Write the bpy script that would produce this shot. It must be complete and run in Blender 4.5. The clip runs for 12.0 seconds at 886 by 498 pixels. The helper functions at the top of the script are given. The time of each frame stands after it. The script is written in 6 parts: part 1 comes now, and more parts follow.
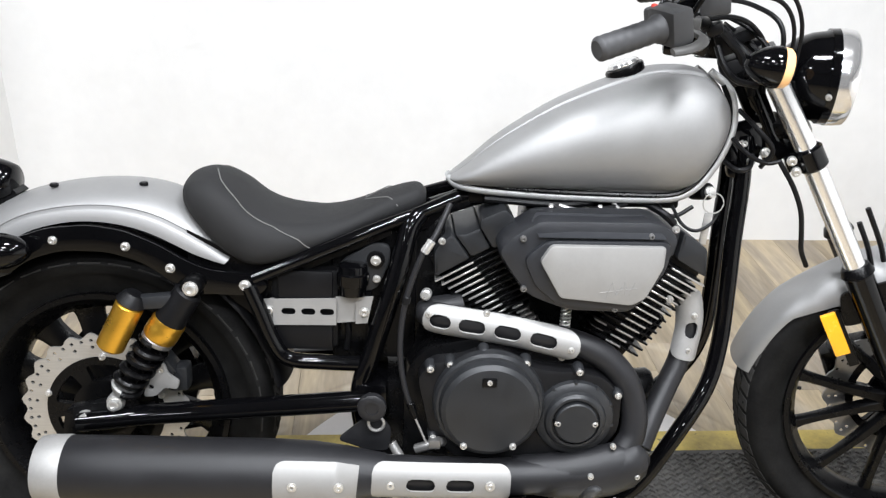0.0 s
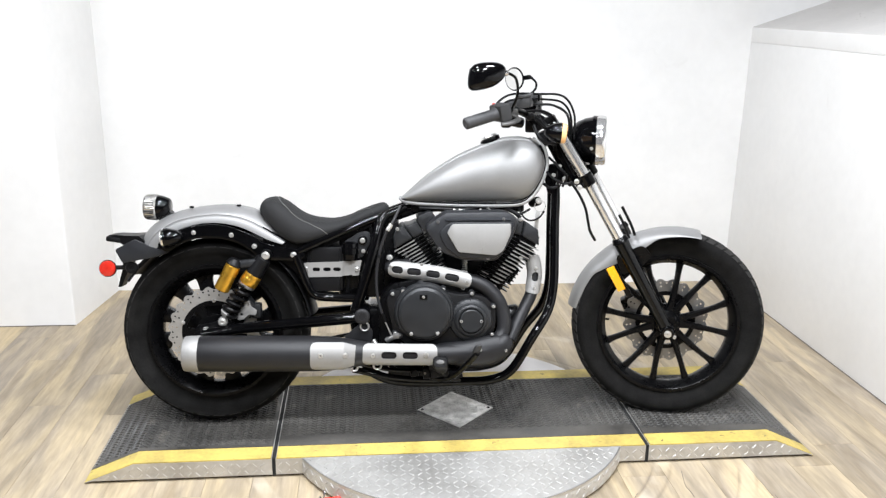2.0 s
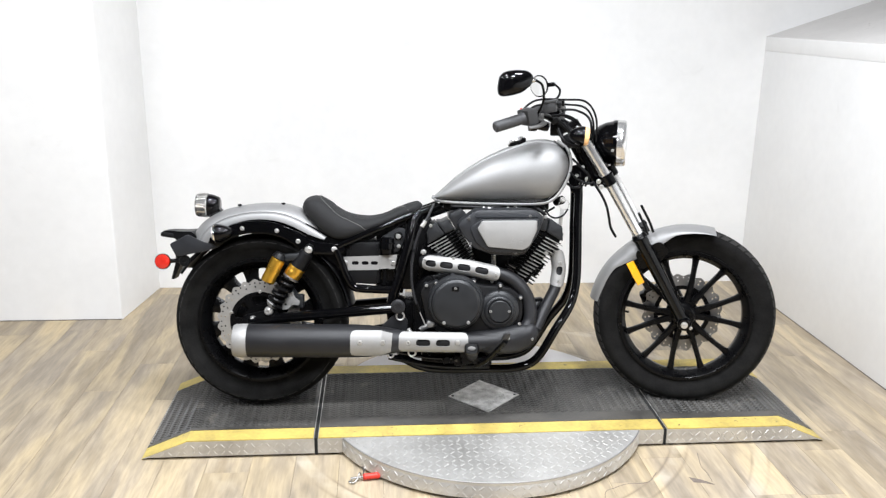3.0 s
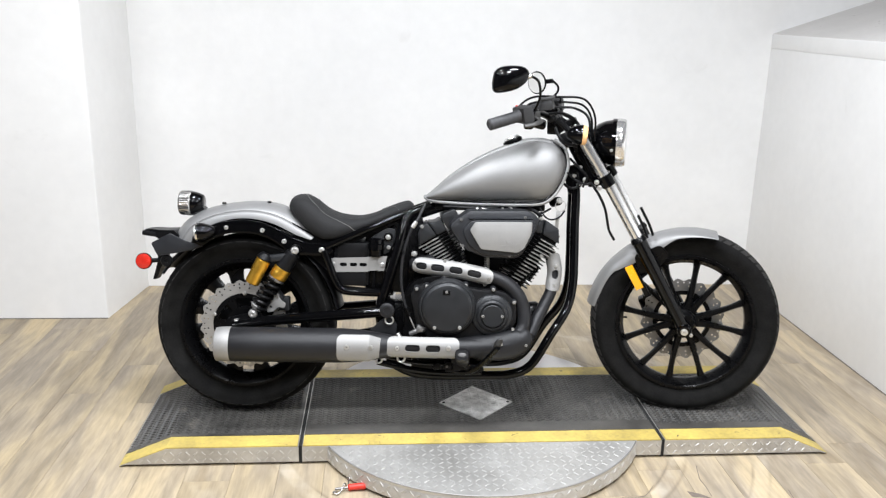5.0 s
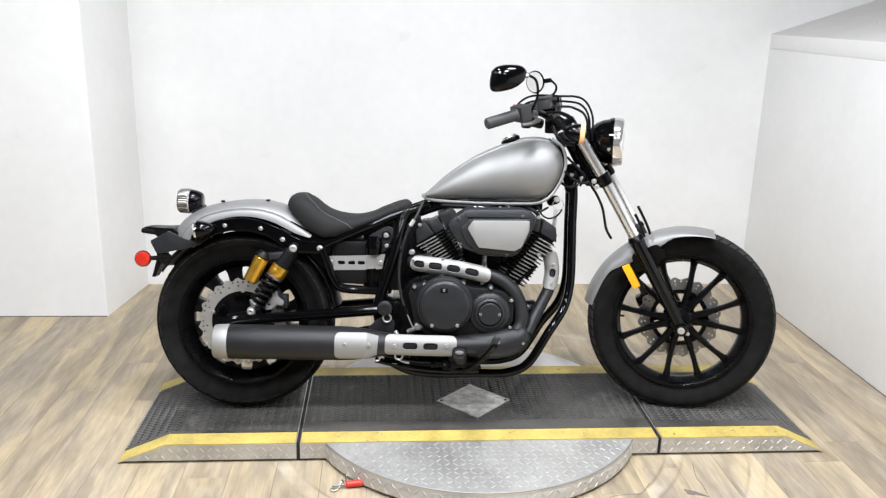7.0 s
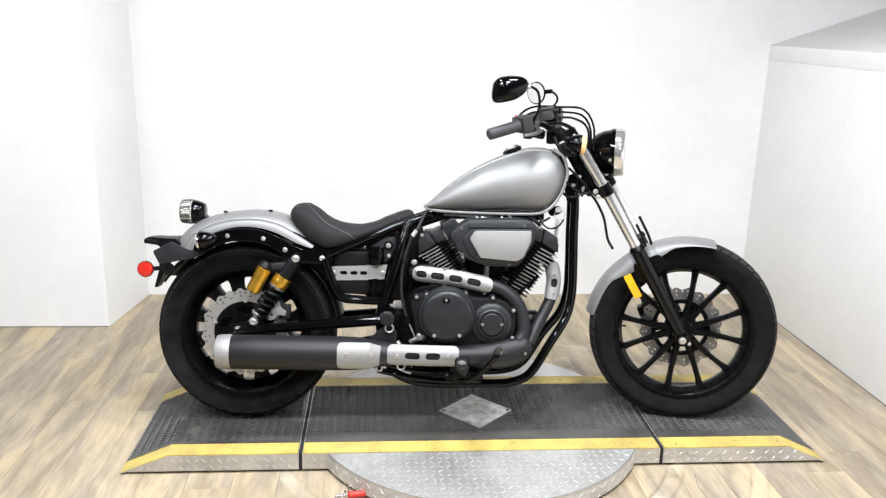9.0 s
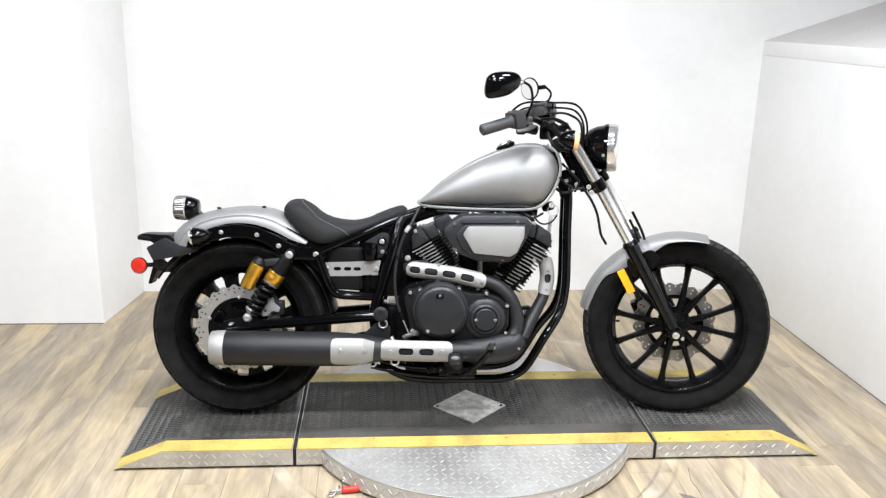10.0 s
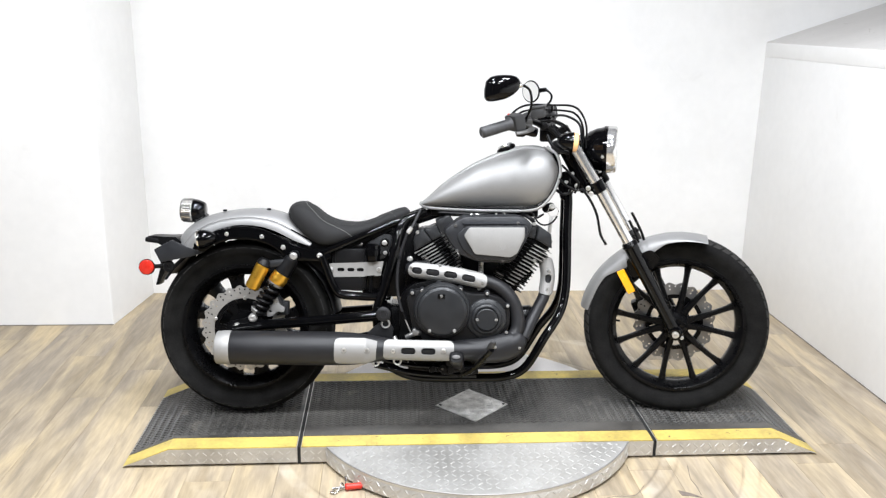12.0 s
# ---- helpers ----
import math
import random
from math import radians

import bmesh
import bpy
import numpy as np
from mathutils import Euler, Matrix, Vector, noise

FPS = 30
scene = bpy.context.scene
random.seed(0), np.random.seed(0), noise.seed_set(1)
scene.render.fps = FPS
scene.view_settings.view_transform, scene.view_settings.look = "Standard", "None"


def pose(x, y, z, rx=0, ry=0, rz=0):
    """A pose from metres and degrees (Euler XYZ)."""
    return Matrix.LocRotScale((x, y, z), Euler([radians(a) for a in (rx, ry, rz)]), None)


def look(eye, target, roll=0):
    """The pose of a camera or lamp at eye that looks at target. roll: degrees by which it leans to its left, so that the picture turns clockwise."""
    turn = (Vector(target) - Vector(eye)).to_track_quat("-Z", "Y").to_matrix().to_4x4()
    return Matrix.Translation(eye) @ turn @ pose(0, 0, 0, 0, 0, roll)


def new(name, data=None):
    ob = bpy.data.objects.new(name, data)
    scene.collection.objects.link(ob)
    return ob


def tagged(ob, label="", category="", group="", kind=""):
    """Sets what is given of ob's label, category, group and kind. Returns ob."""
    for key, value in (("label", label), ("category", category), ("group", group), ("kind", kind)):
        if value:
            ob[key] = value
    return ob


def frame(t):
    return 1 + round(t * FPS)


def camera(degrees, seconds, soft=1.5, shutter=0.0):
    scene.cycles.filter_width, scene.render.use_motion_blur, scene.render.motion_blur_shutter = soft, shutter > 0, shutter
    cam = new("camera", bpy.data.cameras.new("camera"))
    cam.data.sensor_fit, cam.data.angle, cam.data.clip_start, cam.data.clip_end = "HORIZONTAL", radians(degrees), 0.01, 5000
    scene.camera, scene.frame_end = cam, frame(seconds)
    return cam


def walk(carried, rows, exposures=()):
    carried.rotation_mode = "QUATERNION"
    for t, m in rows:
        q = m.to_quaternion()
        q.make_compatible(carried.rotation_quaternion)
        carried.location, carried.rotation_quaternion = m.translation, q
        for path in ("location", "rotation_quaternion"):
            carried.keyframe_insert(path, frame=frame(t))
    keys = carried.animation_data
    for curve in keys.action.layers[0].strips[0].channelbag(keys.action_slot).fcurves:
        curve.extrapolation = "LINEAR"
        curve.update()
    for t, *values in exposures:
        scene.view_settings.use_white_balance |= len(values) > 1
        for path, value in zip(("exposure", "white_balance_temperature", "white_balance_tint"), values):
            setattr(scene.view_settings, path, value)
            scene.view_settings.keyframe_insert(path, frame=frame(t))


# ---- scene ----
cam = camera(56.1, 12.0, soft=1.3)
PATH = [
    (0, (0.504, -1.365, 1.413), (0.664, 0.42, 0.526), 2.7),
    (0.2, (0.517, -1.532, 1.425), (0.688, 0.262, 0.558), 2.5),
    (0.5, (0.525, -1.78, 1.448), (0.721, 0.06, 0.688), 2.3),
    (0.8, (0.491, -2.009, 1.471), (0.712, -0.168, 0.723), 1.6),
    (1, (0.474, -2.158, 1.483), (0.707, -0.284, 0.823), 1.1),
    (1.2, (0.504, -2.295, 1.494), (0.691, -0.402, 0.877), 1.0),
    (1.5, (0.531, -2.498, 1.504), (0.72, -0.61, 0.875), 1.1),
    (1.8, (0.510, -2.662, 1.508), (0.712, -0.758, 0.930), 1.5),
    (2, (0.495, -2.771, 1.505), (0.693, -0.864, 0.938), 1.0),
    (2.2, (0.510, -2.873, 1.481), (0.681, -0.958, 0.927), 1.8),
    (2.5, (0.419, -2.951, 1.499), (0.601, -1.047, 0.915), 0.3),
    (2.8, (0.437, -2.980, 1.500), (0.597, -1.066, 0.943), 1.3),
    (3, (0.424, -2.974, 1.513), (0.583, -1.056, 0.966), 0.8),
    (5, (0.473, -2.866, 1.502), (0.625, -0.951, 0.947), 1.3),
    (5.5, (0.476, -2.873, 1.501), (0.631, -0.955, 0.957), 1.2),
    (6, (0.471, -2.876, 1.498), (0.622, -0.959, 0.95), 1.4),
    (6.5, (0.479, -2.874, 1.497), (0.639, -0.961, 0.936), 1.6),
    (7, (0.483, -2.88, 1.498), (0.633, -0.964, 0.944), 1.4),
    (9, (0.469, -2.886, 1.501), (0.623, -0.964, 0.97), 1.4),
    (9.5, (0.482, -2.888, 1.5), (0.638, -0.967, 0.964), 1.3),
    (10, (0.483, -2.892, 1.498), (0.643, -0.972, 0.96), 1.3),
    (10.5, (0.485, -2.902, 1.496), (0.639, -0.98, 0.964), 1.3),
    (11, (0.5, -2.919, 1.495), (0.652, -0.997, 0.965), 1.1),
    (11.5, (0.508, -2.932, 1.497), (0.654, -1.01, 0.962), 1.1),
    (12, (0.514, -2.94, 1.506), (0.647, -1.017, 0.973), 0.9),
]
walk(cam, [(t, look(eye, target, roll)) for t, eye, target, roll in PATH],
     exposures=[(0.0, -0.04), (2.0, -0.02), (3.0, -0.07), (5.0, -0.2), (7.0, -0.2), (9.0, -0.04), (12.0, -0.01)])

# ---- light: round ceiling lamps of the showroom, white-painted room ----
world = bpy.data.worlds.new("room_air")
scene.world = world
world.use_nodes = True
world.node_tree.nodes["Background"].inputs["Color"].default_value = (0.97, 0.99, 1.03, 1)
world.node_tree.nodes["Background"].inputs["Strength"].default_value = 0.25
LAMP_POWER = 51.5


def ceiling_lamp(x, y, z, power, size):
    data = bpy.data.lights.new("ceiling_lamp_light", "AREA")
    data.shape, data.size, data.energy, data.color = "DISK", size, power, (0.955, 0.99, 1.045)
    ob = new("ceiling_lamp_light", data)
    ob.matrix_world = pose(x, y, z)
    return ob


for lx, part_of in ((-1.5, 0.58), (0.2, 1.14), (1.45, 1.27)):
    for ly, share in ((-3.4, 0.45), (-1.9, 1.08), (-0.6, 0.86)):
        ceiling_lamp(lx, ly, 2.94, LAMP_POWER * share * part_of, 0.35)


# ---- materials ----
def mat(name, color, rough=0.5, metal=0.0, var=0.12, scale=8.0, bump=0.0, bump_scale=60.0, coat=0.0, rough_var=0.08, stretch=(1, 1, 1), dark=None, world_space=False, spec=0.5):
    m = bpy.data.materials.new(name)
    m.use_nodes = True
    nt = m.node_tree
    b = nt.nodes["Principled BSDF"]
    b.inputs["Metallic"].default_value = metal
    b.inputs["Coat Weight"].default_value = coat
    b.inputs["Specular IOR Level"].default_value = spec
    b.inputs["Coat Roughness"].default_value = 0.06
    tc = nt.nodes.new("ShaderNodeTexCoord")
    mp = nt.nodes.new("ShaderNodeMapping")
    mp.inputs["Scale"].default_value = stretch
    if world_space:
        ge = nt.nodes.new("ShaderNodeNewGeometry")
        nt.links.new(ge.outputs["Position"], mp.inputs["Vector"])
    else:
        nt.links.new(tc.outputs["Object"], mp.inputs["Vector"])
    n1 = nt.nodes.new("ShaderNodeTexNoise")
    n1.inputs["Scale"].default_value, n1.inputs["Detail"].default_value = scale, 5
    n2 = nt.nodes.new("ShaderNodeTexNoise")
    n2.inputs["Scale"].default_value, n2.inputs["Detail"].default_value = scale * 9, 3
    mix = nt.nodes.new("ShaderNodeMath")
    mix.operation = "MULTIPLY_ADD"
    mix.inputs[1].default_value = 0.45
    nt.links.new(mp.outputs[0], n1.inputs["Vector"])
    nt.links.new(mp.outputs[0], n2.inputs["Vector"])
    nt.links.new(n2.outputs[0], mix.inputs[0])
    nt.links.new(n1.outputs[0], mix.inputs[2])
    ramp = nt.nodes.new("ShaderNodeValToRGB")
    ramp.color_ramp.elements[0].position, ramp.color_ramp.elements[1].position = 0.45, 1.0
    lo = dark if dark else tuple(c * (1 - var) for c in color)
    hi = tuple(min(1, c * (1 + var)) for c in color)
    ramp.color_ramp.elements[0].color = (*lo, 1)
    ramp.color_ramp.elements[1].color = (*hi, 1)
    nt.links.new(mix.outputs[0], ramp.inputs[0])
    nt.links.new(ramp.outputs[0], b.inputs["Base Color"])
    rr = nt.nodes.new("ShaderNodeMapRange")
    rr.inputs["From Min"].default_value, rr.inputs["From Max"].default_value = 0.3, 1.1
    rr.inputs["To Min"].default_value, rr.inputs["To Max"].default_value = max(0.02, rough - rough_var), min(1, rough + rough_var)
    nt.links.new(mix.outputs[0], rr.inputs[0])
    nt.links.new(rr.outputs[0], b.inputs["Roughness"])
    if bump:
        n3 = nt.nodes.new("ShaderNodeTexNoise")
        n3.inputs["Scale"].default_value, n3.inputs["Detail"].default_value = bump_scale, 4
        bp = nt.nodes.new("ShaderNodeBump")
        bp.inputs["Strength"].default_value, bp.inputs["Distance"].default_value = bump, 0.002
        nt.links.new(mp.outputs[0], n3.inputs["Vector"])
        nt.links.new(n3.outputs[0], bp.inputs["Height"])
        nt.links.new(bp.outputs[0], b.inputs["Normal"])
    return m


M_WALL = mat("white_wall_paint", (0.80, 0.795, 0.785), 0.55, var=0.045, scale=2.2, bump=0.12, bump_scale=90)


def add_scuffs(m, scale, low, high, tone):
    """Sparse faint smudges over a painted surface."""
    nt = m.node_tree
    b = nt.nodes["Principled BSDF"]
    src = b.inputs["Base Color"].links[0].from_socket
    ge = nt.nodes.new("ShaderNodeNewGeometry")
    spots = nt.nodes.new("ShaderNodeTexNoise")
    spots.inputs["Scale"].default_value, spots.inputs["Detail"].default_value, spots.inputs["Distortion"].default_value = scale, 5, 1.2
    nt.links.new(ge.outputs["Position"], spots.inputs["Vector"])
    fac = nt.nodes.new("ShaderNodeMapRange")
    fac.inputs["From Min"].default_value, fac.inputs["From Max"].default_value = low, high
    nt.links.new(spots.outputs[0], fac.inputs[0])
    mix = nt.nodes.new("ShaderNodeMixRGB")
    mix.inputs[2].default_value = tone
    nt.links.new(fac.outputs[0], mix.inputs[0])
    nt.links.new(src, mix.inputs[1])
    nt.links.new(mix.outputs[0], b.inputs["Base Color"])


add_scuffs(M_WALL, 3.2, 0.70, 0.85, (0.69, 0.68, 0.665, 1))
# dimness of the unlit room part, put into the colour
M_DIM = mat("unlit_room_dark", (0.10, 0.10, 0.105), 0.7, var=0.1, scale=1.5)
M_LEDGE = mat("grey_ledge_paint", (0.62, 0.60, 0.58), 0.7, var=0.06, scale=4, bump=0.1)
add_scuffs(M_LEDGE, 16.0, 0.70, 0.76, (0.36, 0.33, 0.31, 1))
M_GREY = mat("matte_grey_metallic_paint", (0.262, 0.260, 0.258), 0.55, 0.55, var=0.05, scale=14, bump=0.02, bump_scale=900, rough_var=0.02, coat=0.3)
M_GREY.node_tree.nodes["Principled BSDF"].inputs["Coat Roughness"].default_value = 0.45
M_GREYEDGE = mat("bright_grey_lip", (0.36, 0.36, 0.355), 0.5, 0.5, var=0.05)
M_GLOSS = mat("gloss_black_enamel", (0.0015, 0.0015, 0.0018), 0.06, var=0.3, spec=0.26, rough_var=0.03)
M_BLACK = mat("satin_black_paint", (0.0024, 0.0024, 0.0027), 0.28, var=0.25, scale=20, bump=0.05, bump_scale=400, spec=0.16)
M_ENGINE = mat("charcoal_engine_paint", (0.018, 0.019, 0.021), 0.40, 0.25, var=0.15, scale=25, bump=0.12, bump_scale=700, spec=0.45)
M_CASE = mat("black_crackle_case_paint", (0.0055, 0.0055, 0.0062), 0.42, 0.1, var=0.2, scale=25, bump=0.15, bump_scale=700, spec=0.26)
M_AIR = mat("dark_air_cleaner_paint", (0.016, 0.017, 0.020), 0.4, 0.15, var=0.15, scale=25, bump=0.08, bump_scale=700, spec=0.5)
M_PIPE = mat("matte_black_exhaust_coat", (0.0125, 0.0125, 0.0140), 0.46, 0.1, var=0.15, scale=18, bump=0.1, bump_scale=600, spec=0.36)
M_PLASTIC = mat("black_plastic", (0.004, 0.004, 0.0046), 0.42, var=0.2, scale=30, bump=0.12, bump_scale=800, spec=0.2)
M_ALU = mat("satin_aluminium", (0.285, 0.280, 0.272), 0.56, 0.5, var=0.07, scale=20, bump=0.05, bump_scale=500)
M_STEEL = mat("brushed_steel", (0.50, 0.49, 0.475), 0.34, 0.75, var=0.1, scale=12, stretch=(2, 2, 30), rough_var=0.08)
M_CHROME = mat("chrome", (0.82, 0.82, 0.82), 0.06, 1.0, var=0.03, rough_var=0.03)
M_BOLT = mat("zinc_bolt", (0.62, 0.61, 0.59), 0.30, 0.75, var=0.1, scale=60)
M_GOLD = mat("gold_anodised_metal", (0.72, 0.40, 0.05), 0.3, 0.9, var=0.1, scale=20)
M_RUBBER = mat("tyre_rubber", (0.0105, 0.0103, 0.0100), 0.75, var=0.3, scale=18, bump=0.15, bump_scale=300, dark=(0.0045, 0.0045, 0.0045), spec=0.05)
M_GRIP = mat("grip_rubber", (0.035, 0.035, 0.037), 0.6, var=0.12, scale=30)
M_CONTROL = mat("dark_grey_control_plastic", (0.030, 0.030, 0.031), 0.5, var=0.15, scale=30, bump=0.12, bump_scale=800, spec=0.4)
M_LEVER = mat("dark_grey_cast_lever", (0.085, 0.083, 0.080), 0.4, 0.5, var=0.12, scale=30)
M_SEAT = mat("black_vinyl", (0.0135, 0.0135, 0.014), 0.72, var=0.15, scale=25, bump=0.35, bump_scale=900, spec=0.28)
M_THREAD = mat("grey_thread", (0.11, 0.11, 0.105), 0.8)
M_RED = mat("red_reflector", (0.52, 0.022, 0.012), 0.25, var=0.2, scale=40, coat=0.5)
M_REDGRIP = mat("red_rubber_grip", (0.6, 0.035, 0.02), 0.45, var=0.12, scale=40)
M_ORANGE = mat("orange_reflector", (0.95, 0.42, 0.01), 0.25, var=0.05, scale=40, coat=0.4)
M_SHIELD = mat("dull_aluminium_shield", (0.315, 0.31, 0.302), 0.58, 0.5, var=0.1, scale=20, bump=0.08, bump_scale=500)
M_RING = mat("chromed_lamp_ring", (0.74, 0.73, 0.72), 0.13, 0.85, var=0.05, rough_var=0.05)
M_AMBER = mat("amber_lens", (0.95, 0.55, 0.24), 0.2, var=0.05, scale=40, coat=0.5)
M_YELLOW = mat("yellow_floor_tape", (0.60, 0.46, 0.115), 0.55, var=0.1, scale=9, dark=(0.34, 0.26, 0.08), bump=0.15, bump_scale=120, world_space=True)
add_scuffs(M_YELLOW, 42.0, 0.66, 0.74, (0.10, 0.085, 0.05, 1))
M_MAT = mat("black_rubber_mat", (0.072, 0.068, 0.062), 0.45, var=0.3, scale=5, dark=(0.026, 0.025, 0.024), bump=0.3, bump_scale=160, world_space=True, spec=0.45, rough_var=0.12)
M_LOZENGE = mat("polished_tread_lozenge", (0.58, 0.57, 0.55), 0.42, 0.7, var=0.12, scale=30, world_space=True)
# dark steel for small parts; on the front disc its tone is painted wheel shadow
M_DISC = mat("dark_steel", (0.26, 0.255, 0.25), 0.36, 0.8, var=0.12, scale=30)
M_STANCHION = mat("hard_chromed_fork_tube", (0.80, 0.80, 0.80), 0.2, 0.9, var=0.03, rough_var=0.03)
# tread bars paler than the tyre, which puts groove shade into the colour
M_TREAD = mat("pale_tread_rubber", (0.030, 0.029, 0.028), 0.75, var=0.3, scale=40, bump=0.15, bump_scale=400, spec=0.1)
M_TREADPLATE = mat("aluminium_tread_plate", (0.56, 0.55, 0.53), 0.40, 0.65, var=0.14, scale=6, dark=(0.42, 0.405, 0.38), rough_var=0.12, bump=0.06, bump_scale=200, world_space=True)
add_scuffs(M_MAT, 9.0, 0.64, 0.80, (0.16, 0.145, 0.125, 1))
M_BORDER = mat("worn_smooth_rubber", (0.066, 0.061, 0.055), 0.42, var=0.35, scale=7, dark=(0.024, 0.0233, 0.022), bump=0.25, bump_scale=200, world_space=True, rough_var=0.12)
M_GAP = mat("flat_black", (0.01, 0.01, 0.01), 0.8)
M_MIRROR = mat("mirror_glass", (0.9, 0.9, 0.9), 0.02, 1.0, var=0.01, rough_var=0.01)
M_LENS = mat("clear_lamp_lens", (0.85, 0.85, 0.83), 0.08, 0.3, var=0.03, coat=1.0)
M_TAIL = mat("silvered_lamp_lens", (0.55, 0.54, 0.52), 0.22, 0.9, var=0.06, scale=30)
M_PATCH = mat("worn_steel_plate", (0.62, 0.61, 0.59), 0.58, 0.45, var=0.18, scale=30, dark=(0.26, 0.25, 0.235), bump=0.4, bump_scale=220, world_space=True)

M_CRACK = mat("exposed_vinyl_backing", (0.16, 0.13, 0.11), 0.8, var=0.3, scale=40)
M_DECK = mat("pale_deck_plate", (0.70, 0.675, 0.665), 0.5, 0.0, var=0.05, scale=9, bump=0.05, bump_scale=200, world_space=True)


def plank_material():
    m = bpy.data.materials.new("worn_vinyl_oak_planks")
    m.use_nodes = True
    nt = m.node_tree
    b = nt.nodes["Principled BSDF"]
    ge = nt.nodes.new("ShaderNodeNewGeometry")
    oi = nt.nodes.new("ShaderNodeObjectInfo")
    off = nt.nodes.new("ShaderNodeVectorMath")
    off.operation = "MULTIPLY_ADD"
    comb = nt.nodes.new("ShaderNodeCombineXYZ")
    for i in range(3):
        nt.links.new(oi.outputs["Random"], comb.inputs[i])
    off.inputs[1].default_value = (17.0, 31.0, 3.0)
    nt.links.new(comb.outputs[0], off.inputs[0])
    nt.links.new(ge.outputs["Position"], off.inputs[2])
    mp = nt.nodes.new("ShaderNodeMapping")
    mp.inputs["Scale"].default_value = (9.0, 1.25, 1.0)
    nt.links.new(off.outputs[0], mp.inputs["Vector"])
    streak = nt.nodes.new("ShaderNodeTexNoise")
    streak.inputs["Scale"].default_value, streak.inputs["Detail"].default_value, streak.inputs["Distortion"].default_value = 1.6, 6, 0.6
    nt.links.new(mp.outputs[0], streak.inputs["Vector"])
    ramp = nt.nodes.new("ShaderNodeValToRGB")
    cr = ramp.color_ramp
    cr.elements[0].position, cr.elements[0].color = 0.30, (0.258, 0.210, 0.150, 1)
    cr.elements[1].position, cr.elements[1].color = 0.72, (0.465, 0.385, 0.270, 1)
    e = cr.elements.new(0.44)
    e.color = (0.318, 0.270, 0.210, 1)
    e = cr.elements.new(0.56)
    e.color = (0.41, 0.342, 0.252, 1)
    nt.links.new(streak.outputs[0], ramp.inputs[0])
    fine = nt.nodes.new("ShaderNodeTexNoise")
    fine.inputs["Scale"].default_value, fine.inputs["Detail"].default_value = 9.0, 4
    mp2 = nt.nodes.new("ShaderNodeMapping")
    mp2.inputs["Scale"].default_value = (11.0, 1.3, 1.0)
    nt.links.new(off.outputs[0], mp2.inputs["Vector"])
    nt.links.new(mp2.outputs[0], fine.inputs["Vector"])
    mixf = nt.nodes.new("ShaderNodeMixRGB")
    mixf.blend_type, mixf.inputs[0].default_value = "OVERLAY", 0.32
    nt.links.new(ramp.outputs[0], mixf.inputs[1])
    nt.links.new(fine.outputs[0], mixf.inputs[2])
    # per-plank tone
    tone = nt.nodes.new("ShaderNodeMapRange")
    tone.inputs["To Min"].default_value, tone.inputs["To Max"].default_value = 0.86, 1.10
    nt.links.new(oi.outputs["Random"], tone.inputs[0])
    mul = nt.nodes.new("ShaderNodeVectorMath")
    mul.operation = "SCALE"
    nt.links.new(mixf.outputs[0], mul.inputs[0])
    nt.links.new(tone.outputs[0], mul.inputs["Scale"])
    # scuffed ring that the turntable has worn into the floor
    sub = nt.nodes.new("ShaderNodeVectorMath")
    sub.operation = "SUBTRACT"
    sub.inputs[1].default_value = (0.833, -0.045, 0.0)
    nt.links.new(ge.outputs["Position"], sub.inputs[0])
    length = nt.nodes.new("ShaderNodeVectorMath")
    length.operation = "LENGTH"
    nt.links.new(sub.outputs[0], length.inputs[0])
    half = nt.nodes.new("ShaderNodeMath")
    half.operation = "MULTIPLY"
    half.inputs[1].default_value = 0.8
    nt.links.new(length.outputs["Value"], half.inputs[0])

    def band(stops):
        node = nt.nodes.new("ShaderNodeValToRGB")
        ramp_stops = node.color_ramp.elements
        ramp_stops[0].position, ramp_stops[0].color = stops[0][0] * 0.8, (stops[0][1],) * 3 + (1,)
        ramp_stops[1].position, ramp_stops[1].color = stops[-1][0] * 0.8, (stops[-1][1],) * 3 + (1,)
        for pos, v in stops[1:-1]:
            ramp_stops.new(pos * 0.8).color = (v, v, v, 1)
        nt.links.new(half.outputs[0], node.inputs[0])
        return node

    ring = band([(0.68, 0.0), (0.712, 0.1), (0.722, 0.75), (0.755, 0.65), (0.768, 0.1), (0.98, 0.0), (1.0, 0.5), (1.035, 0.45), (1.06, 0.0)])
    rut = band([(0.706, 0.0), (0.712, 0.8), (0.720, 0.0), (0.764, 0.0), (0.770, 0.7), (0.780, 0.0), (0.985, 0.0), (0.992, 0.7), (1.002, 0.0), (1.042, 0.0), (1.048, 0.6), (1.056, 0.0)])
    worn = nt.nodes.new("ShaderNodeTexNoise")
    worn.inputs["Scale"].default_value, worn.inputs["Detail"].default_value = 7.0, 5
    nt.links.new(ge.outputs["Position"], worn.inputs["Vector"])
    wr = nt.nodes.new("ShaderNodeMapRange")
    wr.inputs["From Min"].default_value, wr.inputs["From Max"].default_value = 0.42, 0.68
    nt.links.new(worn.outputs[0], wr.inputs[0])
    fac = nt.nodes.new("ShaderNodeMath")
    fac.operation = "MULTIPLY"
    nt.links.new(ring.outputs[0], fac.inputs[0])
    nt.links.new(wr.outputs[0], fac.inputs[1])
    mixw = nt.nodes.new("ShaderNodeMixRGB")
    mixw.inputs[2].default_value = (0.55, 0.49, 0.41, 1)
    nt.links.new(fac.outputs[0], mixw.inputs[0])
    nt.links.new(mul.outputs[0], mixw.inputs[1])
    gouge = nt.nodes.new("ShaderNodeTexNoise")
    gouge.inputs["Scale"].default_value, gouge.inputs["Detail"].default_value = 4.0, 6
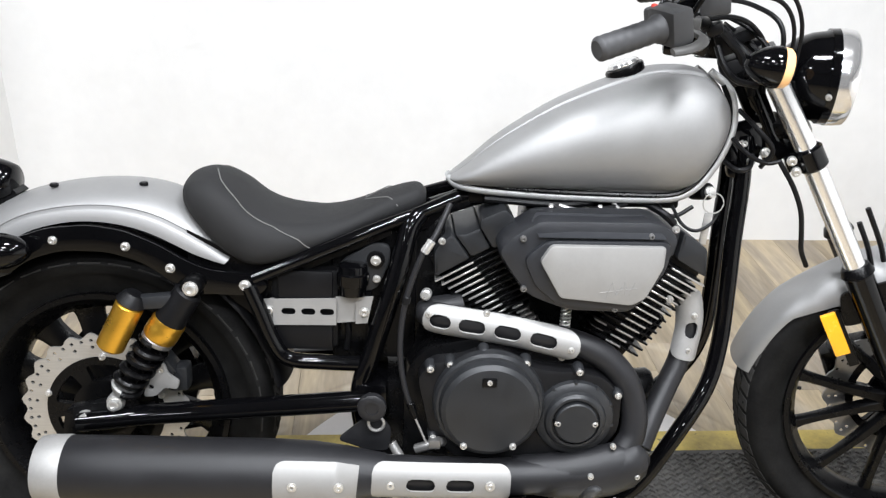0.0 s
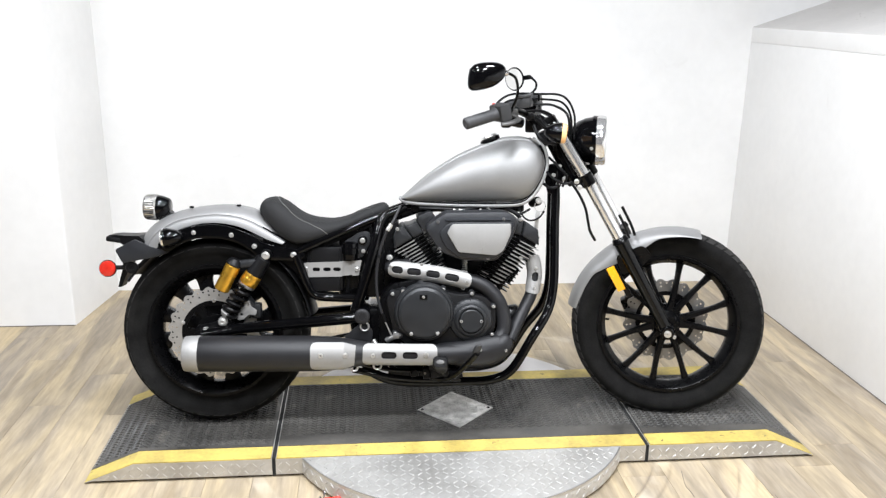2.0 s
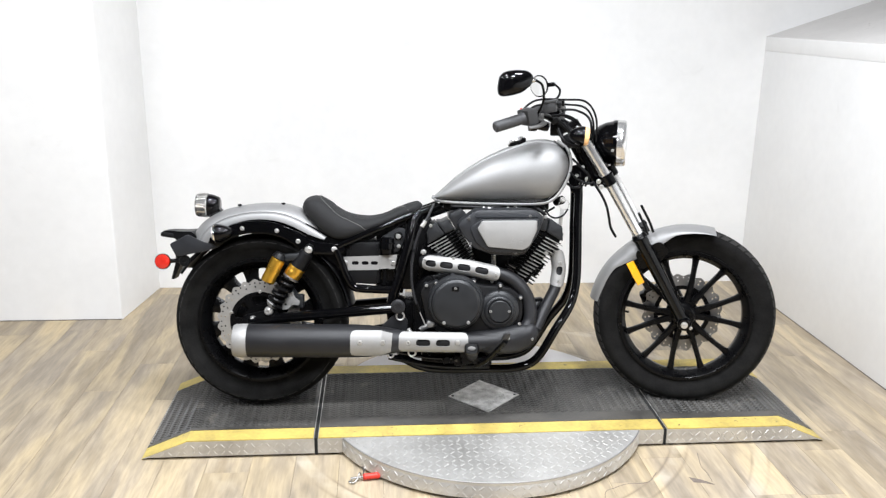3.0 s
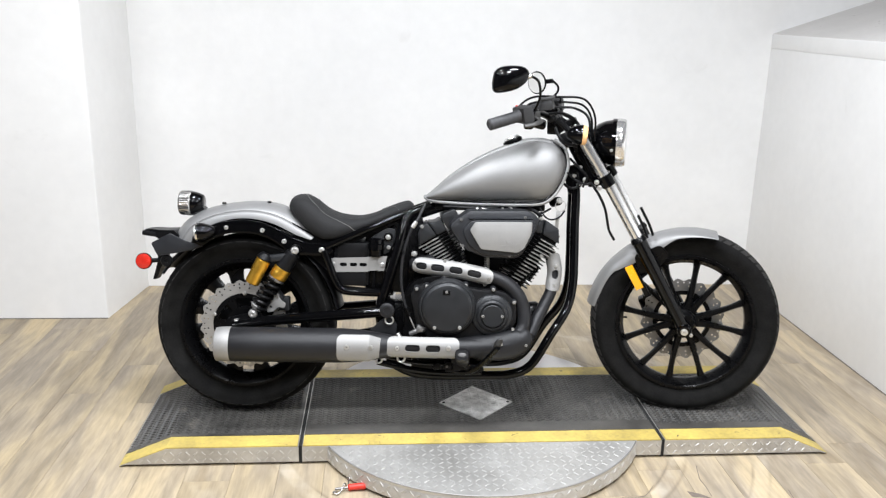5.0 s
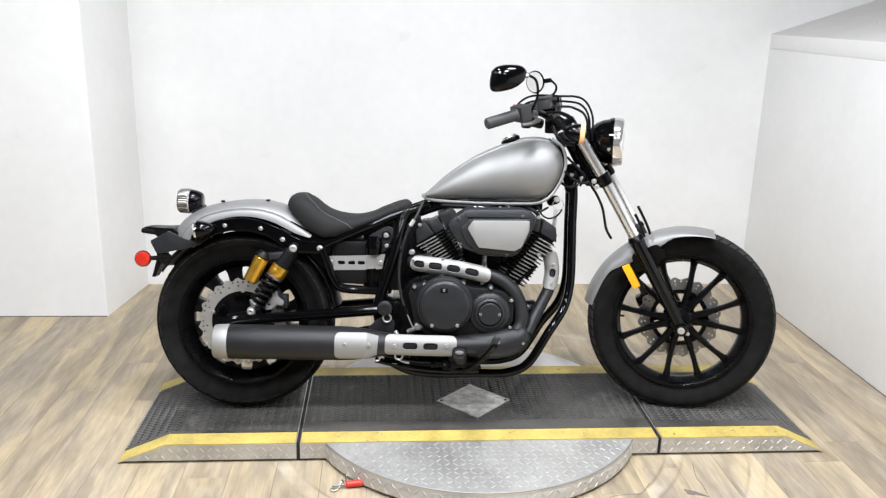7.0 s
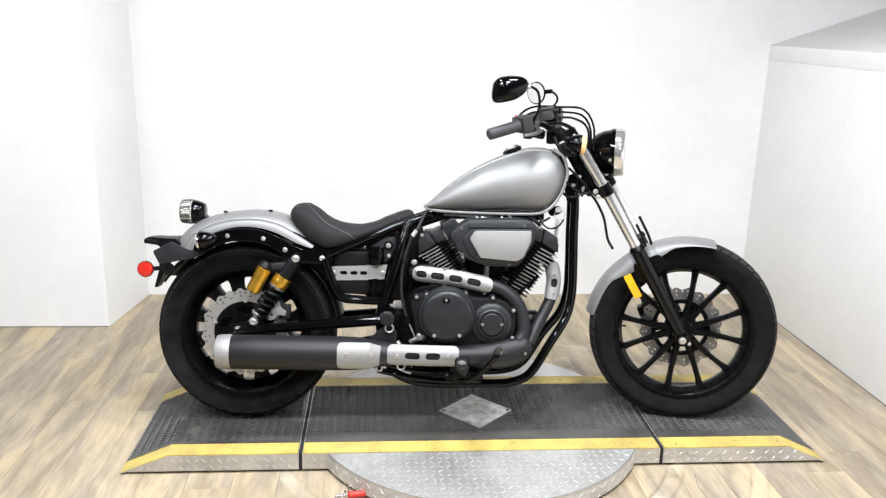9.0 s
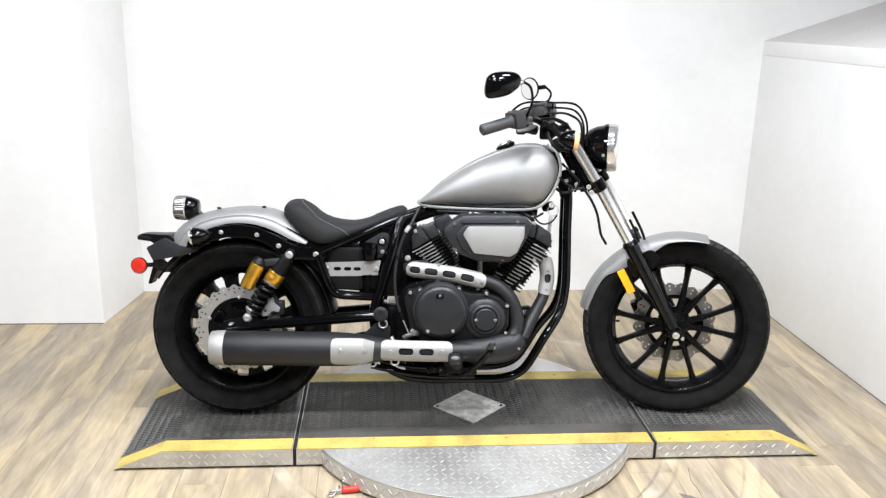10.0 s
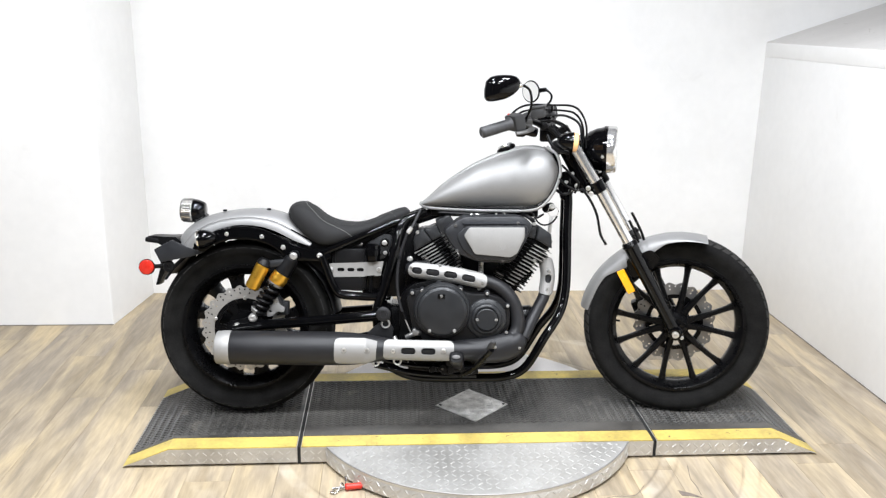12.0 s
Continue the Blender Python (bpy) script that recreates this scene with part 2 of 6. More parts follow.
    nt.links.new(ge.outputs["Position"], gouge.inputs["Vector"])
    gr = nt.nodes.new("ShaderNodeMapRange")
    gr.inputs["From Min"].default_value, gr.inputs["From Max"].default_value = 0.42, 0.6
    nt.links.new(gouge.outputs[0], gr.inputs[0])
    rutfac = nt.nodes.new("ShaderNodeMath")
    rutfac.operation = "MULTIPLY"
    nt.links.new(rut.outputs[0], rutfac.inputs[0])
    nt.links.new(gr.outputs[0], rutfac.inputs[1])
    mixd = nt.nodes.new("ShaderNodeMixRGB")
    mixd.inputs[2].default_value = (0.17, 0.135, 0.10, 1)
    nt.links.new(rutfac.outputs[0], mixd.inputs[0])
    nt.links.new(mixw.outputs[0], mixd.inputs[1])
    # broad grey and yellow blotches of the printed vinyl
    blot = nt.nodes.new("ShaderNodeTexNoise")
    blot.inputs["Scale"].default_value, blot.inputs["Detail"].default_value = 3.5, 3
    mp3 = nt.nodes.new("ShaderNodeMapping")
    mp3.inputs["Scale"].default_value = (1.3, 0.32, 1.0)
    nt.links.new(off.outputs[0], mp3.inputs["Vector"])
    nt.links.new(mp3.outputs[0], blot.inputs["Vector"])
    tint = nt.nodes.new("ShaderNodeValToRGB")
    tint.color_ramp.elements[0].position, tint.color_ramp.elements[0].color = 0.36, (0.90, 0.89, 0.88, 1)
    tint.color_ramp.elements[1].position, tint.color_ramp.elements[1].color = 0.64, (1.07, 1.02, 0.88, 1)
    nt.links.new(blot.outputs[0], tint.inputs[0])
    blend = nt.nodes.new("ShaderNodeMixRGB")
    blend.blend_type, blend.inputs[0].default_value = "MULTIPLY", 1.0
    nt.links.new(mixd.outputs[0], blend.inputs[1])
    nt.links.new(tint.outputs[0], blend.inputs[2])
    nt.links.new(blend.outputs[0], b.inputs["Base Color"])
    rr = nt.nodes.new("ShaderNodeMapRange")
    rr.inputs["To Min"].default_value, rr.inputs["To Max"].default_value = 0.38, 0.6
    nt.links.new(streak.outputs[0], rr.inputs[0])
    nt.links.new(rr.outputs[0], b.inputs["Roughness"])
    bp = nt.nodes.new("ShaderNodeBump")
    bp.inputs["Strength"].default_value, bp.inputs["Distance"].default_value = 0.25, 0.001
    nt.links.new(fine.outputs[0], bp.inputs["Height"])
    nt.links.new(bp.outputs[0], b.inputs["Normal"])
    return m


M_PLANK = plank_material()


# ---- mesh helpers ----
def link(name, bm, material, smooth=True, angle=40):
    bmesh.ops.recalc_face_normals(bm, faces=bm.faces)
    me = bpy.data.meshes.new(name)
    bm.to_mesh(me)
    bm.free()
    me.materials.append(material)
    if smooth:
        me.polygons.foreach_set("use_smooth", [True] * len(me.polygons))
        me.set_sharp_from_angle(angle=radians(angle))
    return new(name, me)


def part(name, bm, material, parent, label="", smooth=True, angle=40):
    ob = link(name, bm, material, smooth, angle)
    ob.parent = parent
    return tagged(ob, label)


def spline(pts, n=6):
    pts = [Vector(p) for p in pts]
    if n <= 1 or len(pts) < 3:
        return pts
    ext = [2 * pts[0] - pts[1], *pts, 2 * pts[-1] - pts[-2]]
    out = []
    for i in range(1, len(ext) - 2):
        a, b, c, d = ext[i - 1:i + 3]
        for k in range(n):
            t = k / n
            out.append(0.5 * (2 * b + (c - a) * t + (2 * a - 5 * b + 4 * c - d) * t * t + (3 * b - a - 3 * c + d) * t ** 3))
    out.append(pts[-1])
    return out


def frames_along(pts):
    tang = [(pts[min(i + 1, len(pts) - 1)] - pts[max(i - 1, 0)]).normalized() for i in range(len(pts))]
    ref = Vector((0, 1, 0)) if abs(tang[0].y) < 0.9 else Vector((0, 0, 1))
    u = tang[0].cross(ref).normalized()
    res = []
    for t in tang:
        u = (u - t * u.dot(t)).normalized()
        res.append((t, u, t.cross(u).normalized()))
    return res


def tube(pts, r, n=6, seg=12, caps=True, bm=None, flat=1.0):
    bm = bm or bmesh.new()
    path = spline(pts, n)
    fr = frames_along(path)
    rings = []
    for i, (p, (t, u, v)) in enumerate(zip(path, fr)):
        rad = r if not callable(r) else r(i / (len(path) - 1))
        rings.append([bm.verts.new(p + rad * (math.cos(a) * u * flat + math.sin(a) * v)) for a in (2 * math.pi * k / seg for k in range(seg))])
    stitch(bm, rings, True)
    if caps:
        bm.faces.new(rings[0][::-1])
        bm.faces.new(rings[-1])
    return bm


def stitch(bm, rings, closed):
    for a, b in zip(rings, rings[1:]):
        m = len(a)
        for k in range(m if closed else m - 1):
            bm.faces.new((a[k], a[(k + 1) % m], b[(k + 1) % m], b[k]))


def axis_matrix(p0, p1):
    p0, p1 = Vector(p0), Vector(p1)
    return Matrix.Translation(p0) @ (p1 - p0).to_track_quat("Z", "Y").to_matrix().to_4x4()


def lathe(prof, m=None, seg=32, bm=None):
    """Turns (height, radius) pairs round the local z axis, then places them by m. Radius 0 closes an end."""
    bm = bm or bmesh.new()
    m = m or Matrix()
    rings = []
    for h, r in prof:
        if r <= 1e-6:
            rings.append([bm.verts.new(m @ Vector((0, 0, h)))])
        else:
            rings.append([bm.verts.new(m @ Vector((r * math.cos(a), r * math.sin(a), h))) for a in (2 * math.pi * k / seg for k in range(seg))])
    for a, b in zip(rings, rings[1:]):
        for k in range(seg):
            q = [a[k % len(a)], a[(k + 1) % len(a)], b[(k + 1) % len(b)], b[k % len(b)]]
            q = [v for i, v in enumerate(q) if v not in q[:i]]
            if len(q) > 2:
                bm.faces.new(q)
    return bm


def rod(p0, p1, r, r1=None, bev=0.0, seg=20, bm=None):
    r1 = r if r1 is None else r1
    length = (Vector(p1) - Vector(p0)).length
    b = min(bev, 0.45 * length)
    prof = [(0, 0), (0, r - b), (b, r), (length - b, r1), (length, r1 - b), (length, 0)] if b else [(0, 0), (0, r), (length, r1), (length, 0)]
    return lathe(prof, axis_matrix(p0, p1), seg, bm)


def block(size, m=None, bev=0.003, bm=None, segs=2):
    bm = bm or bmesh.new()
    made = bmesh.ops.create_cube(bm, size=1.0, matrix=(m or Matrix()) @ Matrix.Diagonal((*size, 1)))
    if bev:
        edges = list({e for v in made["verts"] for e in v.link_edges})
        bmesh.ops.bevel(bm, geom=edges, offset=bev, segments=segs, profile=0.6, affect="EDGES")
    return bm


def plate(outer, holes, y0, y1, bev=0.0, bm=None):
    """A plate in the x-z plane between y0 and y1, with holes right through it."""
    bm = bm or bmesh.new()
    edges = []
    for loop in (outer, *holes):
        vs = [bm.verts.new((x, y0, z)) for x, z in loop]
        edges += [bm.edges.new((vs[i], vs[(i + 1) % len(vs)])) for i in range(len(vs))]
    faces = [f for f in bmesh.ops.triangle_fill(bm, edges=edges, use_beauty=True, use_dissolve=False)["geom"] if isinstance(f, bmesh.types.BMFace)]
    rim = [e for f in faces for e in f.edges if len(e.link_faces) == 1]
    out = bmesh.ops.extrude_face_region(bm, geom=faces)
    for v in out["geom"]:
        if isinstance(v, bmesh.types.BMVert):
            v.co.y += y1 - y0
    if bev:
        top = [e for e in out["geom"] if isinstance(e, bmesh.types.BMEdge) and sum(abs(f.normal.y) < 0.5 for f in e.link_faces) == 1]
        bm.normal_update()
        top = [e for e in out["geom"] if isinstance(e, bmesh.types.BMEdge) and sum(abs(f.normal.y) < 0.5 for f in e.link_faces) == 1 and len(e.link_faces) == 2]
        bmesh.ops.bevel(bm, geom=top, offset=bev, segments=2, profile=0.6, affect="EDGES")
    return bm


def round_poly(pts, r, n=4):
    """Rounds the corners of a polygon."""
    out = []
    m = len(pts)
    for i in range(m):
        p, a, b = Vector(pts[i]), Vector(pts[i - 1]), Vector(pts[(i + 1) % m])
        da, db = (a - p), (b - p)
        k = min(r, da.length * 0.45, db.length * 0.45)
        s, e = p + da.normalized() * k, p + db.normalized() * k
        for j in range(n + 1):
            t = j / n
            out.append(tuple((1 - t) ** 2 * s + 2 * t * (1 - t) * p + t * t * e))
    return out


def stadium(cx, cz, length, r, turn=0.0, n=6):
    c, s = math.cos(radians(turn)), math.sin(radians(turn))
    half = max(0.0, length / 2 - r)
    pts = []
    for sx, a0 in ((1, -90), (-1, 90)):
        for k in range(n + 1):
            a = radians(a0 + 180 * k / n)
            x, z = sx * half + r * math.cos(a), r * math.sin(a)
            pts.append((cx + x * c - z * s, cz + x * s + z * c))
    return pts


def circle(cx, cz, r, n=10, a0=0.0):
    return [(cx + r * math.cos(a0 + 2 * math.pi * k / n), cz + r * math.sin(a0 + 2 * math.pi * k / n)) for k in range(n)]


def loft(rings, closed=True, caps=True, bm=None):
    bm = bm or bmesh.new()
    made = [[bm.verts.new(p) for p in ring] for ring in rings]
    stitch(bm, made, closed)
    if caps and closed:
        bm.faces.new(made[0][::-1])
        bm.faces.new(made[-1])
    return bm


def moved(bm, m):
    bmesh.ops.transform(bm, matrix=m, verts=bm.verts)
    return bm


def shell(pts, radius, half_angle, slots=(), facing=-90.0, thick=0.003, n=8, step=0.0025, end_round=0.02):
    """A curved heat shield that wraps a pipe: slots are (distance along, length, half height). Built as a fine grid with the slots cut out."""
    path = spline(pts, n)
    cum = [0.0]
    for a, b in zip(path, path[1:]):
        cum.append(cum[-1] + (b - a).length)
    total = cum[-1]
    nu, nv = max(8, int(total / step)), max(8, int(2 * half_angle * radius / step))
    bm = bmesh.new()
    fr = frames_along(path)

    def place(s, w, r):
        i = min(max(0, next((k for k in range(len(cum) - 1) if cum[k + 1] >= s), len(cum) - 2)), len(cum) - 2)
        f = (s - cum[i]) / max(1e-9, cum[i + 1] - cum[i])
        p = path[i].lerp(path[i + 1], f)
        t = fr[i][0].lerp(fr[i + 1][0], f).normalized()
        side = Vector((0, -1, 0))
        side = (side - t * side.dot(t)).normalized()
        up = side.cross(t)
        if up.z < 0 and abs(t.z) < 0.8:
            up = -up
        a = w / radius
        return p + r * (math.cos(a) * side + math.sin(a) * up)

    wmax = half_angle * radius
    grid = {}
    for i in range(nu + 1):
        s = total * i / nu
        edge = min(s, total - s)
        lim = wmax if edge > end_round else wmax - end_round + math.sqrt(max(0.0, end_round ** 2 - (end_round - edge) ** 2))
        lim = max(lim, wmax * 0.08)
        for j in range(nv + 1):
            grid[i, j] = [s, lim * (2 * j / nv - 1)]
    hole = set()
    for (i, j), (s, w) in grid.items():
        for c, ln, hh in slots:
            dx = max(0.0, abs(s - c) - (ln / 2 - hh))
            d = math.hypot(dx, w)
            if d < hh - 0.5 * step:
                hole.add((i, j))
            elif d < hh + 0.5 * step and d > 1e-6:
                k = hh / d
                sx = c + math.copysign(ln / 2 - hh, s - c) if abs(s - c) > ln / 2 - hh else s
                grid[i, j] = [sx + (s - sx) * k, w * k]
    verts = {k: bm.verts.new(place(s, w, radius)) for k, (s, w) in grid.items() if k not in hole}
    for i in range(nu):
        for j in range(nv):
            q = [(i, j), (i + 1, j), (i + 1, j + 1), (i, j + 1)]
            if all(k in verts for k in q):
                bm.faces.new([verts[k] for k in q])
    bmesh.ops.recalc_face_normals(bm, faces=bm.faces)
    bmesh.ops.solidify(bm, geom=bm.faces[:], thickness=thick)
    loose = [v for v in bm.verts if not v.link_faces]
    bmesh.ops.delete(bm, geom=loose, context="VERTS")
    return bm


def bolt(parent, x, y, z, r=0.007, h=0.006, direction=(0, -1, 0), name="bolt", material=None):
    p = Vector((x, y, z))
    d = Vector(direction).normalized()
    r *= 0.9
    bm = lathe([(-0.004, 0), (-0.004, r * 1.25), (0.0015, r * 1.25), (0.0015, r), (h, r * 0.96), (h + 0.001, r * 0.8), (h + 0.001, r * 0.5), (h - 0.003, r * 0.45), (h - 0.003, 0)], axis_matrix(p, p + d), 12)
    return part(name, bm, material or M_BOLT, parent)


# ---- the room ----
def structure(name, bm, material, label="", category=""):
    return tagged(link(name, bm, material, True, 30), label, category, kind="structure")


ROOM_L, ROOM_R, ROOM_BACK, ROOM_FRONT, ROOM_TOP = -2.6, 4.2, 1.585, -6.5, 3.0


def wall_box(x0, x1, y0, y1, z0, z1, bev=0.004):
    return block((x1 - x0, y1 - y0, z1 - z0), Matrix.Translation(((x0 + x1) / 2, (y0 + y1) / 2, (z0 + z1) / 2)), bev)


floor = structure("floor", wall_box(ROOM_L, ROOM_R, ROOM_FRONT, 1.8, -0.2, -0.006, 0), M_GAP, "worn oak-look vinyl plank floor of the showroom", "floor")
structure("wall_north", wall_box(-0.795, ROOM_R, ROOM_BACK, ROOM_BACK + 0.15, -0.006, ROOM_TOP, 0), M_WALL, "smooth white painted back wall behind the motorcycle", "wall")
pier_bm = bmesh.new()
PIER = [(ROOM_L, 1.085), (-0.86, 1.085), (-0.795, ROOM_BACK), (-0.795, 1.75), (ROOM_L, 1.75)]
loft([[(x, y, z) for x, y in PIER] for z in (-0.006, ROOM_TOP)], bm=pier_bm)
bmesh.ops.bevel(pier_bm, geom=[e for e in pier_bm.edges if all(abs(v.co.x + 0.86) < 0.001 for v in e.verts)], offset=0.008, segments=3, profile=0.5, affect="EDGES")
structure("wall_pier", pier_bm, M_WALL, "white painted wall pier stepping forward from back wall", "wall")
structure("wall_east", wall_box(2.57, 2.72, ROOM_FRONT, ROOM_BACK, -0.006, 1.335, 0.004), M_WALL, "white painted low side wall beside the ramp", "wall")
structure("trim_ledge", wall_box(2.5695, 2.74, ROOM_FRONT, ROOM_BACK - 0.001, 1.3352, 1.41, 0.001), M_WALL, "white capping board along the low side wall", "trim")
ledge_bm = bmesh.new()
vs = [ledge_bm.verts.new(p) for p in ((2.571, ROOM_FRONT, 1.4125), (2.571, ROOM_BACK, 1.4125), (4.2, ROOM_BACK, 1.962), (4.2, ROOM_FRONT, 1.962), (2.575, ROOM_FRONT, 1.36), (2.575, ROOM_BACK, 1.36), (4.2, ROOM_BACK, 1.36), (4.2, ROOM_FRONT, 1.36))]
for q in ((0, 1, 2, 3), (4, 7, 6, 5), (0, 4, 5, 1), (1, 5, 6, 2), (2, 6, 7, 3), (3, 7, 4, 0)):
    ledge_bm.faces.new([vs[i] for i in q])
structure("trim_sloping_ledge", ledge_bm, M_LEDGE, "grey sloping ledge rising behind the low side wall", "ledge")
structure("wall_east_upper", wall_box(4.2, 4.35, ROOM_FRONT, 1.75, -0.006, ROOM_TOP, 0), M_WALL, "white painted wall beyond the sloping ledge", "wall")
# unseen closing walls and ceiling, added dark to keep reflections dark
structure("wall_west", wall_box(ROOM_L - 0.15, ROOM_L, ROOM_FRONT, 1.75, -0.006, ROOM_TOP, 0), M_DIM, "unseen side wall, coloured dark for the unlit room", "wall")
structure("wall_south", wall_box(ROOM_L - 0.15, ROOM_R + 0.15, ROOM_FRONT - 0.15, ROOM_FRONT, -0.006, ROOM_TOP, 0), M_DIM, "unseen far wall, coloured dark for the unlit room", "wall")
structure("ceiling", wall_box(ROOM_L - 0.15, ROOM_R + 0.15, ROOM_FRONT - 0.15, 1.75, ROOM_TOP, ROOM_TOP + 0.15, 0), M_DIM, "unseen ceiling, coloured dark for the unlit room", "ceiling")


M_JOINT = mat("dirty_wall_joint", (0.16, 0.14, 0.12), 0.9, var=0.4, scale=20)
structure("trim_joint_east", wall_box(2.5665, 2.571, ROOM_FRONT, ROOM_BACK, -0.003, 0.0035, 0), M_JOINT, "thin dirty joint between floor and side wall", "joint")
structure("trim_joint_pier", wall_box(ROOM_L, -0.862, 1.0815, 1.086, -0.003, 0.0035, 0), M_JOINT, "thin dirty joint between floor and wall pier", "joint")


# ---- turntable and ramp platform ----
TOP = 0.07
DISC = Vector((0.833, -0.045))
DISC_R = 0.603
platform = tagged(new("display_platform"), "black rubber topped aluminium ramp platform with yellow edges", "platform")
X0, X1, SEAM_A, SEAM_B, KNEE_A, KNEE_B = -0.395, 2.066, 0.205, 1.465, -0.24, 1.925
YF, YB = -0.32, 0.295


def ramp_section(x0, x1, knee=None, tip=None):
    """One deck section with an aluminium skirt; a ramp end tapers from knee to tip."""
    if knee is None:
        out = [(x0, 0.010), (x1, 0.010), (x1, TOP - 0.004), (x0, TOP - 0.004)]
    elif tip < knee:
        out = [(tip, 0.005), (tip + 0.02, 0.010), (x1, 0.010), (x1, TOP - 0.004), (knee, TOP - 0.004), (tip, 0.007)]
    else:
        out = [(x0, 0.010), (tip - 0.02, 0.010), (tip, 0.005), (tip, 0.007), (knee, TOP - 0.004), (x0, TOP - 0.004)]
    return plate(out, [], YF, YB)


SECTIONS = ((X0, SEAM_A - 0.006, KNEE_A, X0), (SEAM_A + 0.006, SEAM_B - 0.006, None, None), (SEAM_B + 0.006, X1, KNEE_B, X1))


def deck_z(x):
    if x < KNEE_A:
        return 0.006 + (TOP - 0.006) * max(0.0, (x - X0) / (KNEE_A - X0))
    if x > KNEE_B:
        return 0.006 + (TOP - 0.006) * max(0.0, (X1 - x) / (X1 - KNEE_B))
    return TOP


def deck_strip(x0, x1, y0, y1, lift, thick=0.004):
    xs = sorted({x0, x1, *[k for k in (KNEE_A, KNEE_B) if x0 < k < x1]})
    bm = bmesh.new()
    rings = []
    for x in xs:
        z = deck_z(x) + lift - 0.004
        rings.append([(x, y0, z), (x, y1, z), (x, y1, z + thick), (x, y0, z + thick)])
    return loft(rings, bm=bm)


def scatter_bars(cells, place, length, width, height):
    """Many small raised bars with bevelled tops as one mesh."""
    verts, faces = [], []
    for u, v, turn in cells:
        c, s = math.cos(turn), math.sin(turn)
        base = len(verts)
        for k, (lx, lw, h) in enumerate(((1, 1, 0), (0.62, 0.45, 1))):
            for sx, sy in ((-1, -1), (1, -1), (1, 1), (-1, 1)):
                a, b = sx * length / 2 * lx, sy * width / 2 * lw
                verts.append(place(u + a * c - b * s, v + a * s + b * c, height * h - 0.0004))
        for i in range(4):
            faces.append((base + i, base + (i + 1) % 4, base + 4 + (i + 1) % 4, base + 4 + i))
        faces.append((base + 4, base + 5, base + 6, base + 7))
    return verts, faces


def stuff_mesh(name, data, material, parent, label):
    me = bpy.data.meshes.new(name)
    me.from_pydata(data[0], [], data[1])
    me.materials.append(material)
    ob = new(name, me)
    ob.parent = parent
    return tagged(ob, label, kind="stuff")


def bar_cells(u0, u1, v0, v1, pitch, angle=45.0, inside=None):
    cells = []
    nu, nv = int((u1 - u0) / pitch), int((v1 - v0) / pitch)
    for i in range(nu + 1):
        for j in range(nv + 1):
            u, v = u0 + pitch * (i + 0.5), v0 + pitch * (j + 0.5)
            if u > u1 - 0.3 * pitch or v > v1 - 0.3 * pitch or (inside and not inside(u, v)):
                continue
            cells.append((u, v, radians(angle if (i + j) % 2 else -angle)))
    return cells


for (x0, x1, knee, tip), worn_y in zip(SECTIONS, (-0.226, -0.180, -0.205)):
    sec = part("deck_section", ramp_section(x0, x1, knee, tip), M_TREADPLATE, platform, "aluminium tread plate skirt", smooth=False)
    # recessed black strip, added to darken the shadow gap under the skirt
    part("base_strip", block((x1 - x0 - 0.02, YB - YF - 0.03, 0.012), Matrix.Translation(((x0 + x1) / 2, (YB + YF) / 2, 0.005)), 0), M_GAP, sec)
    xa, xb = x0 + (0.003 if x0 > X0 else -0.002), x1 - (0.003 if x1 < X1 else -0.002)
    part("rubber_mat", deck_strip(xa, xb, YF + 0.075, YB - 0.075, 0.0), M_MAT, sec, "black rubber mat with raised chevrons", smooth=False)
    part("smooth_border", deck_strip(xa, xb, YF + 0.0755, worn_y, 0.0012), M_BORDER, sec, "worn smooth rubber border strip", smooth=False)
    part("yellow_stripe", deck_strip(xa, xb, YF + 0.001, YF + 0.0745, 0.0005), M_YELLOW, sec, "yellow safety stripe", smooth=False)
    part("yellow_stripe", deck_strip(xa, xb, YB - 0.0745, YB - 0.001, 0.0005), M_YELLOW, sec, "yellow safety stripe", smooth=False)
    cells = []
    nx, ny = int((xb - xa) / 0.0165), int((YB - YF - 0.15) / 0.0175)
    for i in range(nx):
        for j in range(ny):
            u, v = xa + 0.012 + 0.0165 * i, YF + 0.084 + 0.0175 * j + 0.006 * (i % 2)
            if abs(u - 0.837) + abs(v + 0.02) < 0.15 or u > xb - 0.008 or v < worn_y + 0.006:
                continue
            cells.append((u, v, radians(36 if i % 2 else -36)))
    stuff_mesh("chevron_relief", scatter_bars(cells, lambda u, v, h: (u, v, deck_z(u) + h), 0.0195, 0.0088, 0.0040), M_MAT, sec, "raised zigzag ribs")
    skirt = bar_cells(max(x0, X0 + 0.03), x1, 0.008, TOP - 0.004, 0.026, 45, lambda u, v: v < deck_z(u) - 0.010)
    stuff_mesh("skirt_tread", scatter_bars(skirt, lambda u, v, h: (u, YF - h, v), 0.021, 0.0052, 0.0018), M_LOZENGE, sec, "raised tread lozenges")

# black fillers added in the open seams, in place of their shade
for x in (SEAM_A, SEAM_B):
    part("joint_strip", block((0.0115, YB - YF - 0.008, TOP - 0.006), Matrix.Translation((x, (YB + YF) / 2, TOP / 2)), 0), M_GAP, platform, "black filler that keeps the open seam dark", smooth=False)
part("diamond_plate", plate([(0.697, -0.02), (0.837, -0.16), (0.977, -0.02), (0.837, 0.12)], [], 0, 0.003, bm=None), M_PATCH, platform, "worn bare steel diamond patch", smooth=False)
bpy.data.objects["diamond_plate"].matrix_basis = Matrix(((1, 0, 0, 0), (0, 0, 1, 0), (0, 1, 0, TOP + 0.0005), (0, 0, 0, 1)))

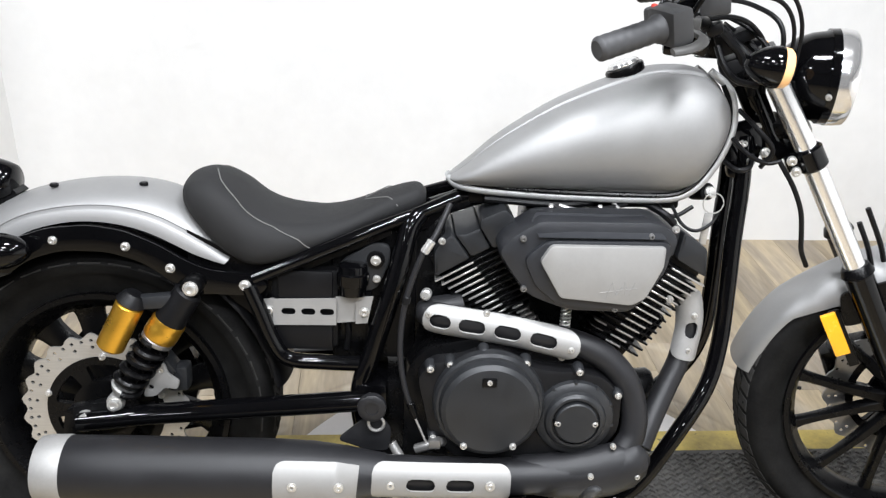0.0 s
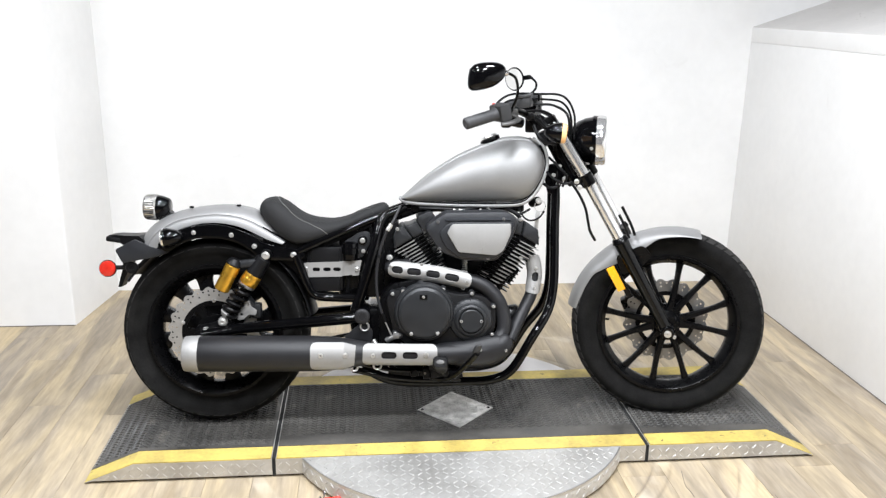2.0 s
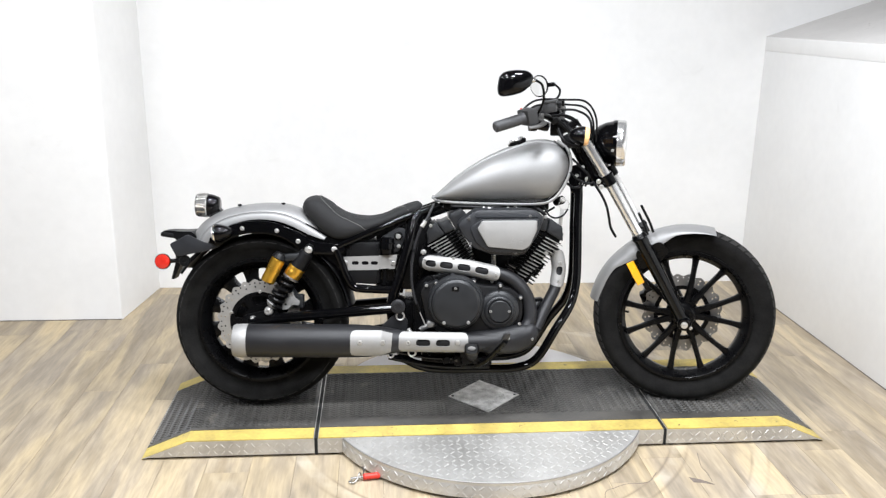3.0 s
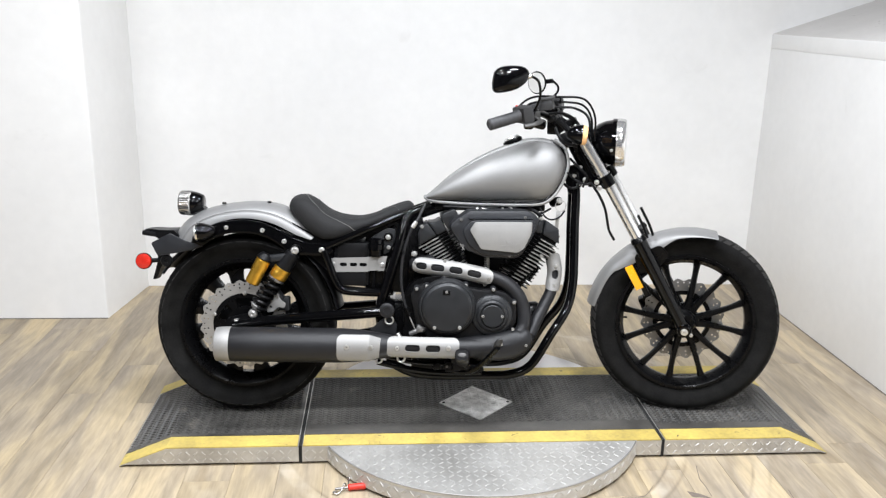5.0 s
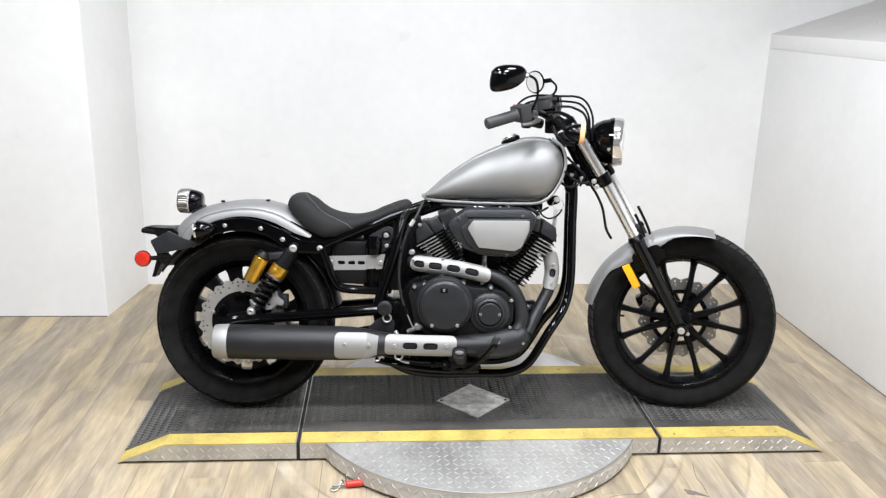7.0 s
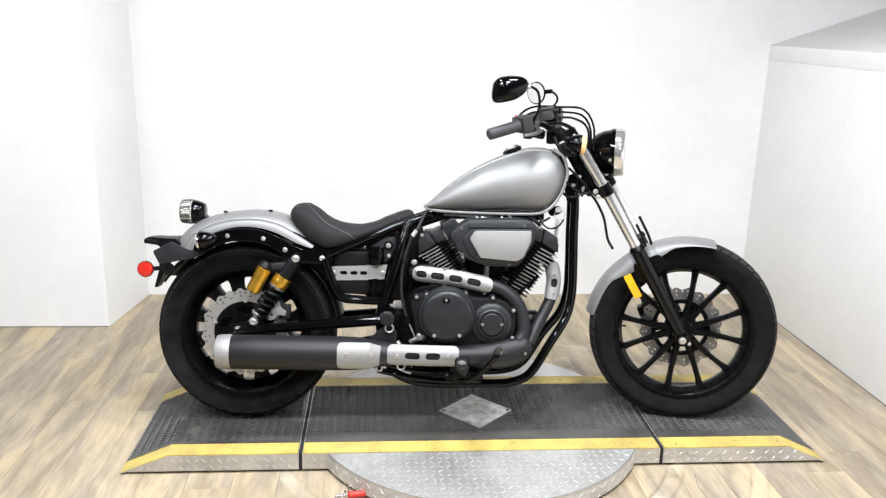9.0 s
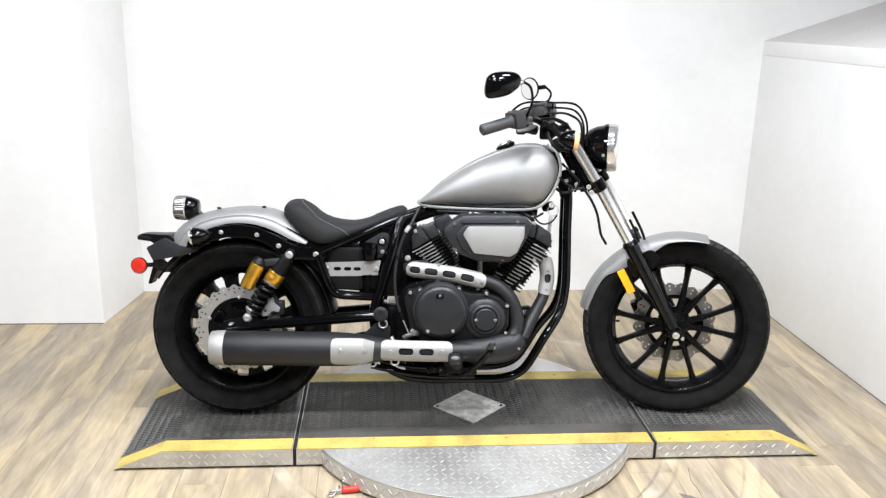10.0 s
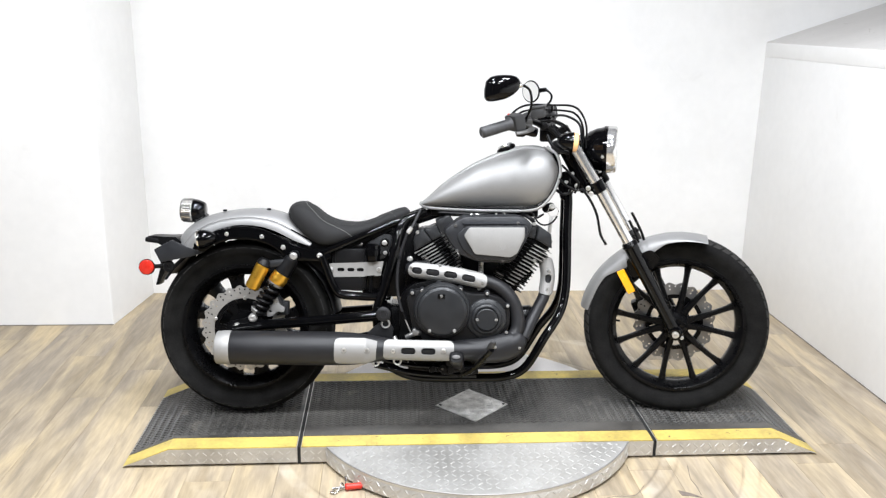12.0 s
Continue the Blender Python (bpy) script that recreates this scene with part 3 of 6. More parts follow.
diamond = bar_cells(-0.2, 0.2, -0.2, 0.2, 0.0225, 45, lambda u, v: max(abs(u), abs(v)) < 0.090)
C45 = math.sqrt(0.5)
stuff_mesh("diamond_tread", scatter_bars(diamond, lambda u, v, h: (0.837 + (u - v) * C45, -0.02 + (u + v) * C45, TOP + 0.0035 + h), 0.019, 0.0056, 0.0022), M_PATCH, platform, "raised lozenges on the diamond patch")
for dx, dy in ((-0.122, 0), (0.122, 0)):
    part("rivet", lathe([(0, 0), (0, 0.006), (0.002, 0.0052), (0.003, 0.0025), (0.0022, 0)], Matrix.Translation((0.837 + dx, -0.02 + dy, TOP + 0.0032)), 12), M_GAP, platform)
turntable = tagged(new("turntable"), "round aluminium tread plate turntable under the ramp", "turntable")
disc_bm = bmesh.new()
lathe([(0.010, 0), (0.010, DISC_R - 0.004), (0.012, DISC_R), (TOP - 0.011, DISC_R), (TOP - 0.009, DISC_R - 0.002), (TOP - 0.009, 0)], Matrix.Translation((DISC.x, DISC.y, 0)), 128, disc_bm)
part("table_top", disc_bm, M_TREADPLATE, turntable, "", angle=50)
# recessed black ring, added to darken the shadow gap under the table
part("base_ring", lathe([(-0.001, 0), (-0.001, DISC_R - 0.015), (0.011, DISC_R - 0.015), (0.011, 0)], Matrix.Translation((DISC.x, DISC.y, 0)), 96), M_GAP, turntable)
# the deck of the turntable lies flush with the ramp, in front of it and behind it
for sign, edge in ((-1, YF - 0.0015), (1, YB + 0.0015)):
    cres = bmesh.new()
    a0 = math.acos(min(1, abs(edge - DISC.y) / DISC_R))
    pts = []
    for k in range(65):
        a = -a0 + 2 * a0 * k / 64
        pts.append((DISC.x + DISC_R * math.sin(a), DISC.y + sign * DISC_R * math.cos(a)))
    low = [cres.verts.new((x, y, TOP - 0.012)) for x, y in pts]
    top = [cres.verts.new((x, y, TOP - 0.001)) for x, y in pts]
    cres.faces.new(top)
    cres.faces.new(low[::-1])
    for k in range(65):
        j = (k + 1) % 65
        cres.faces.new((low[k], low[j], top[j], top[k]))
    deck = part("deck_plate", cres, M_TREADPLATE if sign < 0 else M_DECK, turntable, "" if sign < 0 else "pale plain deck plate", smooth=False)
top_cells = bar_cells(DISC.x - DISC_R, DISC.x + DISC_R, DISC.y - DISC_R, YF - 0.004, 0.027, 45, lambda u, v: math.hypot(u - DISC.x, v - DISC.y) < DISC_R - 0.014)
stuff_mesh("deck_tread", scatter_bars(top_cells, lambda u, v, h: (u, v, TOP - 0.001 + h), 0.022, 0.0056, 0.0020), M_LOZENGE, deck, "raised tread lozenges")
rim_cells = bar_cells(-2.2, 2.2, 0.008, TOP - 0.006, 0.027, 45)
stuff_mesh("rim_tread", scatter_bars([c for c in rim_cells if abs(c[0]) < DISC_R * 1.1], lambda u, v, h: (DISC.x + (DISC_R + h) * math.sin(u / DISC_R), DISC.y - (DISC_R + h) * math.cos(u / DISC_R), v), 0.022, 0.0056, 0.0020), M_LOZENGE, turntable, "raised tread lozenges")
part("edge_bead", tube([(DISC.x + (DISC_R - 0.002) * math.sin(a), DISC.y - (DISC_R - 0.002) * math.cos(a), TOP - 0.0015) for a in (radians(-62 + 124 * k / 60) for k in range(61))], 0.0025, 1, 6), M_ALU, turntable)

lock_pin = tagged(new("locking_pin"), "red handled locking pin lying beside the turntable", "locking pin")
part("handle", lathe([(0, 0), (0, 0.008), (0.004, 0.0115), (0.012, 0.0105), (0.044, 0.0105), (0.05, 0.012), (0.056, 0.009), (0.056, 0)], axis_matrix((0.372, -0.492, 0.014), (0.43, -0.484, 0.014)), 16), M_REDGRIP, lock_pin, "red rubber handle")
part("pin", rod((0.33, -0.497, 0.012), (0.372, -0.492, 0.014), 0.004, bev=0.001, seg=10), M_DISC, lock_pin)
part("wire_clip", tube([(0.335, -0.50, 0.006), (0.325, -0.51, 0.008), (0.34, -0.515, 0.006), (0.352, -0.505, 0.012), (0.36, -0.485, 0.025), (0.366, -0.478, 0.012)], 0.0022, 5, 6), M_DISC, lock_pin)
part("chain_end", tube([(0.372, -0.486, 0.02), (0.376, -0.478, 0.038), (0.37, -0.468, 0.036), (0.373, -0.466, 0.016)], 0.0022, 5, 6), M_DISC, lock_pin)


# ---- the motorcycle, in its own frame: x ahead, y to its left, z up, origin under the rear axle ----
bike = tagged(new("motorcycle"), "matte grey cruiser motorcycle with black engine leaning on the ramp", "motorcycle")
bike.matrix_world = pose(0, -0.015, TOP + 0.001, -10.0, 0, -2.5)
REAR, FRONT = Vector((-0.008, 0, 0.322)), Vector((1.613, 0, 0.329))
STEER_POINT, STEER_AXIS = Vector((1.19, 0, 0.95)), Vector((-0.485, 0, 0.8745)).normalized()
STEER = pose(0, 0, 0, 10, 0, 0) @ pose(0, 0, 0, 0, 0, 1.3) @ pose(0, 0, 0, -10, 0, 0) @ Matrix.Translation(STEER_POINT) @ Matrix.Rotation(radians(-19.0), 4, STEER_AXIS) @ Matrix.Translation(-STEER_POINT)
FORK = Vector((0.485, 0, -0.8745)).normalized()


WHEEL_SET = Matrix.Translation(FRONT) @ pose(0, 0, 0, -7.0, 0, 6.0) @ Matrix.Translation(-FRONT)


def bp(name, bm, material, label="", parent=None, angle=40, steer=False):
    if steer:
        moved(bm, STEER)
    return part(name, bm, material, parent or bike, label, angle=angle)


def about_y(center, y):
    """Local z points towards the bike's right side, from a point at that y."""
    return Matrix.Translation((center.x, y, center.z)) @ Matrix.Rotation(radians(90), 4, "X")


def tyre_bm(c, radius, width, rim_r, round_off=0.52):
    """A rounded tyre section with sidewalls, closed inside."""
    h = radius - rim_r
    prof = []
    for k in range(25):
        a = radians(-128 + 256 * k / 24)
        yy = width / 2 * math.sin(a) * (1.0 if abs(a) < 1.57 else 0.97)
        rr = radius - h * round_off * (1 - math.cos(a)) if abs(a) < 1.6 else radius - h * round_off * (1 - math.cos(a)) - h * 0.12 * (abs(a) - 1.57)
        prof.append((yy, rr))
    prof.append((prof[-1][0] * 0.8, rim_r - 0.006))
    prof.insert(0, (prof[0][0] * 0.8, rim_r - 0.006))
    prof.append(prof[0])
    return lathe(prof, Matrix.Translation(c) @ Matrix.Rotation(radians(90), 4, "X"), 96)


def tread_blocks(c, radius, width, count, rows, drop):
    """Raised tread bars that leave sipes between them."""
    h = 0.0016
    verts, faces = [], []
    for k in range(count):
        for side, (w0, w1, skew) in ((sd, rw) for sd in (-1, 1) for rw in rows):
            base = len(verts)
            for lift in (0, 1):
                for f0, fw in ((0.0, w0), (0.74, w0), (0.74 + skew, w1), (skew, w1)):
                    ang = 2 * math.pi * (k + f0) / count
                    s = side * fw
                    a = math.asin(max(-1, min(1, s)))
                    r = radius - drop * (1 - math.cos(a)) + (h if lift else -0.002)
                    yy = width / 2 * math.sin(a)
                    verts.append((c.x + r * math.cos(ang), c.y + yy, c.z + r * math.sin(ang)))
            q = [(0, 1, 5, 4), (1, 2, 6, 5), (2, 3, 7, 6), (3, 0, 4, 7), (4, 5, 6, 7)]
            faces += [tuple(base + i for i in f) for f in q]
    me = bmesh.new()
    vs = [me.verts.new(v) for v in verts]
    for f in faces:
        me.faces.new([vs[i] for i in f])
    return me


def rim_bm(c, r_out, r_in, width):
    prof = [(-width / 2, r_out), (-width / 2, r_out - 0.010), (-width / 2 + 0.006, r_out - 0.016), (-width * 0.32, r_in + 0.012), (-width * 0.16, r_in), (width * 0.16, r_in), (width * 0.32, r_in + 0.012), (width / 2 - 0.006, r_out - 0.016), (width / 2, r_out - 0.010), (width / 2, r_out)]
    prof.append(prof[0])
    return lathe(prof, Matrix.Translation(c) @ Matrix.Rotation(radians(90), 4, "X"), 72)


def spoke_bm(c, ang, spread, r0, r1, wide=1.0):
    """One cast spoke, waisted in the middle, flared at both ends."""
    rings = []
    for k in range(9):
        t = k / 8
        r = r0 + (r1 - r0) * t
        a = ang + spread * (1 - t)
        half = wide * (0.0085 + 0.006 * (2 * t - 1) ** 4 + 0.004 * (1 - t))
        dep = 0.016 - 0.004 * t
        d, n = Vector((math.cos(a), 0, math.sin(a))), Vector((-math.sin(a), 0, math.cos(a)))
        p = c + d * r
        rings.append([p + n * (half * sx) + Vector((0, dep * sy, 0)) for sx, sy in ((-0.6, -1), (0.6, -1), (1, -0.5), (1, 0.5), (0.6, 1), (-0.6, 1), (-1, 0.5), (-1, -0.5))])
    return loft(rings)


def wave_disc(c, y, radius, inner, lobes, thick=0.005):
    outer = [(c.x + (radius - 0.005 * (1 + math.cos(lobes * a))) * math.cos(a), c.z + (radius - 0.005 * (1 + math.cos(lobes * a))) * math.sin(a)) for a in (2 * math.pi * k / (lobes * 6) for k in range(lobes * 6))]
    holes = [circle(c.x, c.z, inner, 40)]
    for k in range(lobes):
        for rr, off in ((0.90, 0.0), (0.82, 0.5), (0.91, 0.5)):
            a = 2 * math.pi * (k + off) / lobes
            if rr * radius - 0.006 > inner:
                holes.append(circle(c.x + rr * radius * math.cos(a), c.z + rr * radius * math.sin(a), 0.0036, 7))
    return plate(outer, holes, y, y - thick)



def wheel(c, radius, width, rim_out, rim_in, steer, phase, disc_y, disc_r, label):
    w = bp("wheel", lathe([(-0.055, 0), (-0.055, 0.030), (-0.048, 0.036), (-0.02, 0.046), (0.02, 0.046), (0.048, 0.036), (0.055, 0.030), (0.055, 0)], Matrix.Translation(c) @ Matrix.Rotation(radians(90), 4, "X"), 32), M_BLACK, label)
    round_off = 0.44 if steer else 0.34
    drop = (radius - rim_out) * round_off
    tyre = bp("tyre", tyre_bm(c, radius, width, rim_out, round_off), M_RUBBER, "black rubber tyre", w)
    if steer:
        rows = ((0.10, 0.40, 0.35), (0.47, 0.80, 0.35))
        bp("tread", tread_blocks(c, radius, width, 58, rows, drop), M_TREAD, "", w)
    else:
        bp("tread", tread_blocks(c, radius, width, 34, ((0.06, 0.48, 0.45), (0.53, 0.985, 0.3)), drop), M_TREAD, "", w)
    bp("rim", rim_bm(c, rim_out, rim_in, width * 0.82), M_BLACK, "black cast rim with polished edge", w)
    for k in range(12):
        a = radians(phase + 30 * k)
        bp("spoke", spoke_bm(c, a, radians(4 if k % 2 else -4), 0.036, rim_in + 0.006, 1.0 if steer else 2.5), M_BLACK, "", w)
    bp("brake_disc", wave_disc(c, disc_y, disc_r, disc_r * 0.66, 20 if steer else 24), M_DISC if steer else M_STEEL, "drilled steel wave brake disc", w, angle=30)
    s = -1 if disc_y < 0 else 1
    windows = []
    for k in range(6):
        a0 = radians(60 * k + 10)
        arc = [a0 + radians(40) * t / 5 for t in range(6)]
        windows.append(round_poly([(c.x + disc_r * 0.60 * math.cos(a), c.z + disc_r * 0.60 * math.sin(a)) for a in arc] + [(c.x + disc_r * 0.40 * math.cos(a), c.z + disc_r * 0.40 * math.sin(a)) for a in arc[::-1]], 0.004, 2))
    carrier = plate(circle(c.x, c.z, disc_r * 0.70, 48), windows, disc_y + 0.006, disc_y - 0.006)
    bp("disc_carrier", carrier, M_BLACK, "", w)
    for k in range(5):
        a = radians(18 + 72 * k)
        o = bolt(w, c.x + disc_r * 0.70 * math.cos(a), disc_y + 0.006 * s, c.z + disc_r * 0.70 * math.sin(a), 0.006, 0.005, direction=(0, s, 0))
    if steer:
        for ob in (w, *w.children_recursive):
            ob.data.transform(STEER @ WHEEL_SET)
    return w


rear_wheel = wheel(REAR, 0.3215, 0.162, 0.232, 0.192, False, 14, -0.072, 0.159, "black cast rear wheel")
front_wheel = wheel(FRONT, 0.343, 0.118, 0.252, 0.222, True, 20, 0.032, 0.155, "black cast twelve spoke front wheel")

# valve stem of the front wheel
bp("valve_stem", rod(FRONT + Vector((-0.236, -0.01, 0.0)), FRONT + Vector((-0.205, -0.014, 0.0)), 0.004, bev=0.001, seg=10), M_PLASTIC, "", front_wheel, steer=True)


# ---- front end ----
def fork_point(d, y, ahead=0.0):
    """A point d metres up the fork from the axle."""
    return FRONT - FORK * d + Vector((0.8745 * ahead, y, 0.485 * ahead))


for s in (-1, 1):
    y = 0.098 * s
    leg = bp("fork_leg", rod(fork_point(-0.012, y), fork_point(0.37, y), 0.0225, 0.0265, 0.003, 24), M_GLOSS, "gloss black lower fork leg", steer=True)
    bp("axle_lug", lathe([(-0.03, 0), (-0.03, 0.022), (-0.022, 0.026), (0.022, 0.026), (0.03, 0.02), (0.03, 0)], about_y(FRONT, y), 24), M_GLOSS, "", leg, steer=True)
    bp("dust_seal", rod(fork_point(0.365, y), fork_point(0.385, y), 0.0305, 0.026, 0.003, 24), M_BLACK, "", leg, steer=True)
    bp("stanchion", rod(fork_point(0.37, y), fork_point(0.615, y, -0.005), 0.0200, seg=24), M_STANCHION, "polished chrome fork tube", leg, steer=True)
    bp("fork_cover", rod(fork_point(0.635, y, -0.006), fork_point(0.79, y, -0.014), 0.0195, 0.0195, 0.003, 24), M_STANCHION, "satin silver upper fork cover", leg, steer=True)
    bp("pinch_clamp", rod(fork_point(0.595, y, -0.005), fork_point(0.638, y, -0.006), 0.0265, 0.0265, 0.004, 24), M_GLOSS, "", leg, steer=True)
    axle = bolt(leg, FRONT.x, FRONT.y - 0.13 if s < 0 else 0.13, FRONT.z, 0.0115, 0.006, direction=(0, s, 0), name="axle_bolt")
    axle.data.transform(STEER)
    o = bolt(leg, FRONT.x + 0.024, y + 0.026 * s, FRONT.z - 0.012, 0.006, 0.005, direction=(0, s, 0))
    o.data.transform(STEER)
lower_clamp = bmesh.new()
block((0.055, 0.20, 0.028), Matrix.Translation(fork_point(0.62, 0, -0.02)) @ Matrix.Rotation(radians(-29), 4, "Y"), 0.008, lower_clamp)
clamp = bp("lower_triple_clamp", lower_clamp, M_GLOSS, "gloss black fork clamp", steer=True)
for dz in (0.608, 0.63):
    p = fork_point(dz, -0.10, -0.036)
    o = bolt(clamp, p.x, p.y - 0.02, p.z, 0.008, 0.006)
    o.data.transform(STEER)
bp("clamp_ear", block((0.034, 0.024, 0.032), Matrix.Translation(fork_point(0.62, -0.10, -0.032)) @ Matrix.Rotation(radians(-29), 4, "Y"), 0.008), M_GLOSS, "", clamp, steer=True)
bp("upper_triple_clamp", block((0.05, 0.21, 0.024), Matrix.Translation(fork_point(0.785, 0, -0.012)) @ Matrix.Rotation(radians(-29), 4, "Y"), 0.008), M_BLACK, "black upper fork clamp", steer=True)
bp("steering_stem", rod(STEER_POINT - STEER_AXIS * 0.13, STEER_POINT + STEER_AXIS * 0.05, 0.024, bev=0.004), M_GLOSS, "black steering head")

for x, y, z, r in ((1.168, -0.045, 0.868, 0.007), (1.182, -0.055, 0.838, 0.006), (1.205, -0.06, 0.856, 0.008), (1.19, -0.045, 0.90, 0.006)):
    bolt(bike, x, y, z, r, 0.006, direction=(0.2, -1, 0.2), name="neck_bolt")
for pts, r in (([(1.15, -0.05, 0.93), (1.175, -0.085, 0.90), (1.205, -0.09, 0.865), (1.195, -0.07, 0.83)], 0.0045), ([(1.14, -0.06, 0.88), (1.165, -0.08, 0.855), (1.20, -0.08, 0.84), (1.225, -0.085, 0.845)], 0.004), ([(1.13, -0.05, 0.84), (1.15, -0.075, 0.825), (1.175, -0.07, 0.83), (1.185, -0.05, 0.85)], 0.005)):
    bp("neck_hose", tube(pts, r, 6, 8), M_PLASTIC, "black hose at the steering head")
bp("neck_plate", plate(round_poly([(1.13, 0.90), (1.19, 0.915), (1.21, 0.86), (1.185, 0.81), (1.15, 0.80)], 0.015), [circle(1.172, 0.862, 0.012)], -0.03, -0.042, 0.002), M_GLOSS, "black steering head gusset")
# caliper behind the front wheel
cal = bmesh.new()
for dx, dz, sx, sz in ((-0.125, 0.02, 0.055, 0.10), (-0.105, 0.06, 0.085, 0.06)):
    block((sx, 0.05, sz), Matrix.Translation(FRONT + Vector((dx, 0.07, dz))) @ Matrix.Rotation(radians(-25), 4, "Y"), 0.009, cal)
caliper = bp("brake_caliper", cal, M_BLACK, "black front brake caliper", steer=True)


# front fender: a rolled sheet round the wheel
def fender_bm(stations, half, nphi=14, ridge=0.0):
    """Stations are pairs of crown point and side edge point, as (x, z)."""
    rings = []
    for (tx, tz), (bx, bz) in stations:
        ring = []
        for k in range(-nphi, nphi + 1):
            t = abs(k) / nphi
            a = t * math.pi / 2
            f = 1 - math.cos(a) ** 0.9
            yy = half * math.sin(a) ** 0.85 * (1 if k > 0 else -1)
            # a rolled groove runs along the side, with the flange below it standing proud
            g = ridge * (min(1.0, max(0.0, (t - 0.745) / 0.035)) - 1.1 * math.exp(-((t - 0.728) / 0.020) ** 2))
            ring.append(Vector((tx + (bx - tx) * f, yy + (g if k > 0 else -g), tz + (bz - tz) * f)))
        rings.append(ring)
    bm = loft(rings, closed=False)
    bmesh.ops.recalc_face_normals(bm, faces=bm.faces)
    bmesh.ops.solidify(bm, geom=bm.faces[:], thickness=0.0025)
    return bm


ff = []
for k in range(33):
    a = radians(171 - (171 - 74) * k / 32)
    d = Vector((math.cos(a), math.sin(a)))
    deg = math.degrees(a)
    drop = 0.028 - 0.023 * max(0.0, (108 - deg) / 34) + 0.036 * max(0.0, 1 - abs(deg - 122) / 22) ** 0.7 + 0.010 * max(0.0, (deg - 140) / 30)
    c2 = Vector((FRONT.x, FRONT.z))
    r = 0.353 + 0.010 * max(0.0, (deg - 135) / 36)
    top, bot = c2 + d * r, c2 + d * (r - drop)
    ff.append((tuple(top), tuple(bot)))
front_fender = bp("front_fender", fender_bm(ff, 0.066), M_GREY, "matte grey short front fender", steer=True)
for s in (-1, 1):
    bp("fender_bracket", plate(round_poly([(1.42, 0.59), (1.51, 0.635), (1.545, 0.60), (1.51, 0.55), (1.44, 0.52)], 0.015), [], 0.069 * s, 0.075 * s), M_BLACK, "", front_fender, steer=True)
refl_m = Matrix.Translation((1.425, -0.093, 0.512)) @ Matrix.Rotation(radians(-29), 4, "Y")
refl = bp("fork_reflector", block((0.029, 0.012, 0.094), refl_m, 0.003), M_ORANGE, "orange rectangular side reflector", steer=True)
bp("reflector_bracket", block((0.02, 0.01, 0.13), refl_m @ Matrix.Translation((0.012, 0.012, -0.02)), 0.003), M_BLACK, "", refl, steer=True)
guide = bmesh.new()
for dx in (0.0, 0.022):
    tube([fork_point(0.36, -0.07, 0.028 + dx), fork_point(0.40, -0.068, 0.033 + dx), fork_point(0.45 + dx, -0.066, 0.034 + dx)], 0.005, 4, 8, bm=guide)
bp("cable_guide", guide, M_BLACK, "black wire cable guide", steer=True)
bp("brake_hose", tube([(1.222, -0.085, 0.845), (1.252, -0.09, 0.80), (1.274, -0.088, 0.755), (1.286, -0.08, 0.71), (1.296, -0.07, 0.675), (1.32, -0.05, 0.64)], 0.0048, 6, 10), M_PLASTIC, "black rubber brake hose")

# headlamp
lamp_m = axis_matrix((1.366, 0.008, 0.988), (1.0, 0.008, 0.988))
lamp = bp("headlamp", lathe([(0.045, 0.0845), (0.052, 0.0815), (0.075, 0.077), (0.1, 0.066), (0.118, 0.049), (0.13, 0.028), (0.134, 0)], lamp_m, 48), M_GLOSS, "round gloss black headlamp bucket", steer=True)
bp("band", lathe([(0.028, 0.085), (0.028, 0.0872), (0.046, 0.0862), (0.046, 0.083), (0.028, 0.083)], lamp_m, 48), M_GLOSS, "", lamp, steer=True)
bp("chrome_ring", lathe([(0.032, 0.080), (0.032, 0.088), (0.018, 0.0875), (0.004, 0.0855), (0.0, 0.082), (0.002, 0.078), (0.008, 0.076)], lamp_m, 48), M_RING, "polished chrome headlamp ring", lamp, steer=True)
bp("lens", lathe([(0.006, 0.078), (0.0, 0.06), (-0.004, 0.03), (-0.005, 0)], lamp_m, 48), M_LENS, "clear glass lens", lamp, steer=True)
bp("lamp_bracket", block((0.05, 0.09, 0.03), Matrix.Translation((1.265, 0, 0.893)), 0.006), M_BLACK, "", lamp, steer=True)
o = bolt(lamp, 1.32, -0.087, 0.973, 0.005, 0.004)
o.data.transform(STEER)

for s in (-1, 1):
    m = axis_matrix((1.227, 0.150 * s, 1.032 - (0.045 if s > 0 else 0)), (1.05, 0.17 * s, 1.05 - (0.045 if s > 0 else 0)))
    sig = bp("turn_signal", lathe([(0.006, 0.0345), (0.012, 0.0355), (0.026, 0.0335), (0.042, 0.027), (0.056, 0.018), (0.063, 0.010), (0.066, 0)], m, 28), M_GLOSS, "gloss black bullet turn signal", steer=True)
    bp("lens", lathe([(0.010, 0.0345), (-0.004, 0.0338), (-0.010, 0.029), (-0.013, 0.014), (-0.014, 0)], m, 28), M_AMBER, "amber lens", sig, steer=True)
    bp("stalk", rod((1.19, 0.135 * s, 1.022), (1.22, 0.07 * s, 0.99), 0.010, bev=0.002, seg=12), M_BLACK, "", sig, steer=True)
bp("headlamp_stay", block((0.028, 0.17, 0.022), Matrix.Translation((1.175, 0, 1.0)) @ Matrix.Rotation(radians(-29), 4, "Y"), 0.01), M_BLACK, "", steer=True)

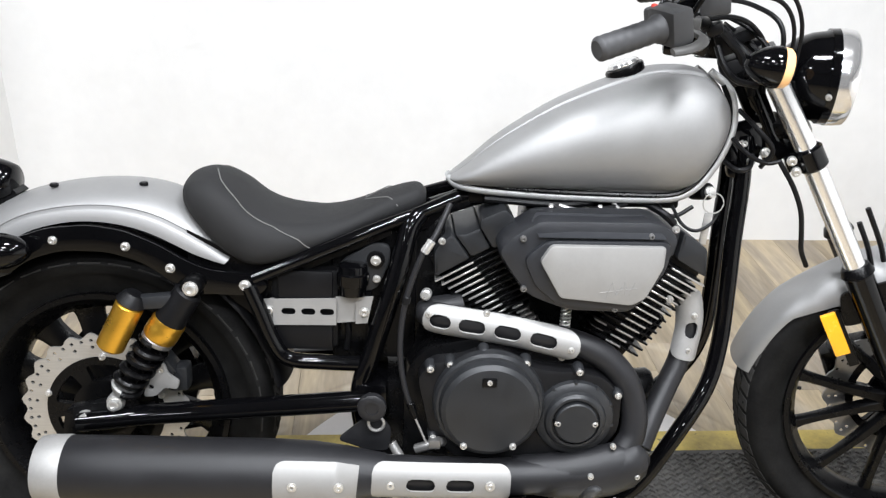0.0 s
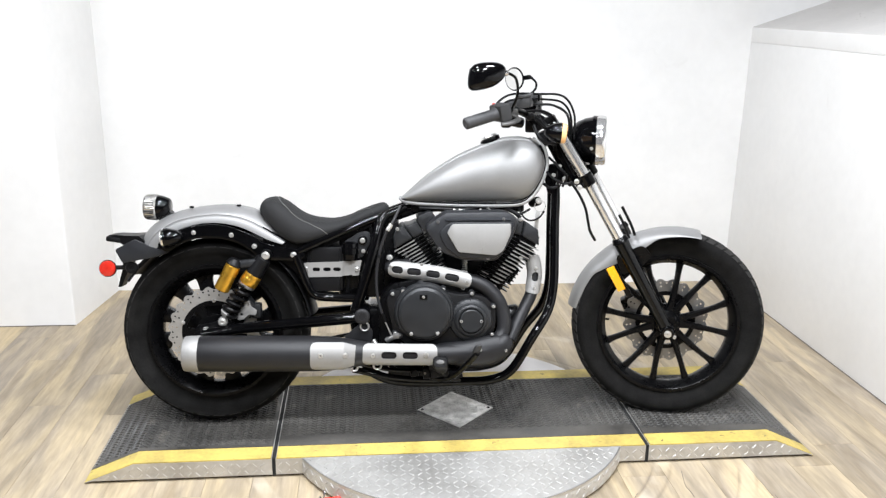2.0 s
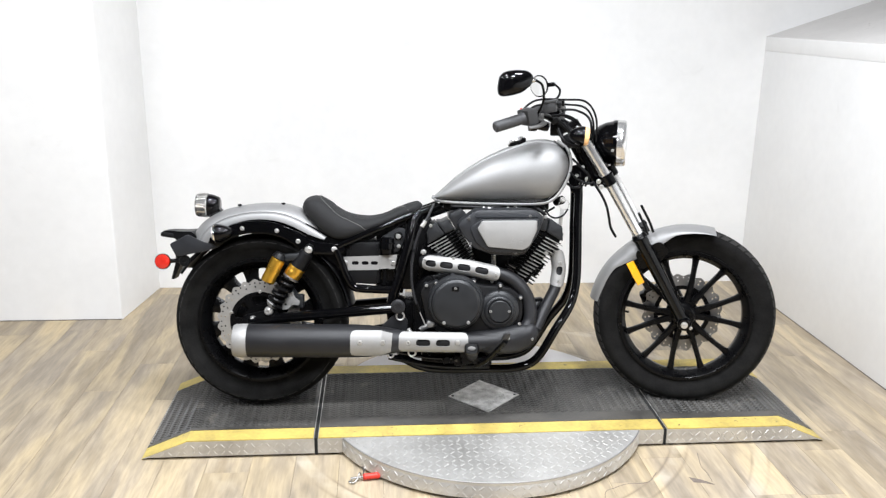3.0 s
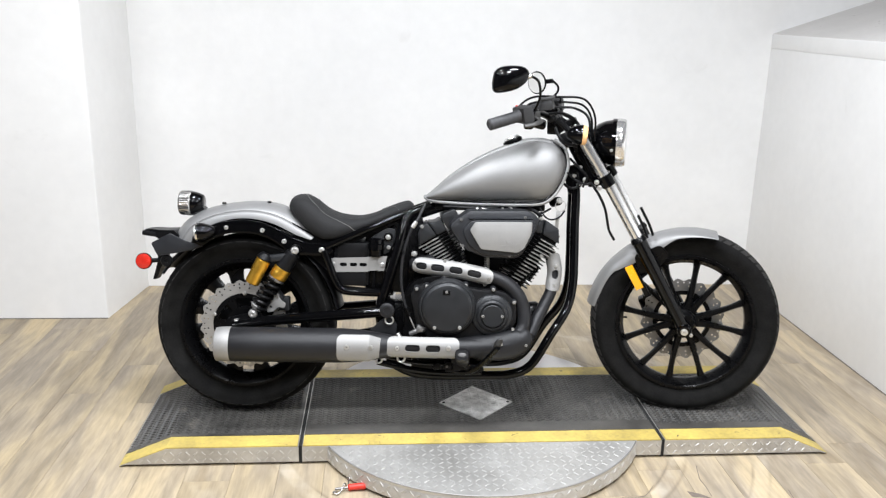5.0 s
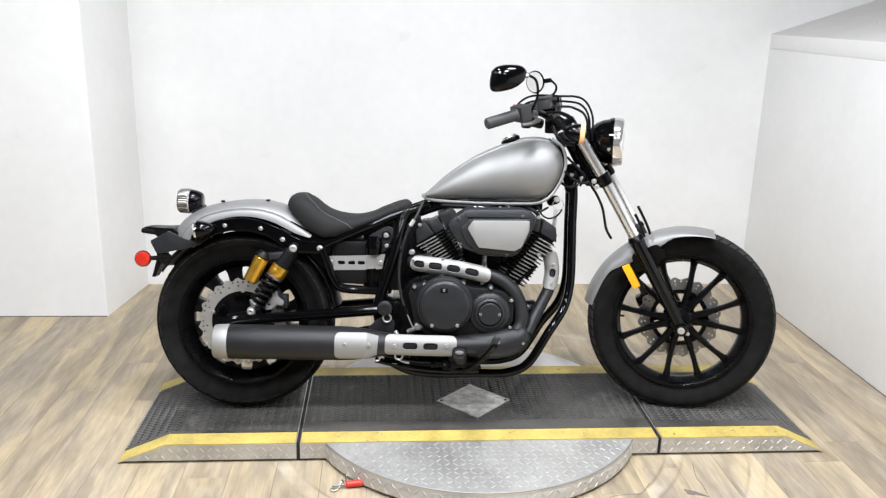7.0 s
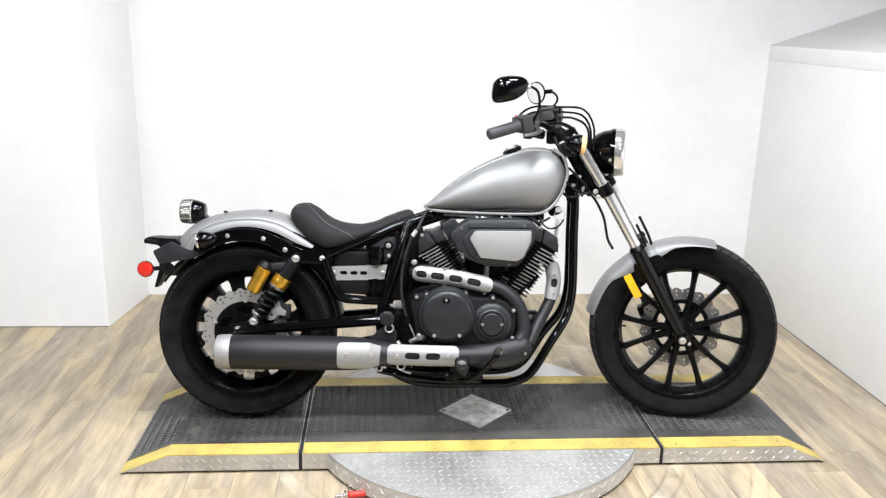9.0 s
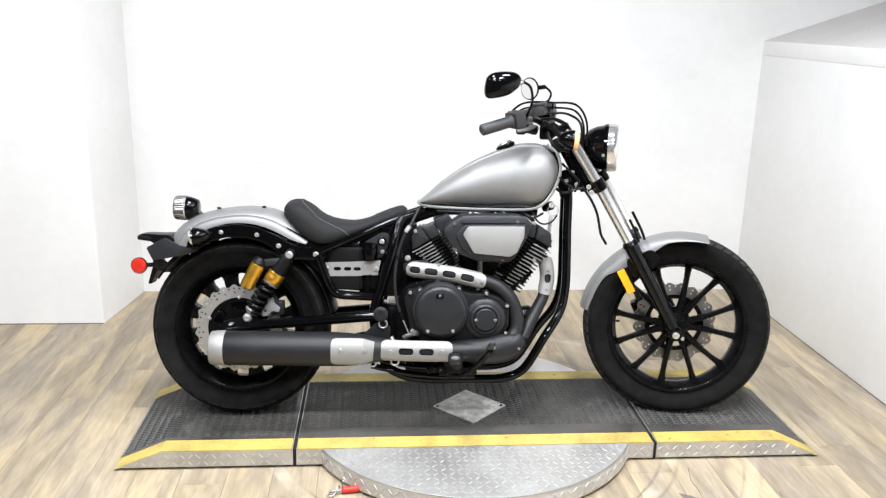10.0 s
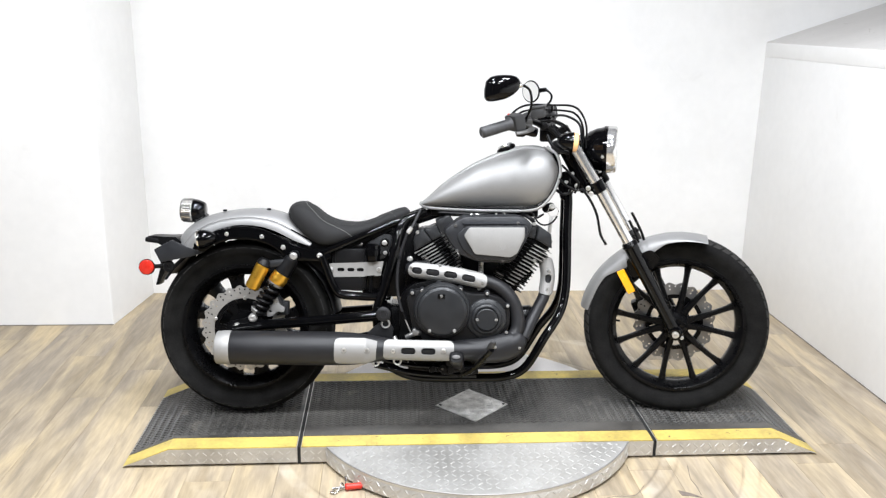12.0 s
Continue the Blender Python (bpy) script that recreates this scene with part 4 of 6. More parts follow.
# handlebar with controls
MIRROR_SHAPE = [(-0.90, 0.52), (-0.62, 0.84), (-0.1, 0.98), (0.62, 0.92), (0.97, 0.62), (1.0, 0.22), (0.86, -0.22), (0.36, -0.72), (-0.25, -0.94), (-0.75, -0.98), (-0.97, -0.75), (-1.0, -0.2)]
bar_pts = [(0.93, -0.35, 1.085), (1.005, -0.285, 1.106), (1.055, -0.235, 1.116), (1.085, -0.15, 1.10), (1.105, -0.075, 1.075), (1.11, 0, 1.068)]
LEFT = 0.05
bar_pts = bar_pts + [(x + LEFT * min(1, abs(y) / 0.28), -y, z - 0.3 * LEFT * min(1, abs(y) / 0.28)) for x, y, z in bar_pts[-2::-1]]
bar = bp("handlebar", tube(bar_pts, 0.0115, 6, 14), M_BLACK, "black swept-back handlebar", steer=True)
bp("riser", block((0.05, 0.10, 0.055), Matrix.Translation((1.11, 0, 1.045)), 0.008), M_BLACK, "", bar, steer=True)
for s in (-1, 1):
    ahead = Vector((LEFT, 0, -0.3 * LEFT)) if s > 0 else Vector((0.006, 0, 0))
    g0, g1 = Vector((0.922, 0.353 * s, 1.083)) + ahead, Vector((1.010, 0.280 * s, 1.107)) + ahead
    ln = (g1 - g0).length
    prof = [(0, 0), (0, 0.004), (-0.001, 0.014), (0.003, 0.019)]
    for k in range(12):
        u = 0.006 + (ln - 0.02) * k / 11
        prof += [(u, 0.0192), (u + 0.003, 0.0198)] if k % 2 else [(u, 0.0196), (u + 0.003, 0.0192)]
    prof += [(ln - 0.004, 0.0235), (ln, 0.0235), (ln, 0)]
    bp("grip", lathe(prof, axis_matrix(g0, g1), 24), M_GRIP, "dark grey rubber grip", bar, steer=True)
    d = (g1 - g0).normalized()
    hous = bmesh.new()
    mm = axis_matrix(g1, g1 + d) @ Matrix.Translation((0, 0, 0.022))
    block((0.066, 0.058, 0.042), mm, 0.010, hous)
    block((0.035, 0.05, 0.03), mm @ Matrix.Translation((0.028, 0.0, -0.004)), 0.008, hous)
    house = bp("switch_housing", hous, M_CONTROL, "black switch housing", bar, steer=True)
    if s < 0:
        stop = g1 + d * 0.022 + Vector((-0.028, 0.012, 0.025))
        bp("stop_switch", block((0.010, 0.010, 0.008), Matrix.Translation(stop) @ Matrix.Rotation(radians(20), 4, "Z"), 0.004), M_REDGRIP, "small red engine stop switch", bar, steer=True)
    lev = [(1.06, 0.225 * s, 1.10), (1.085, 0.245 * s, 1.090), (1.078, 0.275 * s, 1.084), (1.06, 0.295 * s, 1.080), (1.04, 0.31 * s, 1.078)]
    bp("lever", tube(lev, lambda t: 0.011 - 0.003 * t, 5, 10, flat=0.6), M_LEVER, "dark grey brake lever" if s < 0 else "dark grey clutch lever", bar, steer=True)
    bp("lever_perch", block((0.03, 0.045, 0.03), Matrix.Translation((1.065, 0.215 * s, 1.105)), 0.006), M_LEVER, "", bar, steer=True)
    lob = bmesh.new()
    block((0.055, 0.04, 0.034), Matrix.Translation((1.072, 0.20 * s, 1.074)) @ Matrix.Rotation(radians(12), 4, "Y"), 0.012, lob)
    block((0.034, 0.04, 0.024), Matrix.Translation((1.042, 0.215 * s, 1.068)), 0.009, lob)
    bp("switch_pod", lob, M_GLOSS, "", bar, steer=True)
    dz, dx = (-0.046, 0.019) if s > 0 else (0.009, 0.012)
    stem = [(1.062, 0.235 * s, 1.12), (1.075 + dx * 0.6, 0.25 * s, 1.165 + dz / 2), (1.068 + dx, 0.28 * s, 1.212 + dz), (1.043 + dx, 0.30 * s, 1.233 + dz)]
    mir = bp("mirror", tube(stem, 0.0045, 6, 10), M_BLACK, "black oval rear view mirror on a bent stem", steer=True)
    # mirror head: a shallow teardrop bowl with its glass on the rider's side
    mc = Vector((0.978 + dx, 0.32 * s, 1.222 + dz))
    nrm = Vector((-0.66, -0.75, 0.02)).normalized() if s > 0 else Vector((-0.42, 0.90, -0.05)).normalized()
    upv = Vector((0, 0, 1))
    side = upv.cross(nrm).normalized() * 1.0
    upv = nrm.cross(side).normalized()
    flip = -1 if s < 0 else 1
    shape = spline([(x, y, 0) for x, y in MIRROR_SHAPE + MIRROR_SHAPE[:1]], 5)[:-1]
    if s > 0:
        shape = [Vector((0.88 * math.cos(a), 1.02 * math.sin(a), 0)) for a in (2 * math.pi * k / 40 for k in range(40))]
    rings = []
    for back, sc in ((0.0, 1.0), (-0.006, 1.03), (-0.016, 0.99), (-0.026, 0.86), (-0.033, 0.6), (-0.036, 0.25)):
        back *= 0.35 if s > 0 else 1.0
        ring = []
        for q in shape:
            ring.append(mc + side * (0.0605 * q.x * flip * sc) + upv * (0.0435 * q.y * sc) + nrm * back)
        rings.append(ring)
    head = bp("mirror_head", loft(rings), M_GLOSS, "gloss black mirror shell", mir, steer=True)
    gl = bmesh.new()
    vs = [gl.verts.new(mc + side * (0.0555 * q.x * flip) + upv * (0.0395 * q.y) + nrm * 0.001) for q in shape]
    vb = [gl.verts.new(v.co - nrm * 0.0008) for v in vs]
    gl.faces.new(vs)
    gl.faces.new(vb[::-1])
    for k in range(len(vs)):
        j = (k + 1) % len(vs)
        gl.faces.new((vb[k], vb[j], vs[j], vs[k]))
    bp("mirror_glass", gl, M_MIRROR, "silver mirror glass", mir, steer=True)
    bp("ball_joint", rod(mc + Vector((0.03, -0.005 * s, 0.004)), (1.046 + dx, 0.299 * s, 1.232 + dz), 0.009, bev=0.003, seg=14), M_BLACK if s > 0 else M_CHROME, "", mir, steer=True)
res = bp("brake_reservoir", block((0.048, 0.055, 0.034), Matrix.Translation((1.098, -0.19, 1.138)) @ Matrix.Rotation(radians(-8), 4, "Y"), 0.005), M_CONTROL, "dark grey square brake fluid reservoir", steer=True)
bp("cap", block((0.052, 0.06, 0.008), Matrix.Translation((1.098, -0.19, 1.159)) @ Matrix.Rotation(radians(-8), 4, "Y"), 0.003), M_CONTROL, "", res, steer=True)
for i, pts in enumerate((
        [(1.0, -0.25, 1.11), (1.02, -0.24, 1.145), (1.06, -0.20, 1.165), (1.14, -0.13, 1.160), (1.218, -0.09, 1.150), (1.256, -0.07, 1.09), (1.258, -0.06, 1.0)],
        [(1.01, -0.245, 1.105), (1.04, -0.22, 1.14), (1.08, -0.19, 1.148), (1.15, -0.12, 1.142), (1.215, -0.085, 1.128), (1.246, -0.07, 1.075), (1.245, -0.05, 0.98)],
        [(1.07, 0.20, 1.09), (1.12, 0.12, 1.10), (1.18, 0.03, 1.105), (1.232, -0.02, 1.075), (1.24, -0.03, 0.98)],
        [(1.09, -0.13, 1.10), (1.14, -0.09, 1.10), (1.18, -0.06, 1.08), (1.205, -0.05, 1.04), (1.19, -0.04, 0.98)])):
    bp("control_cable", tube(pts, 0.0038 if i < 2 else 0.0046, 7, 8), M_PLASTIC, "black control cable", steer=True)
bp("cable_clip", block((0.008, 0.03, 0.022), Matrix.Translation((1.14, -0.125, 1.148)), 0.002), M_BLACK, "", steer=True)
clutter = bmesh.new()
for p, sz in (((1.135, -0.06, 1.05), (0.032, 0.04, 0.04)), ((1.155, -0.05, 1.0), (0.04, 0.06, 0.05)), ((1.11, -0.11, 1.082), (0.03, 0.03, 0.022)), ((1.17, -0.02, 1.062), (0.04, 0.05, 0.024))):
    block(sz, Matrix.Translation(p) @ Matrix.Rotation(radians(-25), 4, "Y"), 0.008, clutter)
bp("meter_bracket", clutter, M_PLASTIC, "black meter bracket and wiring cluster", steer=True)
for pts, r in (([(1.115, -0.10, 1.085), (1.14, -0.085, 1.06), (1.165, -0.075, 1.03), (1.17, -0.06, 0.98)], 0.008), ([(1.125, -0.06, 1.08), (1.155, -0.055, 1.05), (1.185, -0.06, 1.02), (1.195, -0.06, 0.96)], 0.0075),
               ([(1.13, -0.02, 1.075), (1.17, -0.02, 1.05), (1.205, -0.03, 1.02), (1.215, -0.04, 0.96)], 0.007), ([(1.12, -0.09, 1.05), (1.135, -0.10, 1.02), (1.16, -0.10, 0.995), (1.20, -0.09, 0.985)], 0.006),
               ([(1.14, -0.03, 1.09), (1.175, -0.045, 1.075), (1.21, -0.06, 1.045), (1.235, -0.06, 1.0)], 0.005)):
    bp("wiring_loom", tube(pts, r, 6, 8), M_PLASTIC, "black wrapped wiring loom", steer=True)
o = bolt(bike, 1.178, -0.125, 1.035, 0.008, 0.006, name="stay_bolt")
o.data.transform(STEER)


# ---- fuel tank ----
TANK_X = [0.634, 0.645, 0.670, 0.711, 0.761, 0.821, 0.882, 0.942, 0.993, 1.045, 1.081, 1.107, 1.125, 1.135, 1.140]
TANK_T = [0.788, 0.796, 0.818, 0.856, 0.893, 0.931, 0.961, 0.985, 1.000, 1.004, 0.998, 0.983, 0.961, 0.939, 0.924]
TANK_B = [0.779, 0.776, 0.774, 0.772, 0.771, 0.771, 0.771, 0.772, 0.772, 0.774, 0.790, 0.822, 0.855, 0.885, 0.905]
TANK_W = [0.026, 0.048, 0.066, 0.081, 0.093, 0.102, 0.110, 0.115, 0.117, 0.115, 0.110, 0.099, 0.080, 0.055, 0.028]
SIDE = [(0.0, 0.0), (0.46, 0.0), (0.54, 0.006), (0.555, 0.022), (0.545, 0.036), (0.66, 0.05), (0.78, 0.11), (0.88, 0.19), (0.95, 0.28), (0.99, 0.38), (1.0, 0.47), (0.985, 0.56), (0.945, 0.65), (0.875, 0.735), (0.775, 0.81), (0.65, 0.868), (0.51, 0.910), (0.40, 0.932), (0.365, 0.937), (0.352, 0.938), (0.347, 0.948), (0.342, 0.962), (0.325, 0.969), (0.20, 0.987), (0.10, 0.997), (0.0, 1.0)]


def body_section(x, z0, z1, w, half=SIDE):
    right = [Vector((x, -w * a, z0 + (z1 - z0) * b)) for a, b in half]
    left = [Vector((x, w * a, z0 + (z1 - z0) * b)) for a, b in half[-2:0:-1]]
    return right + left


def smooth_interp(x, xs, ys):
    pts = spline([(a, b, 0) for a, b in zip(xs, ys)], 8)
    return float(np.interp(x, [p.x for p in pts], [p.y for p in pts]))


xs = [p.x for p in spline([(x, 0, 0) for x in TANK_X], 4)]
tank = bp("fuel_tank", loft([body_section(x, smooth_interp(x, TANK_X, TANK_B), smooth_interp(x, TANK_X, TANK_T), smooth_interp(x, TANK_X, TANK_W)) for x in xs]), M_GREY, "matte grey metallic teardrop fuel tank", angle=50)
for s in (-1, 1):
    lip = [(0.633, 0.016 * s, 0.784), (0.650, 0.034 * s, 0.773), (0.700, 0.046 * s, 0.767), (0.80, 0.056 * s, 0.763), (0.882, 0.060 * s, 0.762), (0.96, 0.063 * s, 0.762), (1.040, 0.064 * s, 0.766), (1.080, 0.063 * s, 0.784), (1.108, 0.060 * s, 0.816), (1.129, 0.057 * s, 0.855), (1.142, 0.053 * s, 0.898), (1.140, 0.048 * s, 0.938), (1.126, 0.044 * s, 0.970), (1.092, 0.040 * s, 0.996)]
    bp("seam_lip", tube(lip, 0.0070, 6, 10), M_GREYEDGE, "bright welded seam lip", tank)
    bp("seam_sealant", tube([(x - 0.0095 * max(0.0, min(1.0, (x - 1.0) / 0.08)), y * 1.07, z + 0.0095 * max(0.25, 1 - max(0.0, (x - 1.02) / 0.1))) for x, y, z in lip[1:-1]], 0.0046, 6, 8), M_BLACK, "", tank)
cap_m = axis_matrix((0.948, 0, 0.990), (0.948 - 0.10, 0, 1.216))
cap = bp("fuel_cap", lathe([(-0.02, 0), (-0.02, 0.034), (0.003, 0.036), (0.007, 0.034), (0.008, 0.0)], cap_m, 32), M_BLACK, "black fuel cap with a bright lid", tank)
bp("cap_lid", lathe([(0.007, 0.0), (0.007, 0.029), (0.011, 0.030), (0.016, 0.027), (0.018, 0.016), (0.018, 0)], cap_m, 32), M_RING, "bright steel cap lid", cap)
o = bolt(tank, 1.140, -0.012, 0.972, 0.008, 0.008, direction=(0.5, -0.6, 0.6))

# key switch with its key ring, under the tank front
KEY = Matrix.Translation((0.030, 0.088, 0.013))
key = bp("key_switch", moved(rod((1.07, -0.09, 0.755), (1.085, -0.135, 0.765), 0.016, bev=0.003), KEY), M_PLASTIC, "black ignition lock")
bp("key", moved(block((0.012, 0.035, 0.004), Matrix.Translation((1.083, -0.148, 0.762)), 0.001), KEY), M_BOLT, "", key)
bp("key_ring", moved(tube([(1.088 + 0.019 * math.cos(a), -0.158, 0.748 + 0.019 * math.sin(a)) for a in (2 * math.pi * k / 24 for k in range(25))], 0.0013, 1, 6), KEY), M_BOLT, "steel key ring", key)
bp("key_tag", moved(block((0.014, 0.003, 0.060), Matrix.Translation((1.078, -0.16, 0.700)) @ Matrix.Rotation(radians(5), 4, "Y"), 0.001), KEY), M_STEEL, "grey metal key tag", key)
bp("lock_barrel", moved(rod((1.085, -0.135, 0.765), (1.087, -0.142, 0.766), 0.011, bev=0.002), KEY), M_BOLT, "", key)
for pts, r in (([(1.02, -0.05, 0.752), (1.035, -0.06, 0.735), (1.055, -0.065, 0.735), (1.085, -0.055, 0.75)], 0.004),
               ([(1.045, -0.06, 0.752), (1.062, -0.075, 0.722), (1.085, -0.085, 0.712), (1.115, -0.075, 0.722), (1.135, -0.055, 0.742)], 0.0032)):
    bp("wiring", tube(pts, r, 6, 8), M_PLASTIC, "")

# ---- seat ----
SEAT_X = [0.147, 0.155, 0.171, 0.195, 0.218, 0.248, 0.271, 0.294, 0.32, 0.346, 0.372, 0.398, 0.425, 0.451, 0.482, 0.513, 0.545, 0.575, 0.592]
SEAT_T = [0.750, 0.772, 0.783, 0.788, 0.784, 0.768, 0.749, 0.734, 0.723, 0.717, 0.714, 0.713, 0.717, 0.724, 0.737, 0.751, 0.763, 0.769, 0.757]
SEAT_B = [0.742, 0.728, 0.710, 0.685, 0.663, 0.643, 0.633, 0.631, 0.635, 0.643, 0.651, 0.660, 0.670, 0.681, 0.693, 0.706, 0.718, 0.728, 0.738]
SEAT_W = [0.040, 0.066, 0.088, 0.102, 0.111, 0.118, 0.122, 0.123, 0.122, 0.118, 0.112, 0.105, 0.097, 0.088, 0.078, 0.068, 0.059, 0.048, 0.034]
SEAT_SIDE = [(0.0, 0.0), (0.6, 0.0), (0.88, 0.02), (0.95, 0.10), (0.985, 0.24), (1.0, 0.38), (0.985, 0.52), (0.945, 0.65), (0.885, 0.755), (0.80, 0.835), (0.735, 0.868), (0.66, 0.89), (0.52, 0.93), (0.36, 0.965), (0.18, 0.99), (0.0, 1.0)]
sx = [p.x for p in spline([(x, 0, 0) for x in SEAT_X], 3)]
seat_fn = [(x, smooth_interp(x, SEAT_X, SEAT_B), smooth_interp(x, SEAT_X, SEAT_T), smooth_interp(x, SEAT_X, SEAT_W)) for x in sx]
seat = bp("solo_seat", loft([body_section(x, b, t, w, SEAT_SIDE) for x, b, t, w in seat_fn]), M_SEAT, "black vinyl solo saddle with grey stitching", angle=60)


def on_seat(x, f):
    b, t, w = (smooth_interp(x, SEAT_X, v) for v in (SEAT_B, SEAT_T, SEAT_W))
    ys, zs = [p[0] for p in SEAT_SIDE], [p[1] for p in SEAT_SIDE]
    k = f * (len(SEAT_SIDE) - 1)
    y = np.interp(k, range(len(ys)), ys)
    z = np.interp(k, range(len(zs)), zs)
    return Vector((x, -w * float(y) - 0.0006, b + (t - b) * float(z) + 0.0006))


for s in (1, -1):
    seam = [on_seat(x, f) for x, f in zip(np.interp(np.linspace(0, 1, 19), [0, 0.18, 0.42, 0.66, 0.88, 1], [0.207, 0.222, 0.268, 0.320, 0.364, 0.386]), np.interp(np.linspace(0, 1, 19), [0, 0.18, 0.42, 0.66, 0.88, 1], [0.95, 0.80, 0.60, 0.55, 0.40, 0.22]))]
    bp("stitching", tube([(p.x, p.y * s, p.z) for p in seam], 0.0012, 3, 5), M_THREAD, "fine grey seam stitching", seat)
    nose = [on_seat(x, f) for x, f in ((0.478, 0.97), (0.505, 0.82), (0.525, 0.62), (0.540, 0.36))]
    bp("stitching", tube([(p.x, p.y * s, p.z) for p in nose], 0.0012, 4, 5), M_THREAD, "fine grey seam stitching", seat)

# ---- rear fender, struts, tail ----
RF = [((-0.268, 0.609), (-0.195, 0.603)), ((-0.250, 0.652), (-0.182, 0.625)), ((-0.222, 0.686), (-0.160, 0.650)), ((-0.182, 0.712), (-0.130, 0.670)), ((-0.143, 0.729), (-0.102, 0.684)), ((-0.092, 0.742), (-0.070, 0.694)), ((-0.041, 0.750), (-0.035, 0.701)), ((0.010, 0.754), (0.0, 0.703)), ((0.061, 0.753), (0.035, 0.701)), ((0.105, 0.746), (0.072, 0.694)), ((0.143, 0.733), (0.106, 0.683)), ((0.175, 0.716), (0.142, 0.666)), ((0.205, 0.696), (0.178, 0.648)), ((0.232, 0.674), (0.208, 0.637)), ((0.252, 0.652), (0.232, 0.630))]
rf_pts = []
for a, b in zip(spline([(*p[0], 0) for p in RF], 4), spline([(*p[1], 0) for p in RF], 4)):
    rf_pts.append(((a.x, a.y), (b.x, b.y)))
rf_pts = [((tx, tz + 0.005 * math.sin(math.pi * k / (len(rf_pts) - 1))), low) for k, ((tx, tz), low) in enumerate(rf_pts)]
rear_fender = bp("rear_fender", fender_bm(rf_pts, 0.101, nphi=40, ridge=0.0030), M_GREY, "matte grey steel rear fender", angle=35)
for x, z, yy in ((-0.085, 0.752, -0.035), (0.075, 0.758, -0.03)):
    bp("fender_plug", rod((x, yy, z - 0.004), (x, yy, z + 0.003), 0.008, bev=0.002, seg=12), M_PLASTIC, "", rear_fender)
for s in (-1, 1):
    outline = [(-0.185, 0.628), (-0.165, 0.650), (-0.13, 0.672), (-0.07, 0.693), (0.0, 0.700), (0.06, 0.692), (0.12, 0.668), (0.165, 0.640), (0.205, 0.624), (0.29, 0.614), (0.315, 0.598), (0.295, 0.576), (0.20, 0.578), (0.165, 0.572), (0.14, 0.600), (0.09, 0.635), (0.03, 0.652), (-0.05, 0.652), (-0.11, 0.632), (-0.15, 0.600)]
    strut = bp("fender_strut", plate(round_poly(outline, 0.02, 3), [], 0.106 * s, 0.118 * s, 0.002), M_GLOSS, "gloss black fender strut")
    for x, z, r in ((-0.061, 0.671, 0.0070), (0.064, 0.663, 0.0075), (0.14, 0.625, 0.008), (0.271, 0.596, 0.0095)):
        bolt(strut, x, 0.118 * s, z, r, 0.007, direction=(0, s, 0))
    m = axis_matrix((-0.150, 0.142 * s, 0.655), (0.1, 0.142 * s, 0.672))
    sig = bp("turn_signal", lathe([(0, 0.032), (0.006, 0.033), (0.02, 0.031), (0.04, 0.024), (0.055, 0.014), (0.062, 0)], m, 28), M_GLOSS, "gloss black bullet rear turn signal")
    bp("signal_rim", lathe([(0.0, 0.034), (-0.005, 0.034), (-0.006, 0.030), (0.0, 0.030), (0.0, 0.034)], m, 28), M_CHROME, "", sig)
    bp("lens", lathe([(-0.004, 0.0315), (-0.012, 0.025), (-0.016, 0.012), (-0.017, 0)], m, 28), M_LENS, "clear lens", sig)
    bp("stalk", rod((-0.13, 0.12 * s, 0.655), (-0.13, 0.09 * s, 0.65), 0.011, seg=12), M_BLACK, "", sig)
tm = axis_matrix((-0.262, 0, 0.750), (-0.1, 0, 0.746))
tail = bp("tail_lamp", lathe([(0.050, 0.041), (0.056, 0.0425), (0.066, 0.041), (0.080, 0.037), (0.094, 0.031), (0.097, 0.026), (0.097, 0)], tm, 36), M_GLOSS, "round tail lamp with ribbed clear lens")
lens_bm = bmesh.new()
rings = []
for h, r in ((0.056, 0.040), (0.05, 0.0445), (0.018, 0.0425), (0.012, 0.039), (0.010, 0.02)):
    rings.append([lens_bm.verts.new(tm @ Vector(((r + (0.0012 if k % 2 else 0)) * math.cos(a), (r + (0.0012 if k % 2 else 0)) * math.sin(a), h))) for k, a in ((k, 2 * math.pi * k / 72) for k in range(72))])
stitch(lens_bm, rings, True)
lens_bm.faces.new(rings[-1])
bp("lens", lens_bm, M_TAIL, "ribbed silvery lens", tail, angle=20)
bp("tail_lamp_foot", loft([[(-0.19, -0.03, 0.70), (-0.19, 0.03, 0.70), (-0.158, 0.025, 0.730), (-0.158, -0.025, 0.730)], [(-0.215, -0.022, 0.715), (-0.215, 0.022, 0.715), (-0.180, 0.02, 0.752), (-0.180, -0.02, 0.752)]]), M_BLACK, "", tail)
plate_holder = bp("plate_holder", loft([
    [(-0.366, -0.04, 0.655), (-0.366, 0.04, 0.655), (-0.366, 0.04, 0.640), (-0.366, -0.04, 0.640)],
    [(-0.345, -0.045, 0.656), (-0.345, 0.045, 0.656), (-0.335, 0.045, 0.633), (-0.335, -0.045, 0.633)],
    [(-0.300, -0.055, 0.654), (-0.300, 0.055, 0.654), (-0.300, 0.055, 0.612), (-0.300, -0.055, 0.612)],
    [(-0.255, -0.075, 0.655), (-0.255, 0.075, 0.655), (-0.265, 0.075, 0.590), (-0.265, -0.075, 0.590)],
    [(-0.20, -0.085, 0.61), (-0.20, 0.085, 0.61), (-0.20, 0.085, 0.585), (-0.20, -0.085, 0.585)]]), M_PLASTIC, "black plastic number plate holder")
